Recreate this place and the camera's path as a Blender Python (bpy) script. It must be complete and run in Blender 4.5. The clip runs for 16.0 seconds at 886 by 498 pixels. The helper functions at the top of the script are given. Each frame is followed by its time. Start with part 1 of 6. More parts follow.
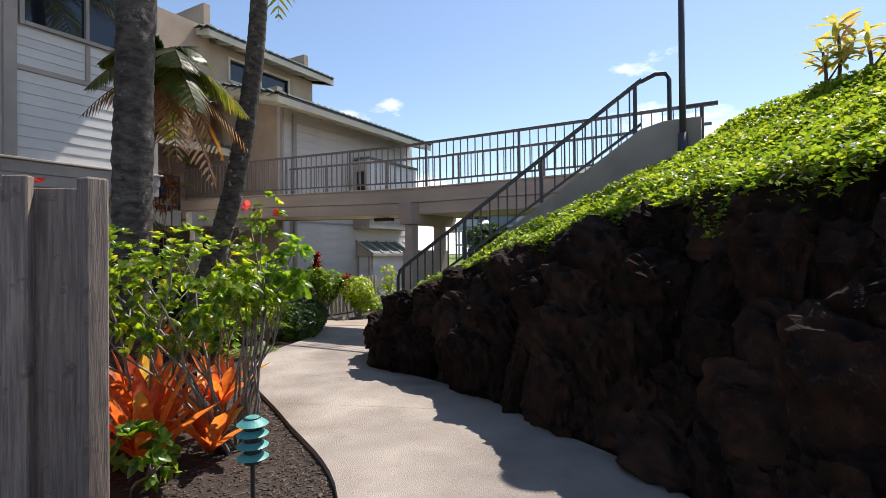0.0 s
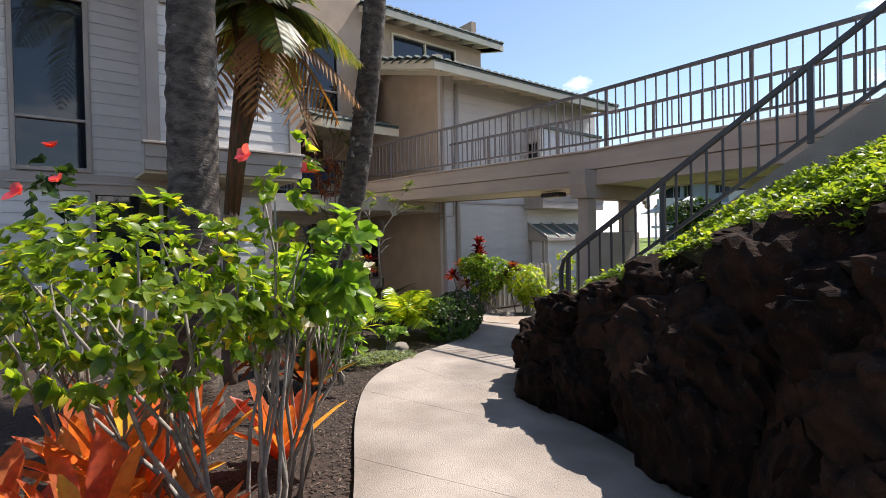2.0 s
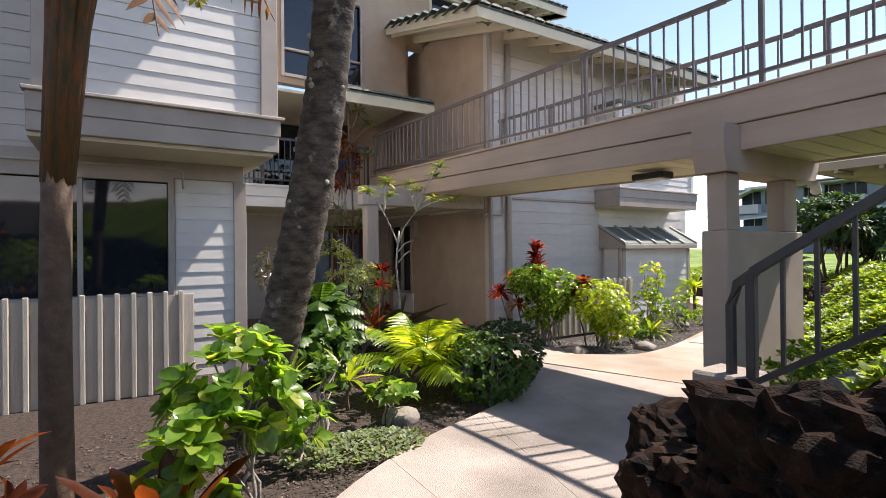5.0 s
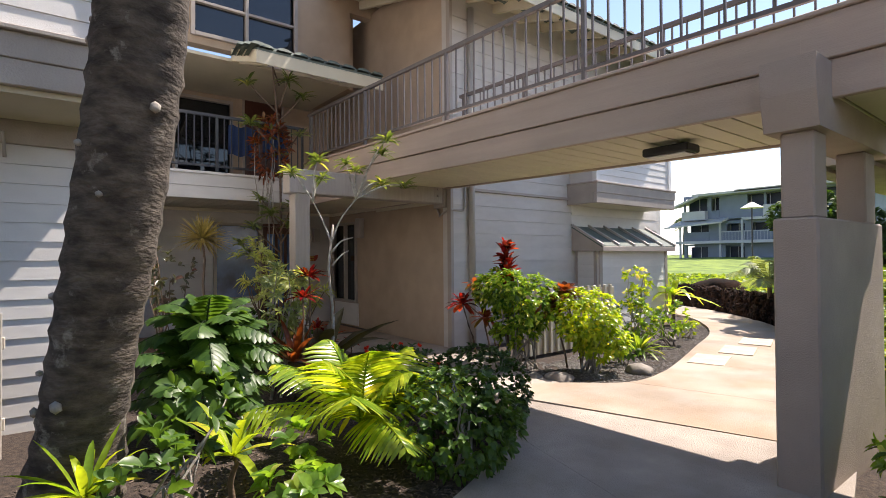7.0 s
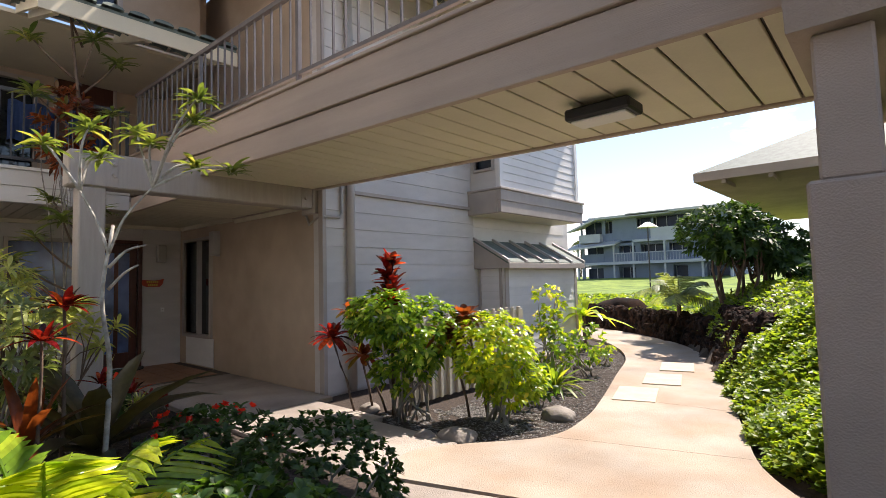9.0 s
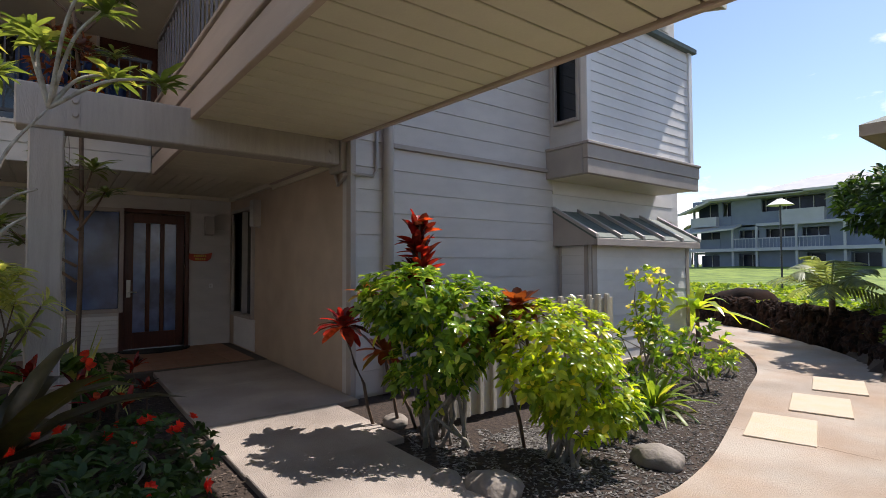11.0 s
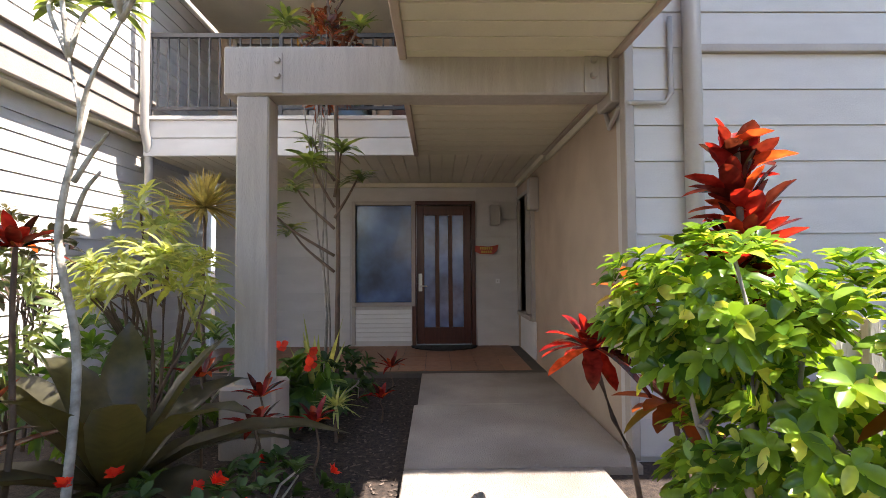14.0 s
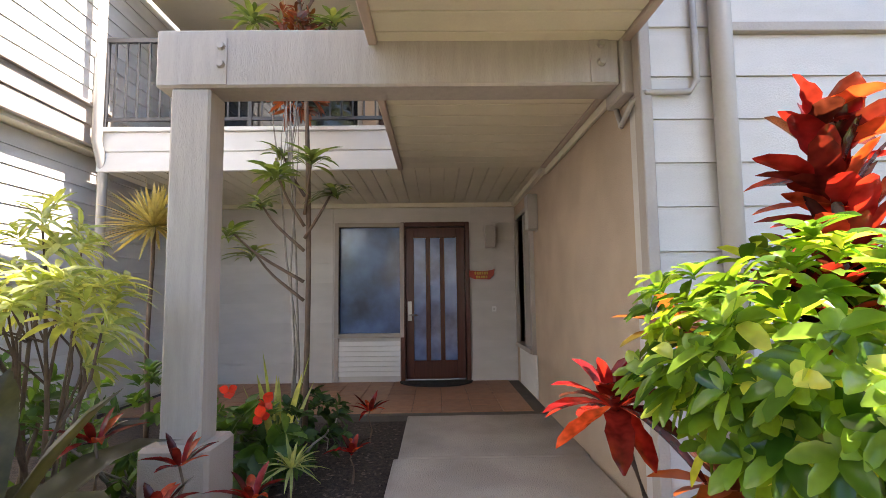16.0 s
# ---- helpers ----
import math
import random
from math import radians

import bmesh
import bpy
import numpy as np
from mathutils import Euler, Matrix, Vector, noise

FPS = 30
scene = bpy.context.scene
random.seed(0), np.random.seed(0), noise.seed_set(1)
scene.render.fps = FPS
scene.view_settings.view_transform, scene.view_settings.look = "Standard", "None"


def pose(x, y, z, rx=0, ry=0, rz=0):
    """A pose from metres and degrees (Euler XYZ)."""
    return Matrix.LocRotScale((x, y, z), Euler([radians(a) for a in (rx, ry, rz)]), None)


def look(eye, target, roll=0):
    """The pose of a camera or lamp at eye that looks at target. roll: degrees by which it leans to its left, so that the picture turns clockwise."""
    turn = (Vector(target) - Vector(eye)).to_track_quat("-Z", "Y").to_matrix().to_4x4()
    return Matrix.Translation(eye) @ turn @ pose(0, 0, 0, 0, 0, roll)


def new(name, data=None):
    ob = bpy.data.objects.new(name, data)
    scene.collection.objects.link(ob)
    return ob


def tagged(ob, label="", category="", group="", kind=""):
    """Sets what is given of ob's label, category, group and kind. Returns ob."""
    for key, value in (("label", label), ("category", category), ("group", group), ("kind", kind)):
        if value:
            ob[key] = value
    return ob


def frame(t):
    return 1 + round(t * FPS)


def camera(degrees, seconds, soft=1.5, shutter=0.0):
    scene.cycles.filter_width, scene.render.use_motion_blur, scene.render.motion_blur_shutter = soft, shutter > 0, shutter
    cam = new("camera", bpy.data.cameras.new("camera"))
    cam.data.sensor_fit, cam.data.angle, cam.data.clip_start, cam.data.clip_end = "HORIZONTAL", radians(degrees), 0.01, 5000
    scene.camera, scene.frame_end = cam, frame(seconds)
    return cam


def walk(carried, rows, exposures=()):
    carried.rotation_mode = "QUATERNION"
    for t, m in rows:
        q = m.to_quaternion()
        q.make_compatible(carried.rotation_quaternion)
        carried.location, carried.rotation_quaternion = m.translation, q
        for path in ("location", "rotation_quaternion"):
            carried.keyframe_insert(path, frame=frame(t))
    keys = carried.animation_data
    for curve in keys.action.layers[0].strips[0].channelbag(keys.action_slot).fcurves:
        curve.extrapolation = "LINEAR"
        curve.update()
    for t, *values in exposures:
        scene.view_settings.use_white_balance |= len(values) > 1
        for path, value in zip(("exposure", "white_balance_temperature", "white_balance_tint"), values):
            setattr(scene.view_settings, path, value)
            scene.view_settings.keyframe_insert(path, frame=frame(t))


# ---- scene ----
cam = camera(82.1, 16.0, 0.8)
METRES, EYE, TILT, LEAN, TURN = 12.2, 1.5, 0.0, 0.0, 30.4
ROWS = [
    (0.0, 0.0, 0.0, 0.0, 0.0, 0.47, 0.54),
    (0.5, 0.0043, 0.042, -0.0, 8.14, 0.42, 0.25),
    (1.0, 0.008, 0.085, -0.0001, 9.37, 0.98, 0.89),
    (1.5, 0.011, 0.1264, -0.0006, 14.8, 0.88, 0.86),
    (2.0, 0.007, 0.1674, -0.0014, 20.91, -0.94, 1.16),
    (2.5, 0.0027, 0.2061, -0.0015, 24.77, 0.74, 0.07),
    (3.0, -0.0059, 0.2432, -0.0029, 25.95, 0.78, -0.45),
    (3.5, -0.0196, 0.282, -0.0037, 26.06, -0.6, 0.38),
    (6.0, -0.0922, 0.451, -0.0104, 27.37, 1.17, 0.27),
    (6.5, -0.107, 0.4811, -0.0114, 26.44, 1.61, -0.63),
    (7.0, -0.1213, 0.5109, -0.0119, 21.65, 0.78, 0.43),
    (7.5, -0.1293, 0.5441, -0.0143, 19.3, 1.19, 0.78),
    (8.0, -0.135, 0.577, -0.0155, 12.28, 1.52, 1.0),
    (8.5, -0.1359, 0.6107, -0.0175, 11.1, 3.07, 1.58),
    (11.0, -0.1295, 0.7712, -0.0272, 22.24, 1.91, 0.26),
    (11.5, -0.1329, 0.8, -0.0291, 30.45, -0.64, 0.1),
    (12.0, -0.1404, 0.8284, -0.0294, 34.25, 0.62, 0.89),
    (12.5, -0.1462, 0.8544, -0.0321, 42.4, 2.37, 0.21),
    (13.0, -0.1576, 0.8756, -0.034, 47.98, 0.97, -0.02),
    (13.5, -0.1696, 0.893, -0.0353, 50.97, 0.66, 1.27),
    (14.0, -0.1807, 0.9075, -0.0362, 58.85, 2.16, 0.36),
    (14.5, -0.1948, 0.9177, -0.0369, 59.5, 3.78, 0.38),
    (15.0, -0.2056, 0.9269, -0.0376, 57.7, 2.52, 0.8),
    (15.5, -0.2137, 0.9369, -0.0379, 60.03, 3.8, 0.83),
    (16.0, -0.2189, 0.9411, -0.036, 58.8, 5.16, 0.74),
]
EXPO = [(0, 0.47, 6650, 12), (3.5, 0.92, 6800, 15), (6, 1.05, 6950, 16), (8.5, 1.06, 7050, 16), (11, 0.52, 6600, 15), (12.5, 1.1, 6600, 15), (14, 2.02, 6800, 15), (16, 2.58, 6950, 15)]
walk(cam, [(t, pose(0, 0, EYE, TILT, LEAN, TURN) @ pose(METRES * x, METRES * y, METRES * z, 90 + pitch, roll, yaw)) for t, x, y, z, yaw, pitch, roll in ROWS], EXPO)

# ---- world, sun, exposure ----
SUN = Vector((0.13, 0.63, 1.0)).normalized()
world = bpy.data.worlds.new("sky")
scene.world = world
world.use_nodes = True
wn = world.node_tree
sky = wn.nodes.new("ShaderNodeTexSky")
sky.sky_type, sky.sun_disc = "NISHITA", False
sky.sun_elevation = math.asin(SUN.z)
sky.sun_rotation = math.atan2(SUN.x, SUN.y)
sky.air_density, sky.dust_density, sky.ozone_density = 1.0, 0.35, 2.0
# cumulus low over the horizon
tc = wn.nodes.new("ShaderNodeTexCoord")
mp = wn.nodes.new("ShaderNodeMapping")
mp.inputs["Scale"].default_value = (1, 1, 2.6)
cn = wn.nodes.new("ShaderNodeTexNoise")
cn.inputs["Scale"].default_value, cn.inputs["Detail"].default_value, cn.inputs["Roughness"].default_value = 3.2, 9, 0.58
sep = wn.nodes.new("ShaderNodeSeparateXYZ")
band = wn.nodes.new("ShaderNodeMapRange")
for k, v in zip(("From Min", "From Max", "To Min", "To Max"), (0.03, 0.44, 0.13, -0.2)):
    band.inputs[k].default_value = v
add = wn.nodes.new("ShaderNodeMath")
ramp = wn.nodes.new("ShaderNodeValToRGB")
ramp.color_ramp.elements[0].position, ramp.color_ramp.elements[1].position = 0.53, 0.64
cm = wn.nodes.new("ShaderNodeMixRGB")
cm.inputs[2].default_value = (9, 9, 9.2, 1)
wn.links.new(tc.outputs["Generated"], mp.inputs["Vector"])
wn.links.new(mp.outputs[0], cn.inputs["Vector"])
wn.links.new(tc.outputs["Generated"], sep.inputs[0])
wn.links.new(sep.outputs["Z"], band.inputs["Value"])
wn.links.new(cn.outputs["Fac"], add.inputs[0])
wn.links.new(band.outputs[0], add.inputs[1])
wn.links.new(add.outputs[0], ramp.inputs[0])
wn.links.new(ramp.outputs[0], cm.inputs[0])
wn.links.new(sky.outputs[0], cm.inputs[1])
wn.links.new(cm.outputs[0], wn.nodes["Background"].inputs[0])
wn.nodes["Background"].inputs[1].default_value = 0.13
lamp = bpy.data.lights.new("sun", "SUN")
lamp.energy, lamp.angle, lamp.color = 5.0, radians(0.53), (1, 0.95, 0.88)
sun = new("sun", lamp)
sun.matrix_world = look(SUN * 60, (0, 0, 0))


# ---- materials ----
def mat(name, col, rough=0.7, var=0.25, scale=6.0, bump=0.2, bscale=60.0, metal=0.0, stretch=(1, 1, 1), col2=None, stain=0.0, rand=0.0, island=False, coat=0.0, spec=0.4, fleck=None, fleck_scale=7.0):
    """Painted, wooden, stone or earthen surface: two scales of tone, fine relief, optional stains and tone from piece to piece."""
    m = bpy.data.materials.new(name)
    m.use_nodes = True
    nt = m.node_tree
    N, L = nt.nodes, nt.links
    b = N["Principled BSDF"]
    b.inputs["Roughness"].default_value, b.inputs["Metallic"].default_value = rough, metal
    b.inputs["Specular IOR Level"].default_value = spec
    b.inputs["Coat Weight"].default_value = coat
    co = N.new("ShaderNodeTexCoord")
    mpg = N.new("ShaderNodeMapping")
    mpg.inputs["Scale"].default_value = stretch
    L.new(co.outputs["Object"], mpg.inputs["Vector"])
    n1 = N.new("ShaderNodeTexNoise")
    n1.inputs["Scale"].default_value, n1.inputs["Detail"].default_value = scale, 6
    n2 = N.new("ShaderNodeTexNoise")
    n2.inputs["Scale"].default_value, n2.inputs["Detail"].default_value = bscale, 4
    L.new(mpg.outputs[0], n1.inputs["Vector"])
    L.new(mpg.outputs[0], n2.inputs["Vector"])
    r1 = N.new("ShaderNodeValToRGB")
    c2 = col2 or tuple(c * (1 - var) for c in col)
    r1.color_ramp.elements[0].color, r1.color_ramp.elements[1].color = (*c2, 1), (*col, 1)
    r1.color_ramp.elements[0].position, r1.color_ramp.elements[1].position = 0.35, 0.65
    L.new(n1.outputs["Fac"], r1.inputs[0])
    out = r1.outputs[0]
    g = N.new("ShaderNodeMapRange")
    g.inputs["To Min"].default_value, g.inputs["To Max"].default_value = 1 - var * 0.7, 1 + var * 0.7
    L.new(n2.outputs["Fac"], g.inputs["Value"])
    mul = N.new("ShaderNodeVectorMath")
    mul.operation = "SCALE"
    L.new(out, mul.inputs[0])
    L.new(g.outputs[0], mul.inputs["Scale"])
    out = mul.outputs[0]
    if rand or island:
        ri = N.new("ShaderNodeNewGeometry" if island else "ShaderNodeObjectInfo")
        hs = N.new("ShaderNodeMapRange")
        hs.inputs["To Min"].default_value, hs.inputs["To Max"].default_value = 1 - rand, 1 + rand
        L.new(ri.outputs["Random Per Island" if island else "Random"], hs.inputs["Value"])
        m2 = N.new("ShaderNodeVectorMath")
        m2.operation = "SCALE"
        L.new(out, m2.inputs[0])
        L.new(hs.outputs[0], m2.inputs["Scale"])
        out = m2.outputs[0]
    if stain:
        n3 = N.new("ShaderNodeTexNoise")
        n3.inputs["Scale"].default_value, n3.inputs["Detail"].default_value = 1.1, 7
        L.new(co.outputs["Object"], n3.inputs["Vector"])
        r3 = N.new("ShaderNodeMapRange")
        for k, v in zip(("From Min", "From Max", "To Min", "To Max"), (0.4, 0.7, 1.0, 1 - stain)):
            r3.inputs[k].default_value = v
        L.new(n3.outputs["Fac"], r3.inputs["Value"])
        m3 = N.new("ShaderNodeVectorMath")
        m3.operation = "SCALE"
        L.new(out, m3.inputs[0])
        L.new(r3.outputs[0], m3.inputs["Scale"])
        out = m3.outputs[0]
    if fleck:
        n5 = N.new("ShaderNodeTexNoise")
        n5.inputs["Scale"].default_value, n5.inputs["Detail"].default_value, n5.inputs["Roughness"].default_value = fleck_scale, 9, 0.7
        L.new(co.outputs["Object"], n5.inputs["Vector"])
        r5 = N.new("ShaderNodeMapRange")
        for k, v in zip(("From Min", "From Max", "To Min", "To Max"), (0.57, 0.66, 0.0, 0.85)):
            r5.inputs[k].default_value = v
        L.new(n5.outputs["Fac"], r5.inputs["Value"])
        m5 = N.new("ShaderNodeMixRGB")
        m5.inputs[2].default_value = (*fleck, 1)
        L.new(r5.outputs[0], m5.inputs[0])
        L.new(out, m5.inputs[1])
        out = m5.outputs[0]
    L.new(out, b.inputs["Base Color"])
    if bump:
        bp = N.new("ShaderNodeBump")
        bp.inputs["Strength"].default_value, bp.inputs["Distance"].default_value = bump, 0.01
        L.new(n2.outputs["Fac"], bp.inputs["Height"])
        L.new(bp.outputs[0], b.inputs["Normal"])
    return m


def leaf_mat(name, col, col2, back=0.45, rough=0.4, col3=None, streak=0.0):
    """Living leaf: glossy skin over a body that lets light through; tone differs from leaf to leaf."""
    m = bpy.data.materials.new(name)
    m.use_nodes = True
    N, L = m.node_tree.nodes, m.node_tree.links
    b = N["Principled BSDF"]
    b.inputs["Roughness"].default_value = rough
    geo = N.new("ShaderNodeNewGeometry")
    r = N.new("ShaderNodeValToRGB")
    e = r.color_ramp.elements
    e[0].color, e[1].color = (*col, 1), (*col2, 1)
    if col3:
        x = e.new(0.86)
        x.color = (*col2, 1)
        e[-1].color = (*col3, 1)
    L.new(geo.outputs["Random Per Island"], r.inputs[0])
    co = N.new("ShaderNodeTexCoord")
    n = N.new("ShaderNodeTexNoise")
    n.inputs["Scale"].default_value = 22
    L.new(co.outputs["Object"], n.inputs["Vector"])
    mr = N.new("ShaderNodeMapRange")
    mr.inputs["From Min"].default_value, mr.inputs["From Max"].default_value = 0.3, 0.7
    mr.inputs["To Min"].default_value, mr.inputs["To Max"].default_value = 0.75 - streak, 1.2 + streak
    L.new(n.outputs["Fac"], mr.inputs["Value"])
    s = N.new("ShaderNodeVectorMath")
    s.operation = "SCALE"
    L.new(r.outputs[0], s.inputs[0])
    L.new(mr.outputs[0], s.inputs["Scale"])
    L.new(s.outputs[0], b.inputs["Base Color"])
    t = N.new("ShaderNodeBsdfTranslucent")
    s2 = N.new("ShaderNodeVectorMath")
    s2.operation = "MULTIPLY"
    s2.inputs[1].default_value = (2.4, 2.15, 0.8)
    L.new(s.outputs[0], s2.inputs[0])
    L.new(s2.outputs[0], t.inputs["Color"])
    mx = N.new("ShaderNodeMixShader")
    mx.inputs[0].default_value = back
    L.new(b.outputs[0], mx.inputs[1])
    L.new(t.outputs[0], mx.inputs[2])
    L.new(mx.outputs[0], N["Material Output"].inputs["Surface"])
    return m


M = {}
# one siding paint in two tones: darker for shaded walls, paler for sunlit ones
M["siding"] = mat("siding_paint_shade_tone", (0.56, 0.53, 0.5), 0.62, 0.08, 3, 0.25, 90, stretch=(1, 1, 3), stain=0.1, rand=0.04)
M["siding_w"] = mat("siding_paint_lit_tone", (0.70, 0.68, 0.65), 0.6, 0.07, 3, 0.25, 90, stretch=(1, 1, 3), stain=0.1, rand=0.04)
M["trim"] = mat("trim_paint", (0.40, 0.35, 0.31), 0.6, 0.1, 4, 0.3, 70, stain=0.12)
M["trim_bridge"] = mat("bridge_paint", (0.47, 0.37, 0.305), 0.6, 0.1, 3, 0.3, 60, stretch=(0.3, 1, 4), stain=0.12, rand=0.03)
M["post"] = mat("post_paint", (0.44, 0.39, 0.35), 0.6, 0.1, 5, 0.4, 50, stretch=(6, 6, 0.6), stain=0.12)
M["stucco"] = mat("beige_stucco", (0.47, 0.36, 0.265), 0.85, 0.1, 3, 0.5, 140, stain=0.14)
M["column"] = mat("column_stucco", (0.43, 0.35, 0.30), 0.85, 0.1, 3, 0.5, 140, stain=0.18)
M["soffit"] = mat("cream_soffit", (0.66, 0.60, 0.46), 0.6, 0.07, 2, 0.15, 70, stain=0.12, rand=0.03)
M["groove"] = mat("dark_joint", (0.10, 0.085, 0.07), 0.9, 0.2)
M["concrete"] = mat("concrete_path", (0.425, 0.37, 0.325), 0.9, 0.28, 1.7, 1.0, 130, col2=(0.335, 0.285, 0.245), stain=0.42, fleck=(0.30, 0.28, 0.25), fleck_scale=26.0)
M["concrete_rust"] = mat("rust_washed_concrete", (0.39, 0.34, 0.285), 0.88, 0.2, 1.4, 0.7, 120, col2=(0.35, 0.26, 0.19), stain=0.3)
M["slab_tan"] = mat("tan_flagstone", (0.50, 0.40, 0.28), 0.8, 0.15, 5, 0.5, 120, col2=(0.50, 0.42, 0.33))
M["terracotta"] = mat("terracotta_tile", (0.30, 0.15, 0.085), 0.55, 0.2, 9, 0.2, 80, rand=0.12)
M["mulch"] = mat("bark_mulch", (0.060, 0.042, 0.032), 0.95, 0.5, 30, 1.0, 90, col2=(0.022, 0.016, 0.013))
M["chip"] = mat("mulch_chip", (0.10, 0.075, 0.06), 0.9, 0.3, 20, 0.3, 60, island=True, rand=0.75)
M["gravel"] = mat("grey_gravel", (0.17, 0.16, 0.15), 0.9, 0.3, 20, 0.3, 60, island=True, rand=0.7)
M["earth"] = mat("garden_soil", (0.075, 0.055, 0.04), 0.95, 0.4, 7, 0.8, 60)
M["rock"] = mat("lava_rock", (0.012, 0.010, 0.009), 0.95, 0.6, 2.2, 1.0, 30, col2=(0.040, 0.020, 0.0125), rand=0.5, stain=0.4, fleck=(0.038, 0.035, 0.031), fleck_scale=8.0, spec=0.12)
M["boulder"] = mat("garden_boulder", (0.26, 0.23, 0.20), 0.85, 0.3, 6, 0.8, 30)
M["lawn"] = mat("lawn_grass", (0.10, 0.17, 0.022), 0.9, 0.6, 1.1, 1.0, 9, col2=(0.20, 0.27, 0.04), stain=0.35)
M["iron"] = mat("dark_painted_iron", (0.045, 0.045, 0.05), 0.42, 0.2, 12, 0.15, 80, spec=0.5)
M["iron_b"] = mat("grey_brown_painted_iron", (0.15, 0.13, 0.125), 0.45, 0.2, 12, 0.15, 80)
M["pipe"] = mat("painted_downpipe", (0.40, 0.37, 0.34), 0.5, 0.08, 5, 0.1, 60)
M["tile_roof"] = mat("green_grey_roof_tile", (0.13, 0.16, 0.14), 0.7, 0.25, 8, 0.4, 60, rand=0.15)
M["wood_fence"] = mat("weathered_fence_wood", (0.42, 0.335, 0.28), 0.9, 0.42, 11, 1.0, 46, stretch=(6, 6, 0.3), rand=0.12, stain=0.35, fleck=(0.16, 0.12, 0.10), fleck_scale=9.0)
M["fence_paint"] = mat("cream_fence_paint", (0.50, 0.45, 0.38), 0.7, 0.12, 6, 0.4, 50, stretch=(4, 4, 0.5), rand=0.06, stain=0.15)
M["door_wood"] = mat("red_brown_door_wood", (0.085, 0.028, 0.018), 0.35, 0.25, 8, 0.2, 60, stretch=(8, 8, 0.5))
M["metal"] = mat("brushed_metal", (0.5, 0.48, 0.44), 0.35, 0.1, 8, 0.1, 90, metal=1.0)
M["copper"] = mat("verdigris_lamp", (0.10, 0.36, 0.33), 0.5, 0.25, 14, 0.2, 60)
M["black"] = mat("black_plastic", (0.02, 0.02, 0.022), 0.5, 0.2)
M["rubber"] = mat("black_doormat", (0.025, 0.022, 0.02), 0.95, 0.3, 20, 0.8, 120)
M["white"] = mat("white_paint", (0.72, 0.71, 0.69), 0.6, 0.05, 4, 0.15, 70)
M["sign_red"] = mat("sign_red", (0.42, 0.06, 0.03), 0.5, 0.15)
M["sign_yellow"] = mat("sign_yellow", (0.62, 0.42, 0.07), 0.5, 0.15)
M["blue_cloth"] = mat("blue_lanai_cloth", (0.045, 0.085, 0.22), 0.8, 0.15)
M["curtain"] = mat("pale_blind", (0.55, 0.56, 0.58), 0.9, 0.08, stretch=(1, 8, 1))
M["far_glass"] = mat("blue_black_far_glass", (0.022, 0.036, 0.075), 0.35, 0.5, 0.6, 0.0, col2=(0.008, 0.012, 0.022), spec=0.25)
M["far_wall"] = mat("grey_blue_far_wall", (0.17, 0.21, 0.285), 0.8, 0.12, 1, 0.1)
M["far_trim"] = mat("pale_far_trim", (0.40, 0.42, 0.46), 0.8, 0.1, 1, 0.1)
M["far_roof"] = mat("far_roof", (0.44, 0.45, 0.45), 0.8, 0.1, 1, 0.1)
M["interior"] = mat("dim_room", (0.12, 0.11, 0.10), 0.9, 0.2)
M["bark_palm"] = mat("palm_bark", (0.135, 0.112, 0.09), 0.95, 0.55, 9, 1.0, 34, stretch=(1, 1, 2.2), col2=(0.045, 0.036, 0.03), stain=0.3, fleck=(0.30, 0.28, 0.24), fleck_scale=5.0)
M["bark_pale"] = mat("pale_bark", (0.34, 0.31, 0.27), 0.85, 0.35, 14, 0.5, 60)
M["bark_white"] = mat("whitish_bark", (0.52, 0.49, 0.44), 0.8, 0.35, 16, 0.5, 60, col2=(0.28, 0.25, 0.21))
M["bark_brown"] = mat("brown_bark", (0.15, 0.10, 0.07), 0.85, 0.35, 14, 0.5, 60)
M["sheath"] = mat("palm_sheath", (0.17, 0.065, 0.025), 0.7, 0.5, 8, 0.5, 40, stretch=(4, 4, 0.4), col2=(0.06, 0.055, 0.025))

M["glass"] = bpy.data.materials.new("window_glass")
M["glass"].use_nodes = True
gb = M["glass"].node_tree.nodes["Principled BSDF"]
gb.inputs["Base Color"].default_value, gb.inputs["Roughness"].default_value = (0.012, 0.016, 0.022, 1), 0.04
gb.inputs["Specular IOR Level"].default_value = 0.7
# frosted panes: reflected sky painted into the base colour as blue blotches
M["frost"] = mat("frosted_glass_painted_sky", (0.10, 0.17, 0.36), 0.2, 0.35, 2.2, 0.05, 8, col2=(0.03, 0.045, 0.10), spec=0.9)


# ---- builders ----
def bx(bm, x0, x1, y0, y1, z0, z1, bev=0.0):
    """A box into bm, its edges rounded by bev."""
    r = bmesh.ops.create_cube(bm, size=1, matrix=Matrix.Translation(((x0 + x1) / 2, (y0 + y1) / 2, (z0 + z1) / 2)) @ Matrix.Diagonal((abs(x1 - x0), abs(y1 - y0), abs(z1 - z0), 1)))
    if bev:
        es = list({e for v in r["verts"] for e in v.link_edges})
        bmesh.ops.bevel(bm, geom=es, offset=bev, segments=1, affect="EDGES")


def link(name, bm, material, parent=None, label="", smooth=False):
    me = bpy.data.meshes.new(name)
    bm.to_mesh(me)
    bm.free()
    me.materials.append(M[material] if isinstance(material, str) else material)
    if smooth:
        me.polygons.foreach_set("use_smooth", [True] * len(me.polygons))
    ob = new(name, me)
    ob.parent = parent
    if label:
        tagged(ob, label)
    return ob


def part(name, bm, material, parent=None, label="", smooth=False):
    return link(name, bm, material, parent, label, smooth)


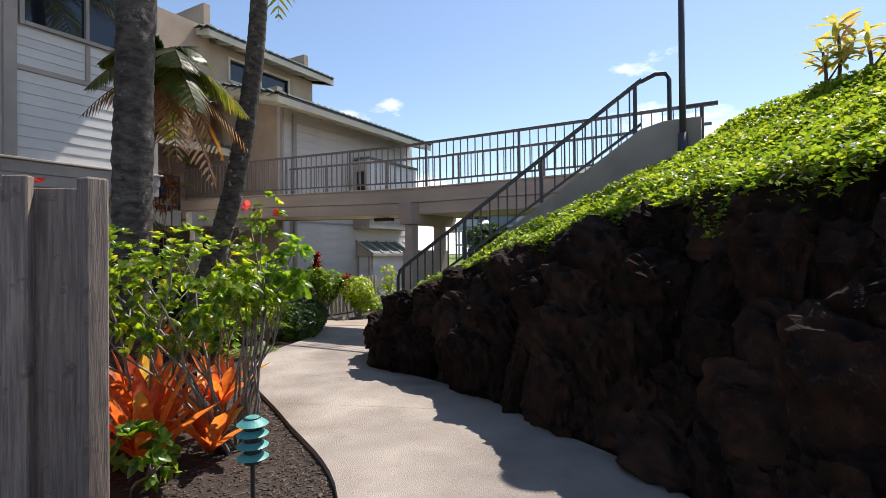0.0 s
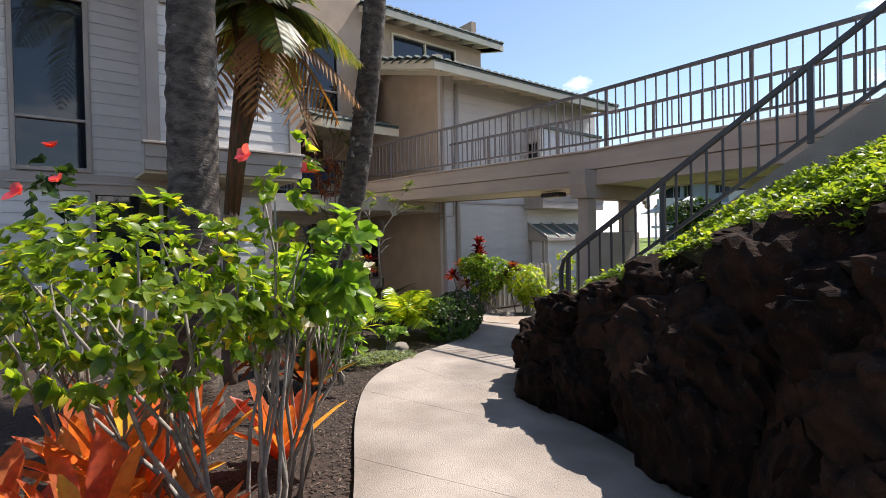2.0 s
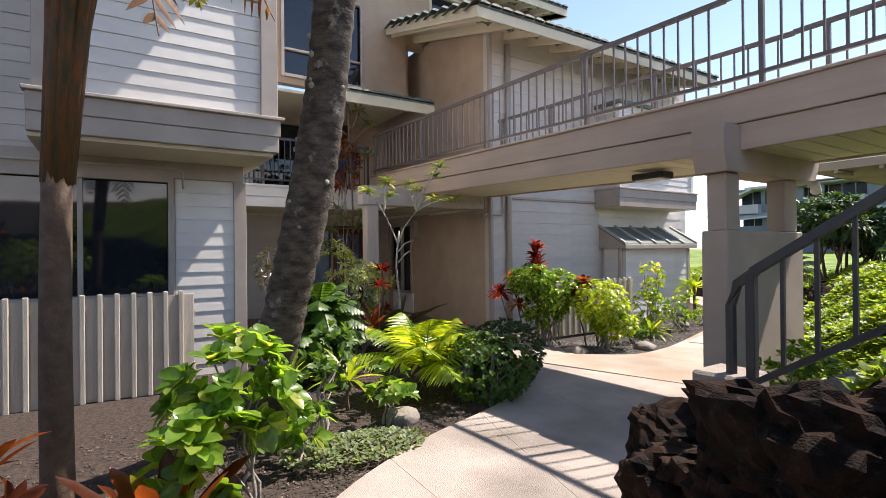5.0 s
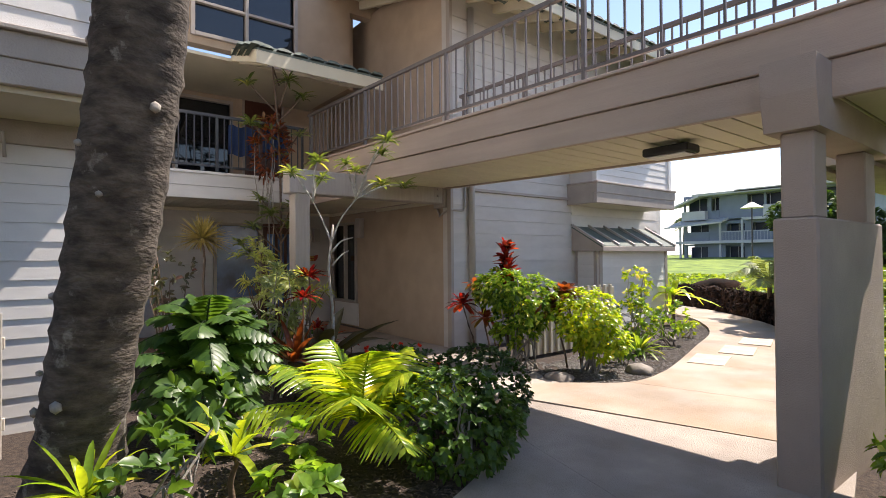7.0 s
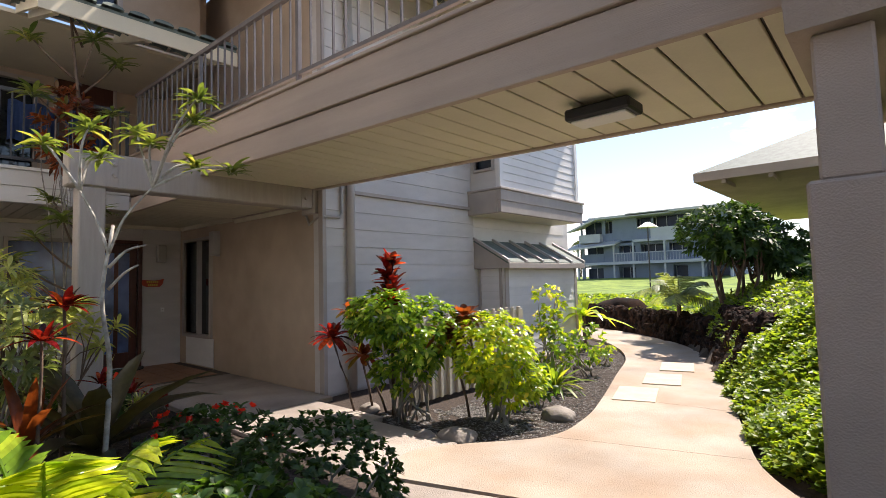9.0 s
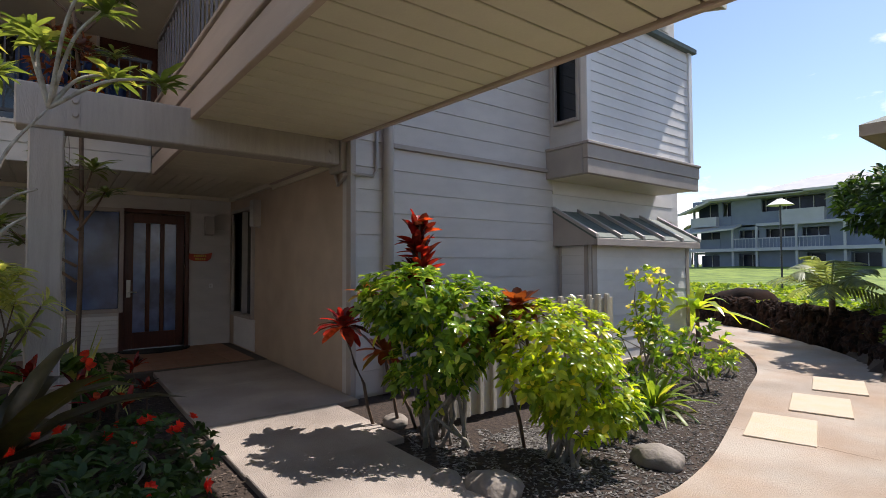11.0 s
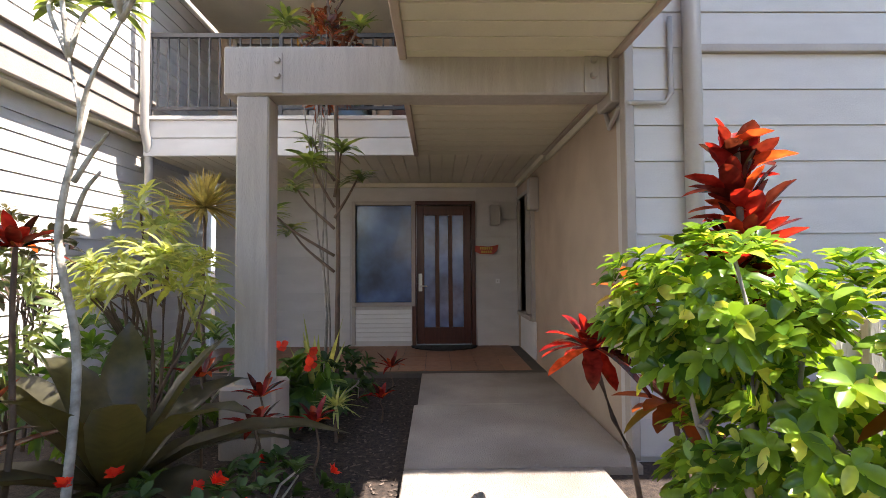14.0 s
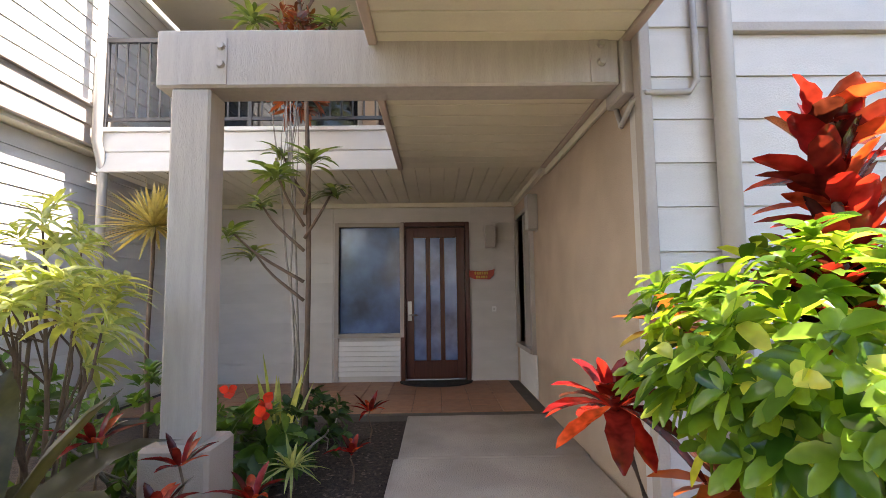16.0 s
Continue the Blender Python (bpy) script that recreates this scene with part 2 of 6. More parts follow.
def box(name, material, parent, x0, x1, y0, y1, z0, z1, bev=0.006, label=""):
    bm = bmesh.new()
    bx(bm, x0, x1, y0, y1, z0, z1, bev)
    return link(name, bm, material, parent, label)


def raw(name, verts, faces, material, parent=None, smooth=False, label=""):
    me = bpy.data.meshes.new(name)
    me.from_pydata([tuple(v) for v in verts], [], faces)
    me.materials.append(M[material] if isinstance(material, str) else material)
    if smooth:
        me.polygons.foreach_set("use_smooth", [True] * len(me.polygons))
    ob = new(name, me)
    ob.parent = parent
    if label:
        tagged(ob, label)
    return ob


def thing(name, label, category, at=(0, 0, 0), group="", kind=""):
    ob = new(name)
    ob.location = at
    return tagged(ob, label, category, group, kind)


def tube(bm, pts, r0, r1=None, seg=8, wob=0.0, rnd=None):
    """A tapering tube along points."""
    r1 = r0 if r1 is None else r1
    pts = [Vector(p) for p in pts]
    rings = []
    n = len(pts)
    for i, p in enumerate(pts):
        d = (pts[min(i + 1, n - 1)] - pts[max(i - 1, 0)]).normalized()
        a = d.orthogonal().normalized() if abs(d.z) > 0.95 else d.cross(Vector((0, 0, 1))).normalized()
        if abs(d.z) > 0.95:
            a = (Vector((1, 0, 0)) - d * d.x).normalized()
        c = d.cross(a)
        r = r0 + (r1 - r0) * i / max(1, n - 1)
        if rnd and wob:
            r *= 1 + rnd.uniform(-wob, wob)
        rings.append([bm.verts.new(p + (a * math.cos(k * math.tau / seg) + c * math.sin(k * math.tau / seg)) * r) for k in range(seg)])
    for i in range(n - 1):
        for k in range(seg):
            bm.faces.new((rings[i][k], rings[i][(k + 1) % seg], rings[i + 1][(k + 1) % seg], rings[i + 1][k]))
    bm.faces.new(rings[0][::-1])
    bm.faces.new(rings[-1])


BOARDS = {}


def siding(parent, axis, plane, out, a0, a1, z0, z1, step, material, holes=()):
    """Lap boards on a wall. axis 'x': the wall lies at x = plane and runs along y from a0 to a1; out: +1 or -1, the way it faces. holes: (a0, a1, z0, z1)."""
    n = max(1, round((z1 - z0) / step))
    h = (z1 - z0) / n
    for i in range(n):
        za, zb = z0 + i * h, z0 + (i + 1) * h
        runs = [(a0, a1)]
        for ha, hb, hz0, hz1 in holes:
            if zb > hz0 + 0.02 and za < hz1 - 0.02:
                runs = [r for q in runs for r in ((q[0], min(q[1], ha)), (max(q[0], hb), q[1])) if r[1] - r[0] > 0.02]
        for ra, rb in runs:
            key = (axis, round(rb - ra, 3), round(h, 4), out, material)
            if key not in BOARDS:
                L2, t0, t1 = (rb - ra) / 2, 0.006 * out, 0.016 * out
                pr = [(0, 0), (t1, 0), (t0, h - 0.004), (0, h - 0.004)]
                vs = [((p, s * L2, q) if axis == "x" else (s * L2, p, q)) for s in (-1, 1) for p, q in pr]
                fs = [(0, 1, 2, 3), (7, 6, 5, 4)] + [(j, j + 4, (j + 1) % 4 + 4, (j + 1) % 4) for j in range(4)]
                me = bpy.data.meshes.new("board")
                me.from_pydata(vs, [], fs)
                me.materials.append(M[material])
                bmm = bmesh.new()
                bmm.from_mesh(me)
                bmesh.ops.recalc_face_normals(bmm, faces=bmm.faces)
                bmm.to_mesh(me)
                bmm.free()
                BOARDS[key] = me
            o = new("board", BOARDS[key])
            o.location = (plane, (ra + rb) / 2, za) if axis == "x" else ((ra + rb) / 2, plane, za)
            o.parent = parent


def wall(name, axis, p0, p1, a0, a1, z0, z1, material, holes=(), label="painted house wall"):
    """A wall between p0 and p1 thick, running from a0 to a1, with real openings."""
    bm = bmesh.new()
    ys = sorted({a0, a1, *[v for h in holes for v in h[:2]]})
    for ya, yb in zip(ys, ys[1:]):
        zs = [(z0, z1)]
        for ha, hb, hz0, hz1 in holes:
            if ya >= ha - 1e-6 and yb <= hb + 1e-6:
                zs = [r for q in zs for r in ((q[0], min(q[1], hz0)), (max(q[0], hz1), q[1])) if r[1] - r[0] > 1e-4]
        for za, zb in zs:
            bx(bm, p0, p1, ya, yb, za, zb) if axis == "x" else bx(bm, ya, yb, p0, p1, za, zb)
    return tagged(link(name, bm, material), label, "wall", kind="structure")


def window(name, axis, plane, out, a0, a1, z0, z1, mull=(), bars=(), depth=0.10, fw=0.06, frame_mat="trim", glass="glass", back=True):
    """A window set in its opening: frame, mullions, panes, and a dim room behind."""
    w = thing(name, "dark glazed window in a painted frame", "window", kind="structure")
    def b(nm, m, u0, u1, v0, v1, d0, d1, lab=""):
        lo, hi = sorted((plane + out * d0, plane + out * d1))
        if axis == "x":
            return box(nm, m, w, lo, hi, u0, u1, v0, v1, 0.003, lab)
        return box(nm, m, w, u0, u1, lo, hi, v0, v1, 0.003, lab)
    b("window_frame", frame_mat, a0 - fw, a0, z0 - fw, z1 + fw, -depth, 0.045)
    b("window_frame", frame_mat, a1, a1 + fw, z0 - fw, z1 + fw, -depth, 0.045)
    b("window_head", frame_mat, a0, a1, z1, z1 + fw, -depth, 0.04)
    b("window_sill", frame_mat, a0, a1, z0 - fw, z0, -depth, 0.06)
    us = [a0, *mull, a1]
    for m_ in mull:
        b("mullion", frame_mat, m_ - 0.025, m_ + 0.025, z0, z1, -depth, 0.02)
    for z_ in bars:
        b("glazing_bar", frame_mat, a0, a1, z_ - 0.02, z_ + 0.02, -depth + 0.01, 0.015)
    for u0, u1 in zip(us, us[1:]):
        g = b("pane", glass, u0, u1, z0, z1, -depth * 0.6, -depth * 0.6 + 0.008, "dark reflecting glass")
    return w


def spline(pts, n):
    """A smooth line through points, n steps to each stretch."""
    P = [Vector((*p, 0))[:2] if len(p) == 2 else tuple(p) for p in pts]
    P = [Vector(p) if len(p) == 3 else Vector((p[0], p[1], 0)) for p in P]
    Q = [P[0] * 2 - P[1]] + P + [P[-1] * 2 - P[-2]]
    out = []
    for i in range(1, len(Q) - 2):
        for k in range(n):
            t = k / n
            a, b, c, d = Q[i - 1], Q[i], Q[i + 1], Q[i + 2]
            out.append(0.5 * ((2 * b) + (c - a) * t + (2 * a - 5 * b + 4 * c - d) * t * t + (3 * b - a - 3 * c + d) * t ** 3))
    return out + [P[-1]]


# ---- ground ----
def G(x, y):
    """Height of the ground: it falls gently towards the entrance."""
    return min(0.2, max(-0.1, 0.15 - 0.013 * (y - x)))


def terrain(name, xs, ys, f, material, label, kind="structure"):
    vs = [(x, y, f(x, y)) for y in ys for x in xs]
    n = len(xs)
    fs = [(j * n + i, j * n + i + 1, (j + 1) * n + i + 1, (j + 1) * n + i) for j in range(len(ys) - 1) for i in range(n - 1)]
    return tagged(raw(name, vs, fs, material, smooth=True), label, "ground", kind=kind)


near = [i * 0.5 for i in range(-40, 60)]
xs = [-900, -400, -150, -70, -40] + near + [40, 90, 200, 500, 900]
terrain("ground", [v - 5 for v in xs], [v + 5 for v in xs], lambda x, y: G(x, y) - 0.035, "mulch", "dark brown bark mulch over the garden ground")
# path: its two edges, from the near end to the far one
LEFT = spline([(-0.1, -2.6), (-1.0, 0.6), (-2.0, 2.2), (-3.4, 3.1), (-4.8, 3.9), (-5.75, 4.65), (-6.35, 5.6), (-6.75, 6.6), (-7.3, 7.6), (-8.0, 8.25)], 8)
RIGHT = spline([(2.1, -1.8), (1.0, 1.3), (-0.3, 3.2), (-1.35, 3.95), (-2.4, 4.65), (-3.25, 5.0), (-3.98, 5.2), (-4.5, 5.85), (-5.0, 7.0), (-5.45, 9.0)], 8)


def strip(name, la, lb, f, material, thick, parent, label=""):
    """A slab between two lines of equal count."""
    n = len(la)
    vs = []
    for a, b in zip(la, lb):
        for p in (a, b):
            z = f(p.x, p.y)
            vs += [(p.x, p.y, z), (p.x, p.y, z - thick)]
    fs = []
    for i in range(n - 1):
        q = 4 * i
        fs += [(q, q + 2, q + 6, q + 4), (q, q + 4, q + 5, q + 1), (q + 2, q + 3, q + 7, q + 6)]
    fs += [(0, 1, 3, 2), (4 * n - 4, 4 * n - 2, 4 * n - 1, 4 * n - 3)]
    o = raw(name, vs, fs, material, parent, label=label)
    bmm = bmesh.new()
    bmm.from_mesh(o.data)
    bmesh.ops.recalc_face_normals(bmm, faces=bmm.faces)
    bmm.to_mesh(o.data)
    bmm.free()
    return o


def top(x, y):
    return G(x, y) + 0.012


path = thing("path", "pale broom-finished concrete garden path in slabs", "path", kind="structure")
cuts = [0, 14, 27, 36, 45, 54, 63, 72]
for a, b in zip(cuts, cuts[1:]):
    la, lb = [p.copy() for p in LEFT[a:b + 1]], [p.copy() for p in RIGHT[a:b + 1]]
    for q in (la, lb):
        q[0] += (q[1] - q[0]).normalized() * 0.004
    strip("slab", la, lb, top, "concrete", 0.1, path)
# broad forecourt under the bridge and the path onwards
L2 = spline([(-8.04, 8.3), (-8.3, 8.75), (-8.1, 9.15), (-7.65, 9.75), (-7.68, 10.5), (-7.95, 11.5), (-8.35, 12.8), (-8.75, 14.1), (-9.4, 15.3), (-10.4, 16.4), (-12.5, 17.6), (-16, 18.8)], 6)
R2 = spline([(-5.43, 9.02), (-5.7, 9.3), (-6.0, 9.7), (-6.2, 10.1), (-6.38, 10.7), (-6.62, 11.5), (-7.0, 12.8), (-7.45, 14.1), (-8.1, 15.6), (-9.2, 17.0), (-11.5, 18.7), (-15.5, 20.2)], 6)
for a, b in zip((0, 18, 30, 42), (18, 30, 42, 66)):
    la, lb = [p.copy() for p in L2[a:b + 1]], [p.copy() for p in R2[a:b + 1]]
    for q in (la, lb):
        q[0] += (q[1] - q[0]).normalized() * 0.004
    strip("slab", la, lb, top, "concrete_rust", 0.1, path, "rust-stained concrete slab")
for cx, cy in ((-7.68, 11.75), (-7.72, 12.75), (-7.85, 13.75)):
    bm = bmesh.new()
    bx(bm, -0.22, 0.22, -0.36, 0.36, -0.03, 0.006, 0.004)
    o = link("paving_tile", bm, "slab_tan", path, "tan flagstone let into the path")
    o.location, o.rotation_euler = (cx, cy, top(cx, cy) + 0.008), (0, 0, radians(16))
# entrance walk
walkway = thing("entrance_walk", "straight concrete walk leading to the front door", "walkway", kind="structure")
for x0, x1, y1 in ((-13.08, -11.83, 9.635), (-11.81, -10.46, 9.62), (-10.44, -9.3, 9.38), (-9.28, -8.15, 9.2)):
    bm = bmesh.new()
    bx(bm, x0, x1, 8.24 if x0 > -13 else 8.27, y1, -0.16, max(-0.083, G(x0, 8.7) + 0.016), 0.006)
    link("slab", bm, "concrete", walkway)
porch = thing("porch_floor", "terracotta tiled porch floor before the door", "floor", kind="structure")
TILE = bmesh.new()
bx(TILE, -0.148, 0.148, -0.148, 0.148, -0.02, 0.0, 0.004)
tile_me = bpy.data.meshes.new("tile")
TILE.to_mesh(tile_me)
TILE.free()
tile_me.materials.append(M["terracotta"])
for i in range(6):
    for j in range(15):
        x, y = -14.85 + i * 0.3, 5.45 + j * 0.3
        if y < 9.6:
            o = new("tile", tile_me)
            o.location, o.parent = (x, y, -0.075), porch
box("screed", "groove", porch, -15.0, -13.1, 5.3, 9.68, -0.2, -0.083, 0)

# ---- house: walls ----
XW, XD, YS = -10.65, -15.0, 9.64
w = wall("wall_entry_side", "y", YS, YS + 0.2, XD - 0.15, XW - 0.2, -0.2, 6.1, "stucco", [(-14.75, -13.75, 0.45, 2.02)], "beige stucco side wall of the entrance court")
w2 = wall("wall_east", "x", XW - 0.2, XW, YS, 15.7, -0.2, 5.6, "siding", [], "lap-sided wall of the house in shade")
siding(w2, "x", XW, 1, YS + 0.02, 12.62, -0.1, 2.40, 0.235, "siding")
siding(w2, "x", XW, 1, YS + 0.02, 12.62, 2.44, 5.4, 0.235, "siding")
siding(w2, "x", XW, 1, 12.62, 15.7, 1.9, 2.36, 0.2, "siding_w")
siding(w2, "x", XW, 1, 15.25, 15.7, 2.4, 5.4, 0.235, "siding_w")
tagged(box("belt_trim", "trim", w2, XW, XW + 0.045, YS + 0.36, 12.62, 2.40, 2.45, 0.004), "narrow belt moulding")
box("corner_trim", "trim", w2, XW - 0.06, XW + 0.035, YS - 0.03, YS + 0.03, -0.12, 5.5)
wall("wall_north", "y", 15.7, 15.9, -20, XW, -0.2, 5.6, "siding_w")
# door wall, ground floor
D0, D1, W0, W1 = 8.14, 8.95, 7.25, 8.07
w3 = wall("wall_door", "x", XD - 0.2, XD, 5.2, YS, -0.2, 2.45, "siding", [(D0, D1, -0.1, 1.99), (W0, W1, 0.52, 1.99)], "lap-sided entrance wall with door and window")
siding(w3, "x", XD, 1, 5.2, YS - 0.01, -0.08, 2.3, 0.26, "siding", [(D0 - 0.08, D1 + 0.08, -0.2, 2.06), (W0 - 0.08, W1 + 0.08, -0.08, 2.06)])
# door
door = thing("door_1", "red-brown wooden front door with four frosted glass strips", "door", kind="structure")
DX = XD - 0.06
for u0, u1 in ((D0 - 0.06, D0), (D1, D1 + 0.06)):
    box("door_frame", "door_wood", door, DX - 0.05, XD + 0.04, u0, u1, -0.09, 2.05)
box("door_frame", "door_wood", door, DX - 0.05, XD + 0.04, D0, D1, 1.99, 2.05)
box("threshold", "black", door, DX - 0.05, XD + 0.05, D0, D1, -0.085, -0.06, 0.004)
leaf = box("door_leaf", "door_wood", door, DX, DX + 0.035, D0 + 0.004, D0 + 0.115, -0.055, 1.985)
box("stile", "door_wood", leaf, DX, DX + 0.035, D1 - 0.115, D1 - 0.004, -0.055, 1.985)
box("rail", "door_wood", leaf, DX, DX + 0.035, D0 + 0.115, D1 - 0.115, -0.055, 0.19)
box("rail", "door_wood", leaf, DX, DX + 0.035, D0 + 0.115, D1 - 0.115, 1.84, 1.985)
gw = (D1 - D0 - 0.23)
for k in range(3):
    if k:
        box("mullion", "door_wood", leaf, DX, DX + 0.033, D0 + 0.115 + gw * k / 3 - 0.03, D0 + 0.115 + gw * k / 3 + 0.03, 0.19, 1.84)
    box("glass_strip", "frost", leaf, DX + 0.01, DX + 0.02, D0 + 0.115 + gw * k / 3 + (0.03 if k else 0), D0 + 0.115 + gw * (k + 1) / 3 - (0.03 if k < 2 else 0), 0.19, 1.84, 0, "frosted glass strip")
hd = box("handle_plate", "metal", leaf, DX + 0.035, DX + 0.045, D0 + 0.03, D0 + 0.085, 0.72, 0.98, 0.003)
bm = bmesh.new()
tube(bm, [(DX + 0.045, D0 + 0.057, 0.80), (DX + 0.09, D0 + 0.057, 0.80), (DX + 0.095, D0 + 0.07, 0.80), (DX + 0.092, D0 + 0.16, 0.795)], 0.011, 0.009)
part("lever", bm, "metal", hd)
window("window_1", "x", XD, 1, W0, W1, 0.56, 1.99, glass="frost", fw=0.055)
lv = thing("louvre_panel", "white louvred vent panel under the entrance window", "vent", kind="structure")
box("frame", "trim", lv, XD, XD + 0.03, W0 - 0.055, W0, -0.06, 0.50)
box("frame", "trim", lv, XD, XD + 0.03, W1, W1 + 0.055, -0.06, 0.50)
for i in range(7):
    z = 0.0 + i * 0.066
    o = box("slat", "white", lv, XD, XD + 0.022, W0, W1, z, z + 0.06, 0.003)
wm = thing("doormat", "dark half-round rubber doormat at the threshold", "doormat", (XD + 0.06, (D0 + D1) / 2, -0.072))
vs = [(0, -0.48, 0.014), (0, 0.48, 0.014)] + [(0.42 * math.sin(a), 0.48 * math.cos(a), 0.014) for a in [math.pi * k / 16 for k in range(1, 16)]]
bm = bmesh.new()
ring = [bm.verts.new(v) for v in [vs[0], *vs[2:][::-1], vs[1]]]
fc = bm.faces.new(ring)
ex = bmesh.ops.extrude_face_region(bm, geom=[fc])
bmesh.ops.translate(bm, verts=[v for v in ex["geom"] if isinstance(v, bmesh.types.BMVert)], vec=(0, 0, -0.016))
bmesh.ops.recalc_face_normals(bm, faces=bm.faces)
part("mat", bm, "rubber", wm)
# side window of the entry
window("window_2", "y", YS, -1, -14.75, -13.75, 0.45, 2.02, mull=(-14.25,), fw=0.05)
pn = thing("access_panel", "pale painted access panel below the side window", "panel", kind="structure")
box("panel", "siding_w", pn, -14.7, -13.65, YS - 0.02, YS, -0.06, 0.40)
# wall lamps, sign, bell
for nm, x0, x1, y0, y1, z0, z1 in (("wall_lamp", XD + 0.03, XD + 0.14, 9.22, 9.36, 1.68, 1.98), ("wall_lamp", -13.6, -13.42, YS - 0.11, YS, 1.74, 2.12)):
    lt = thing(nm, "grey box-shaped wall lamp beside the entrance", "wall lamp", group="entrance wall lamps")
    box("shade", "pipe", lt, x0, x1, y0, y1, z0, z1, 0.01)
    if y1 < YS - 0.01:
        box("back_plate", "trim", lt, x0 - 0.01, x0, y0 + 0.02, y1 - 0.02, z0 + 0.03, z1 - 0.03, 0.002)
    else:
        box("back_plate", "trim", lt, x0 + 0.02, x1 - 0.02, y1 - 0.005, y1, z0 - 0.02, z0, 0.002)
sg = thing("welcome_sign", "small red and yellow wooden sign on the entrance wall", "sign")
bm = bmesh.new()
v = [bm.verts.new((x, y, z)) for x in (XD + 0.018, XD + 0.04) for y, z in ((9.0, 1.3), (9.08, 1.265), (9.28, 1.262), (9.33, 1.31), (9.35, 1.4), (9.29, 1.385), (9.2, 1.372), (9.0, 1.385))]
bm.faces.new(v[7::-1])
bm.faces.new(v[8:])
for i in range(8):
    j = (i + 1) % 8
    bm.faces.new((v[i], v[j], v[j + 8], v[i + 8]))
bmesh.ops.recalc_face_normals(bm, faces=bm.faces)
part("board", bm, "sign_red", sg)
for i in range(6):
    box("letter_bar", "sign_yellow", sg, XD + 0.04, XD + 0.047, 9.075 + i * 0.032, 9.098 + i * 0.032, 1.328, 1.366, 0.002)
for i in range(5):
    box("letter_bar", "sign_yellow", sg, XD + 0.04, XD + 0.047, 9.095 + i * 0.032, 9.118 + i * 0.032, 1.276, 1.312, 0.002)
bell = thing("doorbell", "small pale doorbell plate beside the door", "doorbell")
box("plate", "white", bell, XD + 0.03, XD + 0.04, 9.30, 9.36, 0.83, 0.90, 0.003)
box("button", "metal", bell, XD + 0.04, XD + 0.046, 9.32, 9.34, 0.855, 0.875, 0.002)
# beam, post, pedestal
beam = thing("entrance_beam", "heavy painted timber beam with bolts over the entrance", "beam", kind="structure")
bb = box("beam", "post", beam, -10.97, -10.75, 7.07, 9.56, 2.18, 2.5, 0.012)
box("bearing_block", "post", beam, -11.0, -10.72, 9.56, 9.64, 2.12, 2.5, 0.01)
for y in (7.42, 9.46):
    for z in (2.3, 2.4):
        bm = bmesh.new()
        bmesh.ops.create_cone(bm, cap_ends=True, segments=8, radius1=0.026, radius2=0.018, depth=0.03, matrix=pose(-10.735, y, z, 0, 90, 0))
        part("bolt", bm, "post", bb)
for y0, y1 in ((7.19, 7.45), (9.4, 9.5)):
    box("strap", "post", bb, -10.752, -10.742, y0, y1, 2.19, 2.45, 0.002)
post = thing("entrance_post", "square painted timber post on a stucco pedestal", "post", kind="structure")
box("post", "post", post, -10.96, -10.76, 7.15, 7.36, 0.32, 2.18, 0.012)
bm = bmesh.new()
bx(bm, -11.03, -10.69, 7.08, 7.43, -0.2, 0.33, 0.02)
part("pedestal", bm, "column", post)

# ---- bridge ----
BY0, BY1, BX0, BX1, BZ0, BZ1 = 8.2, 9.62, -12.9, -0.4, 2.27, 2.74
bridge = thing("footbridge", "beige painted timber footbridge with boarded soffit", "bridge", kind="structure")
PX, RISE = -5.5, 0.03


def tilt(o):
    """Turns a part of the span next to the house about the pier: the deck climbs gently towards the house."""
    m = Matrix.Translation((PX, 0, BZ0)) @ Matrix.Rotation(RISE, 4, "Y") @ Matrix.Translation((-PX, 0, -BZ0)) @ Matrix.Translation(o.location)
    o.location, o.rotation_euler = m.translation, (0, RISE, 0)
    return o


for xa, xb, turn in ((BX0, PX, True), (PX, BX1, False)):
    made = [box("deck", "trim_bridge", bridge, xa, xb, BY0 + 0.05, BY1 - 0.05, 2.33, 2.70, 0)]
    for y0, y1, s in ((BY0, BY0 + 0.05, -1), (BY1 - 0.05, BY1, 1)):
        made.append(box("fascia_board", "trim_bridge", bridge, xa, xb, y0, y1, BZ0 - 0.02, 2.475, 0.006))
        made.append(box("fascia_board", "trim_bridge", bridge, xa, xb, y0 - (0.025 if s < 0 else 0), y1 + (0.025 if s > 0 else 0), 2.48, BZ1, 0.006))
        made.append(box("cap_strip", "trim_bridge", bridge, xa, xb, y0 - (0.05 if s < 0 else -0.02), y1 + (0.05 if s > 0 else -0.02), BZ1, BZ1 + 0.03, 0.006))
    if turn:
        made.append(box("soffit_backing", "groove", bridge, -10.9, xb, BY0 + 0.052, BY1 - 0.052, 2.29, 2.33, 0))
        for o in made:
            tilt(o)
    else:
        box("soffit_backing", "groove", bridge, xa, xb, BY0 + 0.052, BY1 - 0.052, 2.29, 2.33, 0)
box("soffit_backing", "groove", bridge, BX0, -10.98, BY0 + 0.052, BY1 - 0.052, 2.295, 2.33, 0)
box("edge_board", "trim_bridge", bridge, BX0, -10.98, BY1 - 0.05, YS - 0.002, 2.262, 2.5, 0.004)
box("edge_board", "trim_bridge", bridge, BX0, -10.98, BY0 + 0.004, BY0 + 0.05, 2.25, 2.44, 0.006)
SB = bmesh.new()
bx(SB, -0.095, 0.095, BY0 + 0.052, BY1 - 0.052, -0.02, 0.0, 0.004)
sb = bpy.data.meshes.new("soffit_board")
SB.to_mesh(sb)
SB.free()
sb.materials.append(M["soffit"])
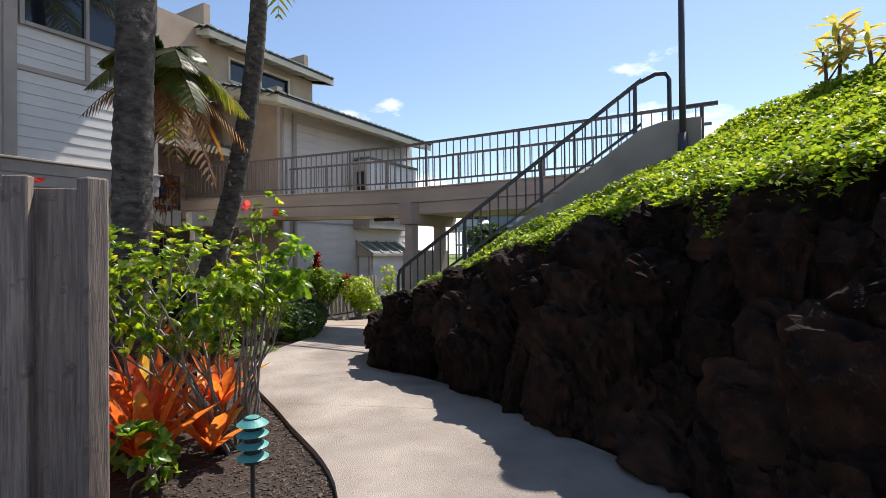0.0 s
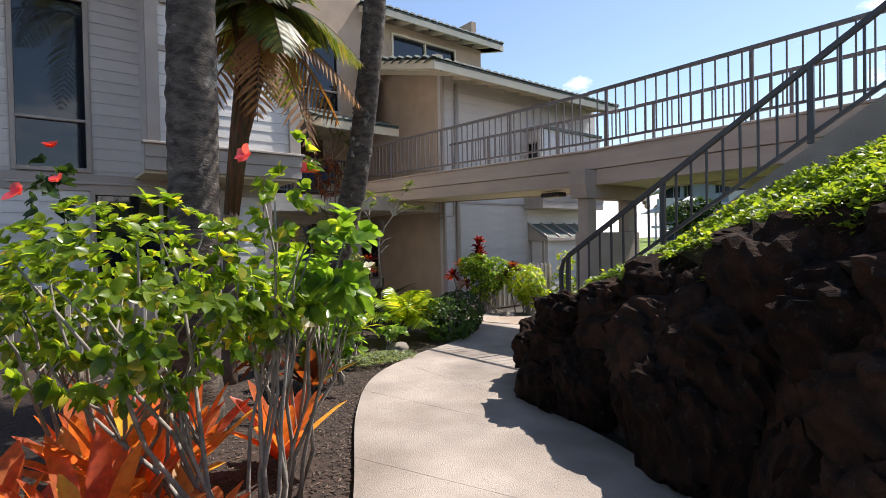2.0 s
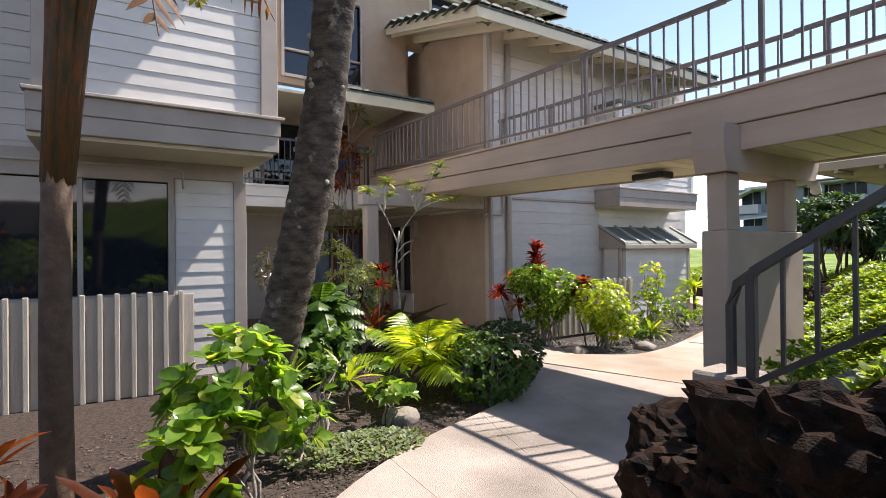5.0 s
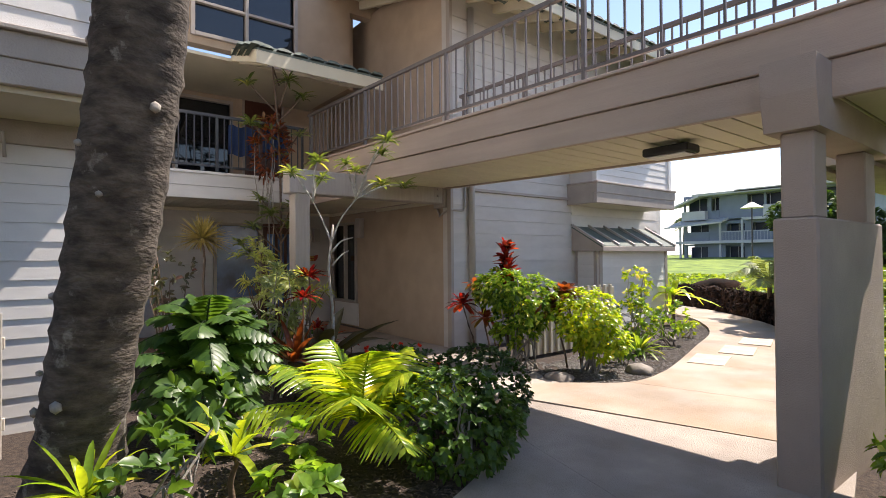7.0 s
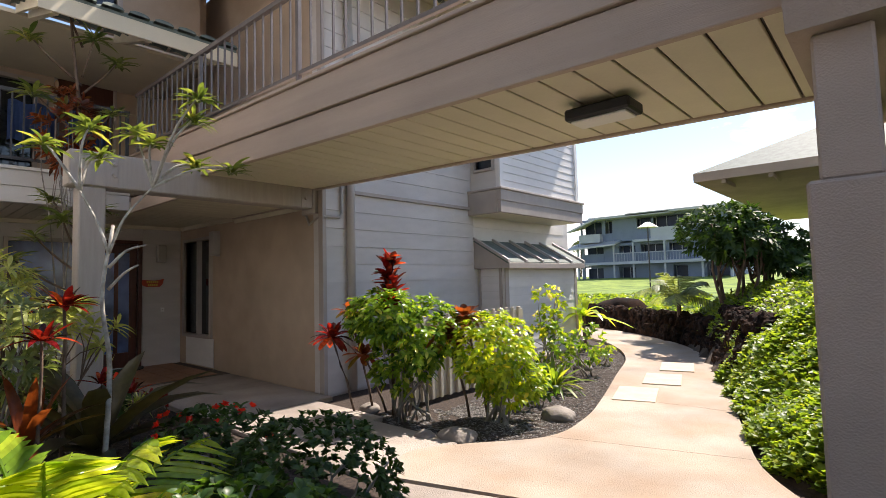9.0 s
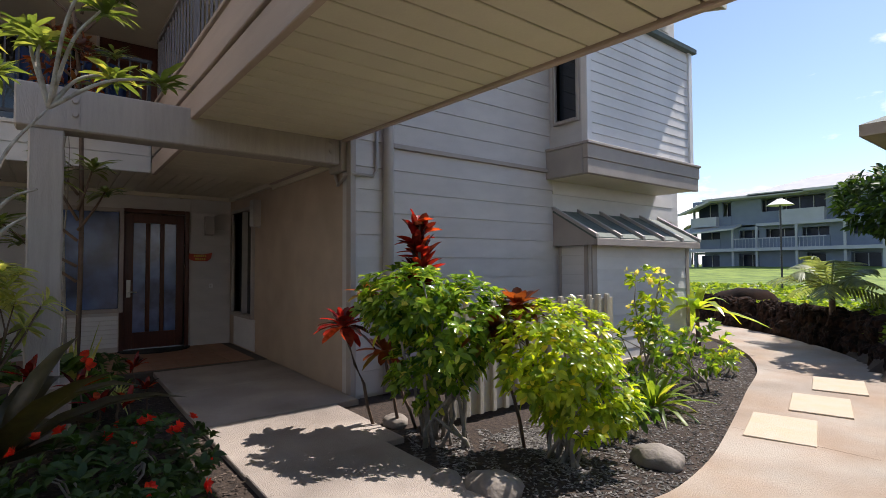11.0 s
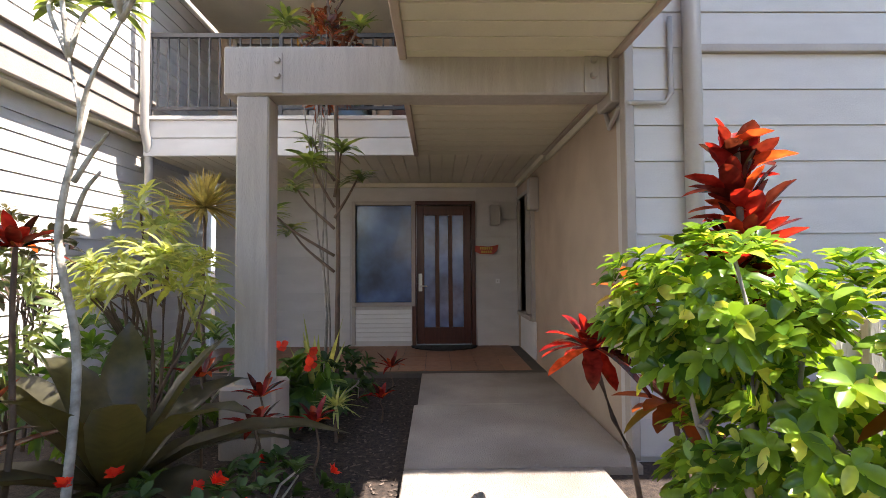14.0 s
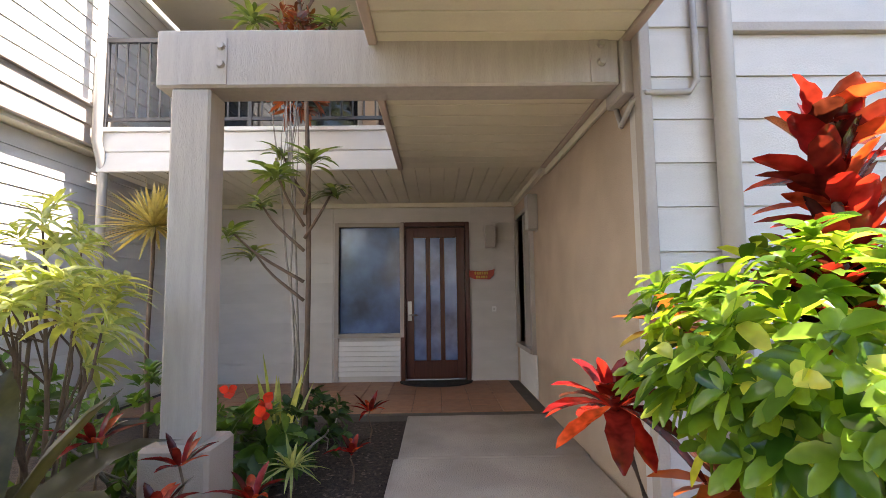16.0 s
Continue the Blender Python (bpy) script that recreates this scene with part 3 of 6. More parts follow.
for i in range(61):
    o = new("soffit_board", sb)
    x = BX0 + 0.1 + i * 0.2045
    o.location, o.parent = (x, 0, 2.29), bridge
    if -10.95 < x < PX:
        tilt(o)
# ceiling of the porch, behind the bridge end
bm = bmesh.new()
for i in range(30):
    bx(bm, -14.98, BX0 - 0.06, 5.3 + i * 0.146, 5.3 + i * 0.146 + 0.138, 2.305, 2.33, 0.003)
bx(bm, -14.98, BX0 - 0.06, 5.3, YS, 2.33, 2.40)
bx(bm, -14.99, -14.93, 5.3, YS, 2.25, 2.305)
bx(bm, -14.9, BX0, YS - 0.05, YS, 2.24, 2.3)
tagged(link("ceiling", bm, "soffit"), "boarded cream porch ceiling", "ceiling", kind="structure")
bm = bmesh.new()
bx(bm, BX0, -11.0, YS - 0.03, YS - 0.003, 2.2, 2.26, 0.005)
tagged(link("ceiling_trim", bm, "soffit"), "moulding under the soffit", "trim", kind="structure")
# gallery of the upper floor
gal = thing("gallery", "upper walkway with painted fascia boards", "balcony", kind="structure")
box("gallery_floor", "trim", gal, -15.0, -13.0, 5.3, YS, 2.40, 2.62, 0)
box("fascia_board", "siding_w", gal, -13.0, -12.95, 5.3, 8.2, 2.28, 2.47, 0.005)
box("fascia_board", "siding_w", gal, -13.0, -12.935, 5.3, 8.2, 2.472, 2.66, 0.005)
box("fascia_cap", "siding_w", gal, -13.04, -12.9, 5.3, 8.2, 2.66, 2.70, 0.005)


def railing(name, p, q, z, h, material, post_at, low=0.10, gap=0.115, label="", curve_end=False, top_r=0.022, base=0.04, bal_drop=0.0):
    """An iron railing from p to q: posts, a top and a bottom rail, balusters. z: (at p, at q), the height it stands on."""
    r = thing(name, label, "railing", kind="structure")
    p, q = Vector(p), Vector(q)
    d = q - p
    n = d.normalized()
    side = Vector((-n.y, n.x))
    def at(s, dz):
        return Vector((p.x + d.x * s, p.y + d.y * s, z[0] + (z[1] - z[0]) * s + dz))
    for nm, dz, hw, hh in (("top_rail", h, 0.022, 0.022), ("bottom_rail", low, 0.016, 0.016)):
        bm = bmesh.new()
        a, b = at(0, dz), at(1, dz)
        cor = [(side.x * sx * hw, side.y * sx * hw, sz * hh) for sx, sz in ((-1, -1), (1, -1), (1, 1), (-1, 1))]
        v = [bm.verts.new(e + Vector(c)) for e in (a, b) for c in cor]
        for f in ((3, 2, 1, 0), (4, 5, 6, 7), (0, 1, 5, 4), (1, 2, 6, 5), (2, 3, 7, 6), (3, 0, 4, 7)):
            bm.faces.new([v[i] for i in f])
        part(nm, bm, material, r)
    slope = (z[1] - z[0]) / d.length
    bmb = bmesh.new()
    hb = h - low
    cor = [(-0.008, -0.008), (0.008, -0.008), (0.008, 0.008), (-0.008, 0.008)]
    vv = [bmb.verts.new((cx, cy, zz + slope * 0)) for zz in (-bal_drop, hb) for cx, cy in cor]
    for f in ((3, 2, 1, 0), (4, 5, 6, 7), (0, 1, 5, 4), (1, 2, 6, 5), (2, 3, 7, 6), (3, 0, 4, 7)):
        bmb.faces.new([vv[i] for i in f])
    me = bpy.data.meshes.new("baluster")
    bmb.to_mesh(me)
    bmb.free()
    me.materials.append(M[material])
    bmp = bmesh.new()
    bx(bmp, -base / 2, base / 2, -base / 2, base / 2, 0, h, 0.004)
    mp_ = bpy.data.meshes.new("post")
    bmp.to_mesh(mp_)
    bmp.free()
    mp_.materials.append(M[material])
    k = round(d.length / gap)
    posts = [s for s in post_at]
    for i in range(1, k):
        s = i / k
        if min((abs(s - u) * d.length for u in posts), default=9) > 0.05:
            o = new("baluster", me)
            o.location, o.parent = at(s, low), r
    for s in posts:
        o = new("post", mp_)
        o.location, o.parent = at(s, 0), r
    return r


for y, xa in ((BY0 + 0.06, BX0), (BY1 - 0.06, -10.3)):
    ua = BZ1 + 0.03 + RISE * (PX - xa)
    railing("bridge_railing", (xa, y), (PX, y), (ua, BZ1 + 0.03), 0.84, "iron_b", [(x - xa) / (PX - xa) for x in (xa + 0.08, -10.9, -9.0, -7.1) if x > xa], 0.12, 0.15, "dark iron railing along the footbridge")
    railing("bridge_railing", (PX, y), (BX1, y), (BZ1 + 0.03, BZ1 + 0.03), 0.85, "iron_b", [(x - PX) / (BX1 - PX) for x in (-5.2, -3.3, -1.4)], 0.12, 0.15, "dark iron railing along the footbridge")
railing("gallery_railing", (-12.98, 5.32), (-12.98, 8.2), (2.70, 2.70), 0.9, "iron", [0.01, 0.5, 0.99], 0.1, 0.11, "dark iron railing along the upper gallery")
bl = thing("bridge_lamp", "shallow dark lamp fitting under the footbridge", "ceiling lamp")
box("housing", "black", bl, -6.85, -6.45, 8.72, 8.94, 2.2, 2.27, 0.012)
box("diffuser", "white", bl, -6.82, -6.48, 8.75, 8.91, 2.185, 2.2, 0.004)
# pier
pier = thing("bridge_pier", "stucco pier with two columns carrying the footbridge", "pier", kind="structure")
box("pier_wall", "column", pier, -5.605, -5.375, 8.02, 9.4, -0.3, 1.56, 0.012)
box("column", "column", pier, -5.57, -5.40, 8.05, 8.27, 1.56, 2.06, 0.01)
box("column", "column", pier, -5.57, -5.40, 9.1, 9.34, 1.56, 2.06, 0.01)
bm = bmesh.new()
v = [bm.verts.new((x, y, z)) for x in (-5.63, -5.35) for y, z in ((7.93, 2.26), (7.98, 2.06), (9.62, 2.06), (9.72, 2.26), (9.72, 2.46), (7.93, 2.46))]
bm.faces.new(v[5::-1])
bm.faces.new(v[6:])
for i in range(6):
    j = (i + 1) % 6
    bm.faces.new((v[i], v[j], v[j + 6], v[i + 6]))
bmesh.ops.recalc_face_normals(bm, faces=bm.faces)
part("pier_cap", bm, "column", pier)
sl = thing("flood_lamp", "small white twin spotlight on the pier", "spotlight")
bm = bmesh.new()
bmesh.ops.create_cone(bm, cap_ends=True, segments=12, radius1=0.05, radius2=0.035, depth=0.12, matrix=pose(-5.3, 9.5, 2.0, 60, 0, 20))
part("lamp_head", bm, "white", sl, smooth=True)
box("bracket", "white", sl, -5.36, -5.30, 9.46, 9.52, 2.0, 2.06, 0.004)

# ---- stairs ----
stairs = thing("stairs", "concrete stair with a sloping side wall", "stairs", kind="structure")
SX0, SX1, SY0, SY1 = -4.22, -0.6, 6.0, 7.25
N = 14
for i in range(N):
    x0 = SX0 + (SX1 - SX0) * i / N
    box("step", "concrete", stairs, x0, SX1, SY0 + 0.12, SY1, 0.25 + 0.165 * i, 0.25 + 0.165 * (i + 1), 0.006)
bm = bmesh.new()
pr = [(SX0 - 0.0, -0.2), (SX1 + 0.25, -0.2), (SX1 + 0.25, 2.92), (SX1 - 0.1, 2.92), (SX1 - 0.35, 2.86), (SX0 - 0.0, 0.7)]
v = [bm.verts.new((x, y, z)) for y in (SY0, SY0 + 0.12) for x, z in pr]
bm.faces.new(v[5::-1])
bm.faces.new(v[6:])
for i in range(6):
    j = (i + 1) % 6
    bm.faces.new((v[i], v[j], v[j + 6], v[i + 6]))
bmesh.ops.recalc_face_normals(bm, faces=bm.faces)
part("side_wall", bm, "concrete", stairs, "rendered grey side wall")
box("newel_block", "concrete", stairs, SX0 - 0.24, SX0 - 0.003, SY0 - 0.03, SY0 + 0.22, -0.2, 0.84, 0.015)
box("landing", "concrete", stairs, SX1, 2.5, SY0, BY0 - 0.06, 2.2, 2.6, 0.01)
box("landing", "concrete", stairs, BX1, 2.5, BY0 - 0.06, BY1, 2.2, 2.6, 0.01)
rs = railing("stair_railing", (SX0, SY0 + 0.05), (SX1 - 0.35, SY0 + 0.05), (0.75, 2.87), 0.55, "iron", [0.0, 0.31, 0.64, 0.98], 0.06, 0.125, "dark iron stair railing with a curved end")
bm = bmesh.new()
tube(bm, [(SX1 - 0.36, SY0 + 0.05, 3.40), (SX1 - 0.2, SY0 + 0.05, 3.46), (SX1 - 0.1, SY0 + 0.05, 3.45), (SX1 - 0.06, SY0 + 0.05, 3.38), (SX1 - 0.06, SY0 + 0.05, 2.92)], 0.024, 0.024)
part("rail_end", bm, "iron", rs)
bm = bmesh.new()
tube(bm, [(SX0 + 0.02, SY0 + 0.05, 1.31), (SX0 - 0.06, SY0 + 0.05, 1.25), (SX0 - 0.09, SY0 + 0.05, 1.15), (SX0 - 0.09, SY0 + 0.05, 0.82)], 0.024, 0.024)
part("rail_end", bm, "iron", rs)
lr = thing("landing_railing", "short dark iron rail at the stair head", "railing", kind="structure")
box("post", "iron", lr, -0.38, -0.34, 6.3, 6.34, 2.6, 3.1, 0.004)
box("top_rail", "iron", lr, -0.6, -0.2, 6.29, 6.35, 3.1, 3.14, 0.004)
lp = thing("lamp_post", "tall slim dark lamp post by the stair head", "lamp post")
bm = bmesh.new()
tube(bm, [(-0.52, 5.93, 2.3), (-0.52, 5.93, 4.75)], 0.035, 0.03, 12)
part("pole", bm, "iron", lp, smooth=True)
bm = bmesh.new()
tube(bm, [(-0.52, 5.93, 2.3), (-0.52, 5.93, 2.75)], 0.055, 0.05, 12)
part("base", bm, "iron", lp, smooth=True)
bm = bmesh.new()
bmesh.ops.create_cone(bm, cap_ends=True, segments=16, radius1=0.22, radius2=0.05, depth=0.16, matrix=pose(-0.52, 5.93, 4.82))
part("shade", bm, "iron", lp, smooth=True)

# ---- upper storeys and roofs ----
def roof(name, label, x0, z0, x1, z1, y0, y1, rafters=True, soff="soffit", tile=0.24, rafter_y=0.6):
    """A roof plane sloping from its eave at x0, z0 up to x1, z1: deck, fascia, rafters, and rounded tiles along its edges."""
    r = thing(name, label, "roof", kind="structure")
    sl = (z1 - z0) / (x1 - x0)
    def slab(nm, m, a0, a1, b0, b1, d0, d1):
        bm = bmesh.new()
        v = [bm.verts.new((x, y, z0 + (x - x0) * sl + d)) for x in (a0, a1) for y in (b0, b1) for d in (d0, d1)]
        for f in ((0, 1, 3, 2), (4, 6, 7, 5), (0, 4, 5, 1), (2, 3, 7, 6), (1, 5, 7, 3), (0, 2, 6, 4)):
            bm.faces.new([v[i] for i in f])
        bmesh.ops.recalc_face_normals(bm, faces=bm.faces)
        return part(nm, bm, m, r)
    slab("roof_deck", soff, x0 - 0.02, x1, y0 + 0.03, y1 - 0.03, -0.09, -0.05)
    slab("tile_bed", "tile_roof", x0, x1, y0 + 0.02, y1 - 0.02, -0.05, 0.0)
    box("fascia", "soffit", r, x0 - 0.03, x0, y0, y1, z0 - 0.22, z0 - 0.03, 0.004)
    slab("barge_board", "soffit", x0 - 0.03, x1, y0, y0 + 0.03, -0.22, -0.03)
    slab("barge_board", "soffit", x0 - 0.03, x1, y1 - 0.03, y1, -0.22, -0.03)
    bm = bmesh.new()
    ang = math.atan(sl)
    L = 0.34
    seg = 6
    vs = []
    for xx in (0.05, -L):
        for k in range(seg + 1):
            a = math.pi * k / seg
            vs.append(bm.verts.new((xx, math.cos(a) * tile * 0.46, math.sin(a) * 0.055 - xx * 0.06)))
    for k in range(seg):
        bm.faces.new((vs[k], vs[k + 1], vs[k + seg + 2], vs[k + seg + 1]))
    bm.faces.new(vs[:seg + 1])
    me = bpy.data.meshes.new("roof_tile")
    bm.to_mesh(me)
    bm.free()
    me.materials.append(M["tile_roof"])
    n = int((y1 - y0) / tile)
    rows = 2 if n > 12 else 3
    for j in range(rows):
        for i in range(n):
            o = new("roof_tile", me)
            xx = x0 - j * 0.33
            o.location, o.rotation_euler, o.parent = (xx, y0 + (i + 0.5) * (y1 - y0) / n, z0 + (xx - x0) * sl), (0, ang, 0), r
    for i in range(int((x0 - x1) / 0.33)):
        o = new("roof_tile", me)
        xx = x0 - i * 0.33
        o.location, o.rotation_euler, o.parent = (xx, y0 + 0.02, z0 + (xx - x0) * sl + 0.015), (0, ang, 0), r
    if rafters:
        for i in range(int((y1 - y0) / rafter_y) + 1):
            y = y0 + 0.12 + i * rafter_y
            slab("rafter", "soffit", x0 - 0.06, x1, y, y + 0.07, -0.24, -0.09)
    return r


roof("roof_main", "low roof with grey-green tiles and exposed cream rafters", -9.7, 5.446, -13.3, 6.42, 8.66, 15.75)
roof("roof_upper", "upper roof with grey-green tiles and deep eaves", -12.5, 7.75, -17.5, 9.0, 8.75, 13.7)
roof("roof_gallery", "narrow tiled roof over the upper gallery", -11.8, 4.38, -13.05, 4.78, 7.0, 9.12, rafter_y=0.9)
w4 = wall("wall_clerestory", "x", -13.3, -13.1, 9.15, 13.25, 6.0, 7.62, "stucco", [(9.85, 12.1, 6.72, 7.34)], "beige upper wall with a long window")
window("window_3", "x", -13.1, 1, 9.85, 12.1, 6.72, 7.34, mull=(11.0,), frame_mat="soffit")
wall("wall_clerestory_side", "y", 9.15, 9.35, -18, -13.3, 4.6, 8.8, "stucco")
wall("wall_clerestory_far", "y", 13.05, 13.25, -18, -13.3, 5.6, 8.6, "stucco")
w5 = wall("wall_third_floor", "x", -13.25, -13.05, 5.2, 9.15, 4.72, 8.0, "stucco", [(6.45, 8.05, 4.9, 6.6)], "stucco wall over the gallery roof")
window("window_4", "x", -13.05, 1, 6.45, 8.05, 4.9, 6.6, mull=(7.25,), bars=(5.4,), frame_mat="trim")
w6 = wall("wall_gallery", "x", XD - 0.2, XD, 5.2, YS, 2.62, 4.8, "stucco", [(5.5, 7.5, 2.7, 4.4), (7.75, 8.6, 2.62, 4.62)], "shaded wall behind the upper gallery")
window("window_5", "x", XD, 1, 5.5, 7.5, 2.7, 4.4, mull=(6.5,))
gd = thing("door_2", "red-brown wooden door on the upper gallery", "door", kind="structure")
box("door_leaf", "door_wood", gd, XD - 0.08, XD - 0.03, 7.79, 8.56, 2.63, 4.58)
for u0, u1 in ((7.75, 7.79), (8.56, 8.6)):
    box("door_frame", "trim", gd, XD - 0.1, XD + 0.03, u0, u1, 2.63, 4.62)
box("door_frame", "trim", gd, XD - 0.1, XD + 0.03, 7.79, 8.56, 4.58, 4.62)
bm = bmesh.new()
bx(bm, -15.0, -13.05, 5.25, 9.15, 4.55, 4.6)
tagged(link("ceiling_gallery", bm, "soffit"), "cream ceiling over the gallery", "ceiling", kind="structure")
for i, (y0, y1) in enumerate(((6.95, 7.4), (7.5, 7.95))):
    ch = thing("lanai_towel", "blue cloth hung over the gallery rail", "towel", group="cloths on the rail")
    bm = bmesh.new()
    n = 12
    for s, zz in ((0, 3.5), (1, 3.02)):
        for k in range(n + 1):
            bm.verts.new((-13.04 + 0.012 * math.sin(k * 1.9) * (0.4 + s), y0 + (y1 - y0) * k / n, zz + 0.02 * math.sin(k)))
    bm.verts.ensure_lookup_table()
    for k in range(n):
        bm.faces.new((bm.verts[k], bm.verts[k + 1], bm.verts[k + n + 2], bm.verts[k + n + 1]))
    bmesh.ops.solidify(bm, geom=bm.faces[:], thickness=0.006)
    part("cloth", bm, "blue_cloth", ch)

# ---- wing of the house beside the path ----
wf = wall("wall_wing_lower", "x", -10.1, -9.9, -6, 5.05, -0.2, 2.56, "siding", [(2.5, 4.2, 0.95, 2.25)], "lap-sided ground floor wall of the wing")
siding(wf, "x", -9.9, 1, 4.28, 4.93, -0.1, 2.3, 0.165, "siding_w")
siding(wf, "x", -9.9, 1, -6, 2.42, -0.1, 2.3, 0.165, "siding_w")
siding(wf, "x", -9.9, 1, 2.42, 4.28, -0.1, 0.88, 0.165, "siding_w")
box("frieze", "trim", wf, -9.9, -9.86, -6, 5.05, 2.3, 2.54)
box("corner_trim", "trim", wf, -9.9, -9.86, 4.93, 5.08, -0.15, 2.3)
window("window_6", "x", -9.9, 1, 2.5, 4.2, 0.95, 2.25, mull=(3.35,))
wn2 = wall("wall_wing_side", "y", 4.85, 5.05, -15.2, -9.9, -0.2, 2.56, "siding", [], "lap-sided wall of the wing facing the court")
siding(wn2, "y", 5.05, 1, -15.0, -9.95, -0.1, 2.5, 0.165, "siding_w")
up = wall("wall_wing_upper", "x", -9.2, -9.0, 3.1, 5.2, 2.56, 6.4, "siding", [(3.3, 4.95, 4.95, 6.1)], "projecting lap-sided bay of the wing")
siding(up, "x", -9.0, 1, 3.2, 5.06, 2.94, 4.22, 0.16, "siding_w")
siding(up, "x", -9.0, 1, 3.2, 5.06, 4.30, 4.86, 0.16, "siding_w")
box("belt_trim", "trim", up, -9.0, -8.965, 3.2, 5.06, 4.22, 4.3)
box("corner_trim", "trim", up, -9.0, -8.93, 5.06, 5.24, 2.93, 6.4)
box("corner_trim", "trim", up, -9.0, -8.93, 3.04, 3.2, 2.93, 6.4)
box("mullion_trim", "trim", up, -9.0, -8.96, 4.1, 4.17, 4.3, 4.86)
window("window_7", "x", -9.0, 1, 3.3, 4.95, 4.95, 6.1, mull=(4.14,))
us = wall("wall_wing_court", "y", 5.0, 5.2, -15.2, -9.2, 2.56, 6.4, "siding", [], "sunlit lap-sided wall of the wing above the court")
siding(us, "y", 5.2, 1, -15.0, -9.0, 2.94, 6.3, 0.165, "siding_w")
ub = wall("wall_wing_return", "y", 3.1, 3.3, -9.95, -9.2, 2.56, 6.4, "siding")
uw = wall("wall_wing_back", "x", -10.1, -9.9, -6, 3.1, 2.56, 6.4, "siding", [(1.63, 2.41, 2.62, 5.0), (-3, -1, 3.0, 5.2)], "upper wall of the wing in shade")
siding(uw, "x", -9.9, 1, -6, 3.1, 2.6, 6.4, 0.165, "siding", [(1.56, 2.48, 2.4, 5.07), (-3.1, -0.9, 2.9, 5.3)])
window("window_8", "x", -9.9, 1, 1.63, 2.41, 2.62, 5.0, bars=(3.3,))
window("window_9", "x", -9.9, 1, -3, -1, 3.0, 5.2, mull=(-2,))
ledge = thing("wing_ledge", "two-board painted ledge round the projecting bay", "ledge", kind="structure")
box("fascia_board", "trim", ledge, -9.0, -8.93, 3.0, 5.25, 2.54, 2.72)
box("fascia_board", "trim", ledge, -9.0, -8.915, 3.0, 5.265, 2.722, 2.9)
box("ledge_cap", "trim", ledge, -9.0, -8.87, 2.97, 5.3, 2.9, 2.935)
box("fascia_board", "trim", ledge, -13.2, -9.0, 5.2, 5.25, 2.54, 2.72)
box("fascia_board", "trim", ledge, -13.2, -9.0, 5.2, 5.265, 2.722, 2.9)
box("ledge_cap", "trim", ledge, -13.2, -9.0, 5.2, 5.3, 2.9, 2.935)
bm = bmesh.new()
bx(bm, -9.95, -9.0, 3.0, 5.2, 2.5, 2.54)
bx(bm, -13.2, -9.95, 5.05, 5.2, 2.5, 2.54)
tagged(link("ceiling_overhang", bm, "soffit"), "cream underside of the overhanging bay", "ceiling", kind="structure")
roof("roof_wing", "tiled roof of the wing with deep eaves", -8.5, 6.45, -13.6, 7.7, -6.2, 5.75, rafter_y=0.9)


def pipe(name, pts, r, label, mt="pipe"):
    o = thing(name, label, "pipe", kind="structure")
    bm = bmesh.new()
    tube(bm, pts, r, r, 10)
    part("pipe", bm, mt, o, smooth=True)
    for p in pts[1:-1][::2]:
        bm = bmesh.new()
        bmesh.ops.create_icosphere(bm, subdivisions=1, radius=r * 1.25, matrix=Matrix.Translation(p))
        part("elbow", bm, mt, o, smooth=True)
    return o


pipe("downpipe", [(-10.58, 10.02, -0.1), (-10.58, 10.02, 5.35)], 0.055, "painted downpipe at the house corner")
pipe("downpipe", [(-13.0, 5.34, -0.1), (-13.0, 5.34, 2.3), (-12.86, 5.36, 2.55), (-12.86, 5.36, 6.3)], 0.045, "painted downpipe in the court corner")
pipe("conduit", [(-10.98, 9.61, 2.14), (-10.9, 9.61, 2.0), (-10.72, 9.61, 2.07), (-10.62, 9.64, 2.08), (-10.61, 9.86, 2.08), (-10.61, 9.9, 2.14), (-10.61, 9.9, 2.62)], 0.016, "thin painted conduit round the wall corner")
pipe("conduit", [(-9.84, 1.5, 2.4), (-9.84, 4.1, 2.42), (-9.84, 4.35, 2.38), (-9.84, 4.36, 2.18)], 0.014, "thin painted conduit under the bay")

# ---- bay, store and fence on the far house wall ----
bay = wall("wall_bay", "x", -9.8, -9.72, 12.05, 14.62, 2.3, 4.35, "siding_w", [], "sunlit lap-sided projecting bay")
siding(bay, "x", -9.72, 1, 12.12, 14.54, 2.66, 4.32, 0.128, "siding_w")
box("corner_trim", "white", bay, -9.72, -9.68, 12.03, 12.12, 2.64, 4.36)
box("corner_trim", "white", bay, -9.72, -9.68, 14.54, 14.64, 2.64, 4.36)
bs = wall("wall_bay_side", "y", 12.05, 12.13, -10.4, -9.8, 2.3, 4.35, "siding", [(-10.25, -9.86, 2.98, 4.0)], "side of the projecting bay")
window("window_10", "y", 12.05, -1, -10.25, -9.86, 2.98, 4.0, fw=0.04)
wall("wall_bay_far", "y", 14.54, 14.62, -10.4, -9.8, 2.3, 4.35, "siding_w")
bt = thing("bay_base", "painted band and soffit under the projecting bay", "ledge", kind="structure")
box("fascia_board", "trim", bt, -9.72, -9.64, 11.98, 14.7, 2.27, 2.45)
box("fascia_board", "trim", bt, -9.72, -9.625, 11.965, 14.715, 2.452, 2.62)
box("ledge_cap", "trim", bt, -9.72, -9.6, 11.95, 14.73, 2.62, 2.655)
box("fascia_board", "trim", bt, -10.4, -9.72, 11.97, 12.05, 2.27, 2.62)
box("ledge_cap", "trim", bt, -10.4, -9.72, 11.95, 12.05, 2.62, 2.655)
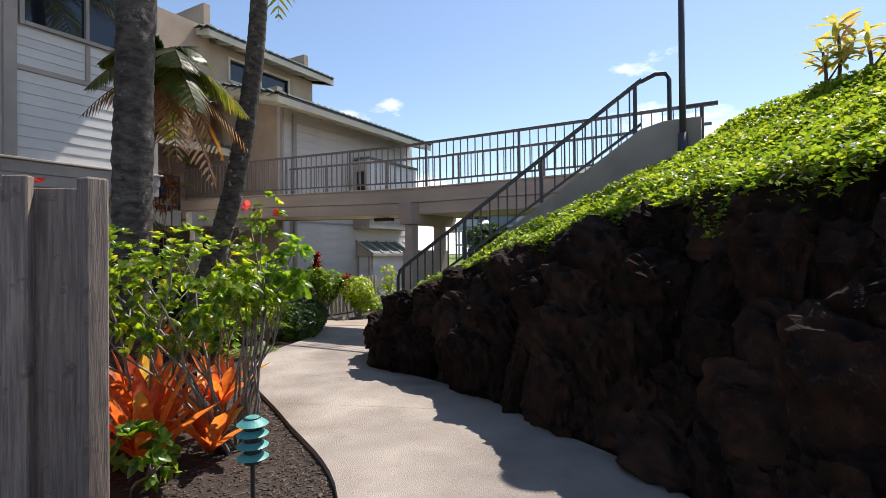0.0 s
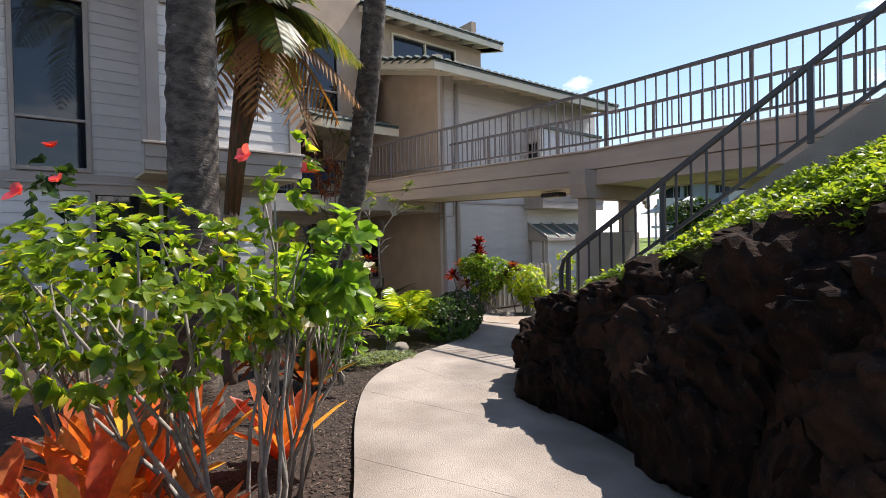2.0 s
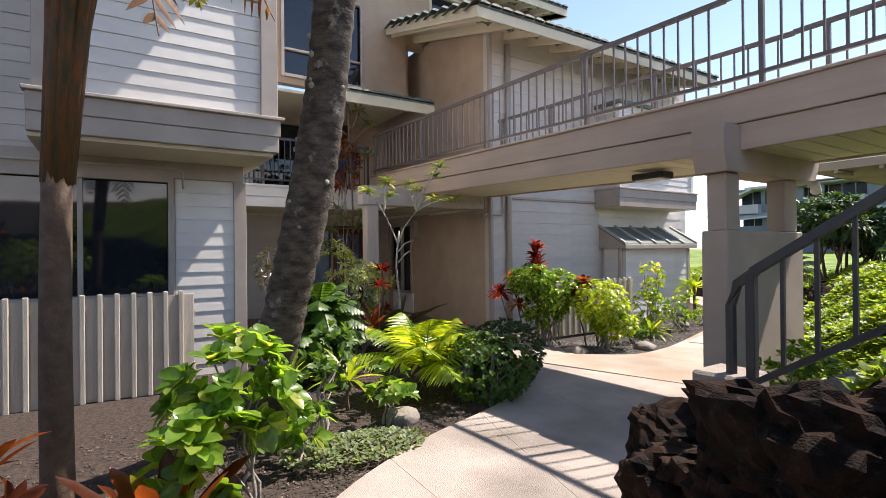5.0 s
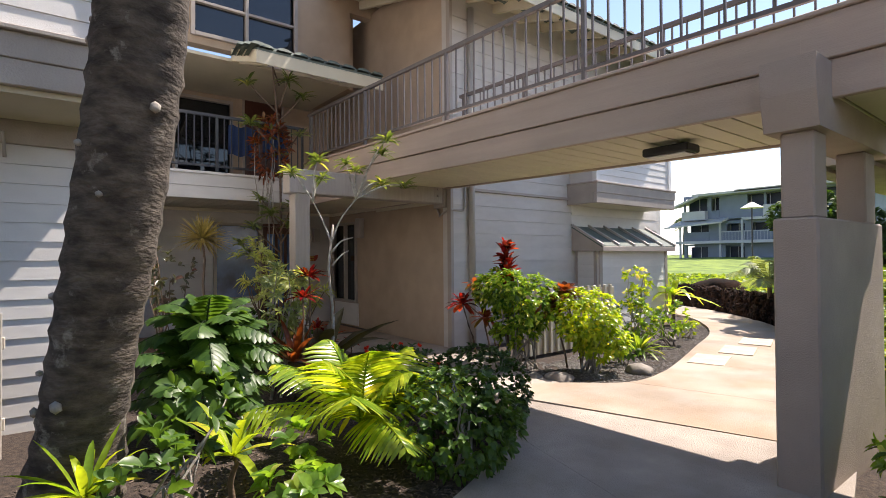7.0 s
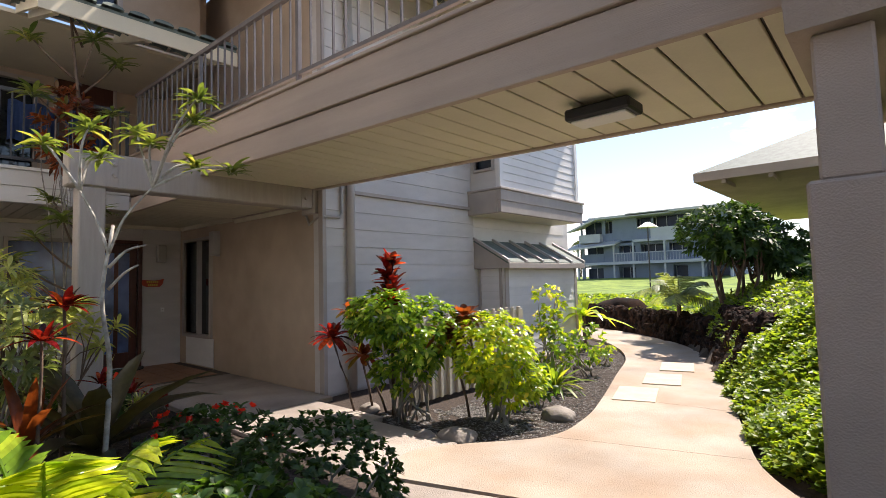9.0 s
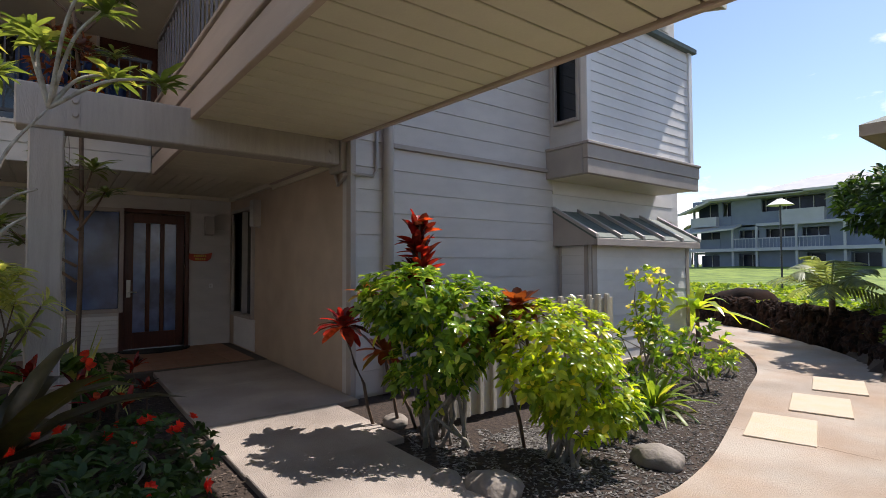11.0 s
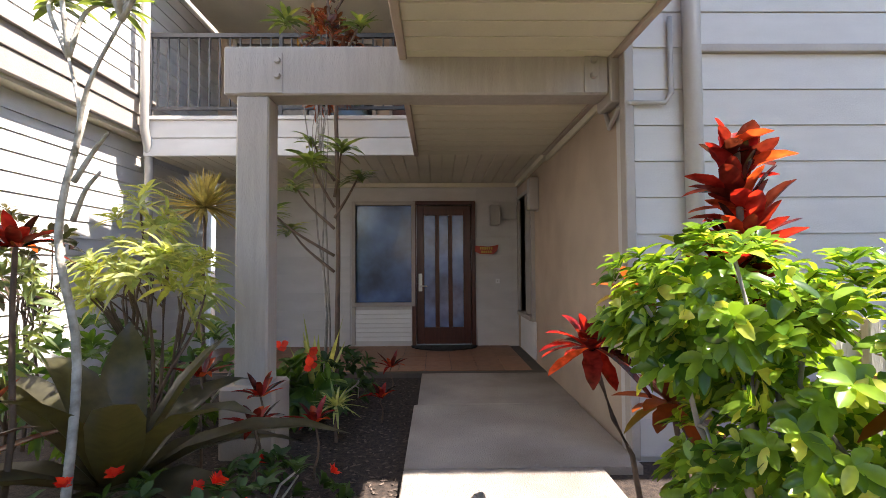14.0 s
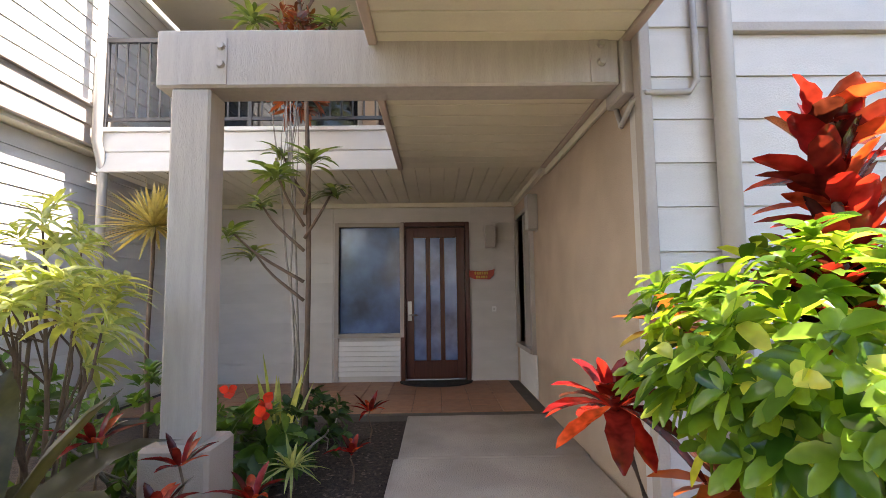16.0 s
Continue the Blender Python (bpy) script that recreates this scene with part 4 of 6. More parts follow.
box("soffit_panel", "soffit", bt, -10.4, -9.72, 12.05, 14.62, 2.27, 2.3)
box("bay_roof", "tile_roof", bt, -10.4, -9.62, 11.97, 14.7, 4.35, 4.42)
shed = thing("store_cupboard", "lap-sided store with a sloping ribbed metal roof", "shed", kind="structure")
sf = box("front_wall", "siding_w", shed, -9.86, -9.78, 12.2, 14.55, -0.2, 1.44, 0)
siding(sf, "x", -9.78, 1, 12.28, 14.47, -0.05, 1.42, 0.14, "siding_w")
box("corner_trim", "trim", shed, -9.78, -9.755, 12.18, 12.28, -0.1, 1.44)
box("corner_trim", "trim", shed, -9.78, -9.755, 14.47, 14.57, -0.1, 1.44)
box("plinth", "slab_tan", shed, -9.8, -9.74, 12.2, 14.55, -0.2, -0.03)
ss = box("side_wall", "siding", shed, -10.4, -9.86, 12.2, 12.28, -0.2, 1.6, 0)
box("hatch_frame", "trim", shed, -9.9, -9.84, 12.17, 12.2, 0.1, 1.5)
box("hatch_frame", "trim", shed, -10.36, -10.32, 12.17, 12.2, 0.1, 1.5)
box("hatch_frame", "trim", shed, -10.32, -9.9, 12.17, 12.2, 1.42, 1.5)
siding(ss, "y", 12.2, -1, -10.32, -9.9, 0.1, 1.42, 0.12, "siding_w")
bm = bmesh.new()
v = [bm.verts.new((x, y, z + d)) for x, z in ((-10.4, 1.86), (-9.62, 1.48)) for y in (12.1, 14.65) for d in (0, 0.035)]
for f in ((0, 1, 3, 2), (4, 6, 7, 5), (0, 4, 5, 1), (2, 3, 7, 6), (1, 5, 7, 3), (0, 2, 6, 4)):
    bm.faces.new([v[i] for i in f])
bmesh.ops.recalc_face_normals(bm, faces=bm.faces)
rf = part("roof_sheet", bm, "tile_roof", shed, "weathered metal sheet roof")
for k in range(6):
    y = 12.1 + k * 0.51
    bm = bmesh.new()
    v = [bm.verts.new((x, yy, z + d)) for x, z in ((-10.4, 1.895), (-9.6, 1.505)) for yy in (y - 0.025, y + 0.025) for d in (0, 0.045)]
    for f in ((0, 1, 3, 2), (4, 6, 7, 5), (0, 4, 5, 1), (2, 3, 7, 6), (1, 5, 7, 3), (0, 2, 6, 4)):
        bm.faces.new([v[i] for i in f])
    bmesh.ops.recalc_face_normals(bm, faces=bm.faces)
    part("rib", bm, "pipe", rf)
bm = bmesh.new()
v = [bm.verts.new(p) for p in ((-10.4, 12.1, 1.86), (-9.62, 12.1, 1.48), (-9.62, 12.1, 1.42), (-10.4, 12.1, 1.42), (-10.4, 12.13, 1.86), (-9.62, 12.13, 1.48), (-9.62, 12.13, 1.42), (-10.4, 12.13, 1.42))]
for f in ((0, 1, 2, 3), (7, 6, 5, 4), (0, 4, 5, 1), (1, 5, 6, 2), (2, 6, 7, 3), (3, 7, 4, 0)):
    bm.faces.new([v[i] for i in f])
bmesh.ops.recalc_face_normals(bm, faces=bm.faces)
part("gable_board", bm, "trim", shed)
box("eave_trim", "trim", shed, -9.64, -9.6, 12.1, 14.65, 1.41, 1.5)


def fence(name, p, q, z0, h, bw, gap, material, label, group="", batten=0.0):
    """Upright boards on two rails."""
    f = thing(name, label, "fence", kind="structure")
    p, q = Vector(p), Vector(q)
    d = (q - p)
    L, n = d.length, d.normalized()
    a = math.atan2(n.y, n.x)
    bm = bmesh.new()
    bx(bm, -bw / 2, bw / 2, -0.011, 0.011, 0, h, 0.004)
    me = bpy.data.meshes.new("board")
    bm.to_mesh(me)
    bm.free()
    me.materials.append(M[material])
    rnd = random.Random(7)
    k = round(L / (bw + gap))
    gap = L / k - bw
    for i in range(k):
        c = p + n * ((i + 0.5) * (bw + gap))
        o = new("board", me)
        o.location, o.rotation_euler, o.parent = (c.x, c.y, z0 + rnd.uniform(-0.008, 0.008)), (rnd.uniform(-0.006, 0.006), rnd.uniform(-0.004, 0.004), a), f
        if batten:
            bm = bmesh.new()
            bx(bm, -batten / 2, batten / 2, -0.5 * min(0.07, batten), 0.02, 0, h + 0.045, 0.006)
            o = link("batten", bm, material, f)
            e = p + n * (i * (bw + gap))
            s = Vector((n.y, -n.x)) * 0.03
            o.location, o.rotation_euler = (e.x + s.x, e.y + s.y, z0), (0, 0, a)
    for zz in (z0 + 0.2, z0 + h - 0.25):
        bm = bmesh.new()
        bx(bm, 0, L, 0.0115, 0.05, zz, zz + 0.085, 0.004)
        o = link("rail", bm, material, f)
        o.location, o.rotation_euler = (p.x, p.y, 0), (0, 0, a + (math.pi if False else 0))
    return f


BAY = (bay, bs, bt, shed)
for o in [o for o in scene.objects if o.parent is None and (o in BAY or o.name in ("wall_bay_far", "window_10"))]:
    o.location, o.scale = (-1.498, 0.289, -0.0516), (0.88, 1.02, 1.04)
fence("garden_fence", (-9.42, 9.9), (-9.42, 12.15), -0.08, 0.9, 0.135, 0.012, "fence_paint", "cream board fence with upright battens", batten=0.05)
fence("court_fence", (-9.15, 1.4), (-9.15, 4.4), -0.05, 1.02, 0.11, 0.03, "fence_paint", "cream painted picket fence beside the wing", batten=0.045)
nf = fence("near_fence", (-6.4, -2.1), (-2.60, 1.21), 0.02, 1.80, 0.275, 0.012, "wood_fence", "weathered grey-brown board fence with battens", batten=0.105)
box("end_post", "wood_fence", nf, -2.61, -2.52, 1.15, 1.25, 0.0, 1.86, 0.01)

# ---- lava rock bank ----
def on_bank(x, y):
    """Distance from the path's edge into the bank, and how far along."""
    best = (9e9, 0, 0)
    for i in range(len(RIGHT) - 1):
        a, b = RIGHT[i], RIGHT[i + 1]
        ab = Vector((b.x - a.x, b.y - a.y))
        t = max(0, min(1, ((x - a.x) * ab.x + (y - a.y) * ab.y) / ab.length_squared))
        px, py = a.x + ab.x * t, a.y + ab.y * t
        d = math.hypot(x - px, y - py)
        if d < best[0]:
            side = ab.x * (y - py) - ab.y * (x - px)
            best = (d, (i + t) / (len(RIGHT) - 1), -1 if side < 0 else 1)
    return best


def rock_top(s):
    k = ((0, 1.95), (0.11, 1.9), (0.22, 1.84), (0.33, 1.7), (0.44, 1.45), (0.55, 1.15), (0.66, 0.82), (0.77, 0.48), (0.85, 0.3), (1, 0.2))
    for (a, u), (b, v) in zip(k, k[1:]):
        if s <= b:
            return u + (v - u) * (s - a) / (b - a)
    return 0.2


def bank(x, y):
    d, s, side = on_bank(x, y)
    t = rock_top(s)
    if side > 0:
        return -0.2
    if d < 0.55:
        z = G(x, y) - 0.15 + (t - 0.1) * min(1, max(0, (d - 0.15) / 0.4))
    else:
        z = t + (d - 0.55) * 0.52
    z += 0.06 * noise.noise(Vector((x * 2, y * 2, 0)))
    cap = 3.15 + 0.05 * noise.noise(Vector((x, y, 3)))
    return min(z, cap)


def bank_grid(name, x0, x1, y0, y1, st, f, material, label):
    nx, ny = round((x1 - x0) / st), round((y1 - y0) / st)
    o = terrain(name, [x0 + i * st for i in range(nx + 1)], [y0 + i * st for i in range(ny + 1)], f, material, label)
    zs = [v.co.z for v in o.data.vertices]

    def height(x, y):
        u, v = (x - x0) / st, (y - y0) / st
        i, j = min(nx - 1, int(u)), min(ny - 1, int(v))
        a, b = u - i, v - j
        z = [zs[(j + q) * (nx + 1) + i + p] for q in (0, 1) for p in (0, 1)]
        return (z[0] * (1 - a) + z[1] * a) * (1 - b) + (z[2] * (1 - a) + z[3] * a) * b
    return height


HILL = bank_grid("bank", -5.2, 14.0, -6.0, 5.98, 0.12, bank, "earth", "soil bank above the lava rock wall")


def bank2(x, y):
    """The slope beyond the stair and the pier."""
    e = -5.3 if y < 9.4 else -5.3 - 1.5 * min(0.6, y - 9.4) - 0.3 * max(0, y - 10)
    e -= 0.035 * max(0, y - 12) ** 1.6
    d = x - e - 0.08
    rocky = min(1, max(0, (y - 11.3) / 1.2))
    base = G(x, y) - 0.12
    if d < 0:
        return base
    z = base + 0.1 + min(d * 0.62, 0.3 + d * 0.36) + rocky * 0.35 * min(1, d / 0.25)
    if y < 9.6:
        z = min(z, 1.4)
    fade = 1 - min(1, max(0, (y - 17) / 5))
    z = base + (z - base) * fade
    return min(z, 1.75 - 0.75 * min(1, max(0, (y - 11) / 3))) + 0.05 * noise.noise(Vector((x * 2, y * 2, 5)))


HILL2 = bank_grid("far_bank", -18.0, 14.0, 7.27, 34.0, 0.25, bank2, "earth", "soil slope under the ground cover beyond the bridge")

STONES = []
for k in range(9):
    rnd = random.Random(40 + k)
    bm = bmesh.new()
    bmesh.ops.create_icosphere(bm, subdivisions=4, radius=1)
    off = Vector((k * 7.3, k * 2.1, k * 5.7))
    for v in bm.verts:
        c = v.co.copy()
        q = Vector([math.copysign(abs(u) ** 0.72, u) for u in c])
        cell = noise.voronoi(c * 1.9 + off)[0]
        crack = min(0.22, cell[1] - cell[0])
        v.co = q * (0.93 + 0.26 * noise.noise(c * 1.4 + off) + 0.5 * crack + 0.14 * abs(noise.noise(c * 3.1 + off)) + 0.13 * noise.noise(c * 6.5 + off) + 0.09 * noise.noise(c * 14 + off))
    me = bpy.data.meshes.new("stone")
    bm.to_mesh(me)
    bm.free()
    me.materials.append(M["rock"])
    STONES.append(me)


def stone(parent, x, y, z, sx, sy, sz, rz, rnd):
    o = new("stone", rnd.choice(STONES))
    o.parent, o.location, o.scale = parent, (x, y, z), (sx, sy, sz)
    o.rotation_euler = (rnd.uniform(-0.35, 0.35), rnd.uniform(-0.35, 0.35), rz + rnd.uniform(-0.5, 0.5))
    return o


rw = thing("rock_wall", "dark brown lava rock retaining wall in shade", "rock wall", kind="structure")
rnd = random.Random(5)
tot = 0
acc = [0]
for a, b in zip(RIGHT, RIGHT[1:]):
    acc.append(acc[-1] + (b - a).length)
def along(u):
    for i in range(len(acc) - 1):
        if u <= acc[i + 1]:
            t = (u - acc[i]) / (acc[i + 1] - acc[i])
            p = RIGHT[i].lerp(RIGHT[i + 1], t)
            d = (RIGHT[i + 1] - RIGHT[i]).normalized()
            return p, d, (i + t) / (len(RIGHT) - 1)
    return RIGHT[-1], (RIGHT[-1] - RIGHT[-2]).normalized(), 1
u = 0.2
while True:
    p, d, s = along(u)
    if s > 0.80:
        break
    t = rock_top(s)
    nrm = Vector((d.y, -d.x, 0))
    z = G(p.x, p.y)
    lay = 0
    while z < t - 0.05:
        hh = min(rnd.uniform(0.34, 0.62), t - z + 0.04)
        wd = rnd.uniform(0.26, 0.46)
        q = p + d * rnd.uniform(-0.14, 0.14) + nrm * (0.16 + lay * 0.11 + rnd.uniform(-0.06, 0.07))
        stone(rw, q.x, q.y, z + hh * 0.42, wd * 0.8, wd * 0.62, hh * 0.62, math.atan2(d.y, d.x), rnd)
        z += hh * 0.82
        lay += 1
    u += rnd.uniform(0.36, 0.5)
for x, y, z, a, b, c in ((-4.45, 6.05, 0.3, 0.28, 0.26, 0.28), (-4.55, 6.35, 0.12, 0.28, 0.26, 0.24), (-4.33, 5.72, 0.36, 0.24, 0.22, 0.2), (-4.5, 5.9, 0.5, 0.18, 0.18, 0.14)):
    stone(rw, x, y, z, a, b, c, 0.6, rnd)
rw2 = thing("far_rock_wall", "dark rock wall edging the path beyond the bridge", "rock wall", kind="structure")
for i, (p, q) in enumerate(zip(R2[36:], R2[37:])):
    n = Vector((q.y - p.y, p.x - q.x, 0)).normalized()
    for k in range(max(1, round((q - p).length / 0.24))):
        c = p.lerp(q, rnd.random()) + n * 0.24
        tall = 3 if c.y < 15.6 else 2
        for lay in range(tall):
            stone(rw2, c.x + n.x * lay * 0.13 + rnd.uniform(-0.05, 0.05), c.y + n.y * lay * 0.13 + rnd.uniform(-0.1, 0.1), -0.02 + lay * 0.26, 0.2, 0.18, 0.22, 0.4, rnd)

# ---- distance ----
lawn_x = [-70 + i * 1.5 for i in range(62)]
lawn_y = [17.0 + i * 1.5 for i in range(46)]
terrain("lawn", lawn_x, lawn_y, lambda x, y: -0.13 + (0.1 if (y > 19.5 - 0.1 * (x + 12) and True) else -0.25) + min(1.2, max(0, (y - 20) * 0.025)) + 0.12 * noise.noise(Vector((x * 0.2, y * 0.2, 0))), "lawn", "bright green lawn rolling away to far houses")


def far_house(y):
    """Three storeys of lap-sided walls with recessed lanais, parapets and stepped roofs."""
    h = thing("apartment_building", "grey-blue three-storey apartment building across the lawn", "building")
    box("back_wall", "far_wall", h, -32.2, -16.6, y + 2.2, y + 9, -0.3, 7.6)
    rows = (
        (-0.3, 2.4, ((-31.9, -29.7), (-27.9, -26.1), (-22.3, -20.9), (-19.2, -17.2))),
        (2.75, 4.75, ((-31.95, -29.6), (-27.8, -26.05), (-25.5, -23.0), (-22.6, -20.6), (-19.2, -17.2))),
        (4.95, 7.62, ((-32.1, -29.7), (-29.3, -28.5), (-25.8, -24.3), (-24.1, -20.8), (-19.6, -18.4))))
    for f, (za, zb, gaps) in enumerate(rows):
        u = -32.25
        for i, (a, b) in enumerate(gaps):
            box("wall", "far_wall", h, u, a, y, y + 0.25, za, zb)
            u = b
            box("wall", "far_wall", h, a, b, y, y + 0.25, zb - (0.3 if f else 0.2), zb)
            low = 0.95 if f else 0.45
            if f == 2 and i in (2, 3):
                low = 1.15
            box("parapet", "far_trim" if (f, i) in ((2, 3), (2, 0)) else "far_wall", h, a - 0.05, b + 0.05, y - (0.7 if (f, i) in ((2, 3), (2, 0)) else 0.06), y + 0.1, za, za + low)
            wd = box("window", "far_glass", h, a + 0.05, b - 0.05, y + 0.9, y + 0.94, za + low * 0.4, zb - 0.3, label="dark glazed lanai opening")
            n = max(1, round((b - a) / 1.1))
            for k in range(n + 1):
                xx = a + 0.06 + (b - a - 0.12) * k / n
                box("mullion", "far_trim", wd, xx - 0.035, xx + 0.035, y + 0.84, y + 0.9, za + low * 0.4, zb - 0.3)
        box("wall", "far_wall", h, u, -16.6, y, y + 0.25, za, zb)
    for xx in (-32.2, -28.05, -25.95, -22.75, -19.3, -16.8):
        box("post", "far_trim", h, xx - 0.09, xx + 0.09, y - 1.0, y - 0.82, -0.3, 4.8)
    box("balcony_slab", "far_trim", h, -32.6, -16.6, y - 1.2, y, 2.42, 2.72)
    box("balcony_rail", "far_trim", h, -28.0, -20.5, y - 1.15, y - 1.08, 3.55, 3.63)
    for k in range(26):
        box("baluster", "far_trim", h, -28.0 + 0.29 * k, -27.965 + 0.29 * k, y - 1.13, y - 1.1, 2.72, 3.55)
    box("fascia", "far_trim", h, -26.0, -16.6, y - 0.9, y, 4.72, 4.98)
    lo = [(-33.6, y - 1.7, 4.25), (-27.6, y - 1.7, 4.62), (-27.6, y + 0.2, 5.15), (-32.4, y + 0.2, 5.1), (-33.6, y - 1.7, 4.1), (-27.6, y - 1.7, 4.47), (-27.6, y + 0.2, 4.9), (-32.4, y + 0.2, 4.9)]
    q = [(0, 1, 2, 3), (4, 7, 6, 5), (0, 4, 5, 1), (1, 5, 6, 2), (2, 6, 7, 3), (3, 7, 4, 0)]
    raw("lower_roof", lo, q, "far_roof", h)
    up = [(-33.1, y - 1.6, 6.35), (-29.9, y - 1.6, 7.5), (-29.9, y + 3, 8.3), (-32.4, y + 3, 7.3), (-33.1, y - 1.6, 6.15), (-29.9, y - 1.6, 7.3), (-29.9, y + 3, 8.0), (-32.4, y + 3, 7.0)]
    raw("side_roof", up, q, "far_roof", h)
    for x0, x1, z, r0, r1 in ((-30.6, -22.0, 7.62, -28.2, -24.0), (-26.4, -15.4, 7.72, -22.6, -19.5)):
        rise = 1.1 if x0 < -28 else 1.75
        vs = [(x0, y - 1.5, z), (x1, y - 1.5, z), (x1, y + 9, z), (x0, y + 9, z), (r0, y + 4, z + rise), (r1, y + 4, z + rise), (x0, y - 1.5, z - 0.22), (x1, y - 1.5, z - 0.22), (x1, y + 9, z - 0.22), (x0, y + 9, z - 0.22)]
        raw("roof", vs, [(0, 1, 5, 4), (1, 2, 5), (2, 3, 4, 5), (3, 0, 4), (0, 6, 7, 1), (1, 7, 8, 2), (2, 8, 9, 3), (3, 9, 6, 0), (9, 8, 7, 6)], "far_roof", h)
    return h


far_house(60)
nh = thing("neighbour_house", "pale lap-sided house with a tiled roof above the bank", "house")
wl = box("wall", "siding", nh, -5.7, 5.0, 18.0, 26.0, 0.3, 3.12, 0)
siding(wl, "y", 18.0, -1, -5.6, 2.0, 0.9, 3.1, 0.2, "siding_w")
box("corner_trim", "trim", nh, -5.75, -5.6, 17.94, 18.0, 0.4, 3.12)
nr = [(-8.4, 17.1), (6.0, 17.1), (6.0, 28.0), (-8.4, 28.0)]
nv = [(x, y, 3.3) for x, y in nr] + [(-3.2, 22.5, 5.9), (1.0, 22.5, 5.9)] + [(x, y, 3.12) for x, y in nr]
raw("roof", nv, [(0, 1, 5, 4), (1, 2, 5), (2, 3, 4, 5), (3, 0, 4)], "tile_roof", nh)
raw("fascia", nv, [(0, 6, 7, 1), (1, 7, 8, 2), (2, 8, 9, 3), (3, 9, 6, 0)], "stucco", nh)
raw("roof_soffit", [(x, y, 3.13) for x, y in nr], [(3, 2, 1, 0)], "stucco", nh)
for k in range(14):
    box("rafter", "stucco", nh, -7.9 + k * 0.8, -7.82 + k * 0.8, 17.15, 17.99, 3.04, 3.125)
bm = bmesh.new()
tube(bm, [(-5.85, 17.9, 0.4), (-5.85, 17.9, 3.1)], 0.045, 0.045, 8)
part("downpipe", bm, "white", nh)
gs = thing("garden_umbrella_lamp", "slim garden lamp post with a flat pale shade", "lamp post")
bm = bmesh.new()
tube(bm, [(-12.9, 27.0, -0.2), (-12.9, 27.0, 3.2)], 0.035, 0.03)
part("pole", bm, "iron", gs)
bm = bmesh.new()
bmesh.ops.create_cone(bm, cap_ends=True, segments=14, radius1=0.42, radius2=0.08, depth=0.22, matrix=pose(-12.9, 27.0, 3.3))
part("shade", bm, "white", gs)
lb = thing("lawn_boulder", "dark rounded boulder lying on the lawn", "boulder")
bm = bmesh.new()
bmesh.ops.create_icosphere(bm, subdivisions=3, radius=1)
for v in bm.verts:
    v.co = Vector((v.co.x * 0.9, v.co.y * 0.6, v.co.z * 0.42)) * (1 + 0.2 * noise.noise(v.co * 1.5)) + Vector((-12.2, 22.5, 0.1))
part("rock", bm, "rock", lb, smooth=True)

# ---- plants ----
M["lf_hib"] = leaf_mat("hibiscus_leaf", (0.065, 0.135, 0.020), (0.215, 0.315, 0.034), 0.56, 0.32, (0.50, 0.42, 0.06))
M["lf_broad"] = leaf_mat("broad_leaf", (0.065, 0.150, 0.024), (0.185, 0.310, 0.050), 0.54, 0.28, (0.36, 0.38, 0.09))
M["lf_brom"] = leaf_mat("orange_bromeliad_leaf", (0.42, 0.085, 0.045), (0.58, 0.19, 0.07), 0.5, 0.38, (0.60, 0.40, 0.14))
M["lf_dark"] = leaf_mat("dark_leaf", (0.018, 0.045, 0.012), (0.045, 0.095, 0.02), 0.35, 0.55)
M["lf_mound"] = leaf_mat("mound_leaf", (0.036, 0.088, 0.018), (0.092, 0.175, 0.034), 0.42, 0.4)
M["lf_schef"] = leaf_mat("schefflera_leaf", (0.030, 0.090, 0.014), (0.220, 0.350, 0.042), 0.42, 0.2, (0.72, 0.68, 0.16))
M["lf_lime"] = leaf_mat("lime_leaf", (0.110, 0.210, 0.020), (0.370, 0.450, 0.040), 0.46, 0.24, (0.560, 0.500, 0.060))
M["lf_red"] = leaf_mat("red_croton_leaf", (0.016, 0.010, 0.010), (0.26, 0.013, 0.016), 0.4, 0.2, (0.50, 0.085, 0.03), 0.3)
M["lf_ti"] = leaf_mat("pink_and_yellow_leaf", (0.28, 0.30, 0.10), (0.46, 0.40, 0.20), 0.4, 0.35, (0.50, 0.26, 0.22))
M["lf_rust"] = leaf_mat("rust_croton_leaf", (0.05, 0.018, 0.012), (0.22, 0.05, 0.018), 0.45, 0.3, (0.10, 0.11, 0.02))
M["lf_var"] = leaf_mat("variegated_leaf", (0.20, 0.26, 0.09), (0.42, 0.44, 0.20), 0.45, 0.4)
M["lf_straw"] = leaf_mat("pale_spiky_leaf", (0.20, 0.17, 0.07), (0.42, 0.36, 0.18), 0.4, 0.5)
M["lf_cover"] = leaf_mat("ground_cover_leaf", (0.065, 0.130, 0.020), (0.195, 0.275, 0.036), 0.5, 0.42, (0.30, 0.32, 0.06))
M["lf_grey"] = leaf_mat("dull_green_leaf", (0.055, 0.095, 0.028), (0.17, 0.22, 0.07), 0.42, 0.35, (0.34, 0.34, 0.12))
M["lf_silver"] = leaf_mat("silver_green_leaf", (0.12, 0.17, 0.08), (0.21, 0.26, 0.14), 0.4, 0.5)
M["lf_plum"] = leaf_mat("purple_green_leaf", (0.030, 0.040, 0.020), (0.065, 0.055, 0.035), 0.35, 0.28, (0.15, 0.05, 0.05))
M["lf_palm"] = leaf_mat("palm_leaflet", (0.045, 0.075, 0.018), (0.13, 0.14, 0.035), 0.42, 0.4, (0.26, 0.17, 0.05))
M["lf_dry"] = leaf_mat("dry_palm_leaflet", (0.16, 0.065, 0.025), (0.30, 0.15, 0.05), 0.4, 0.6)
M["fl_pink"] = leaf_mat("pink_petal", (0.62, 0.06, 0.10), (0.75, 0.14, 0.18), 0.45, 0.5)
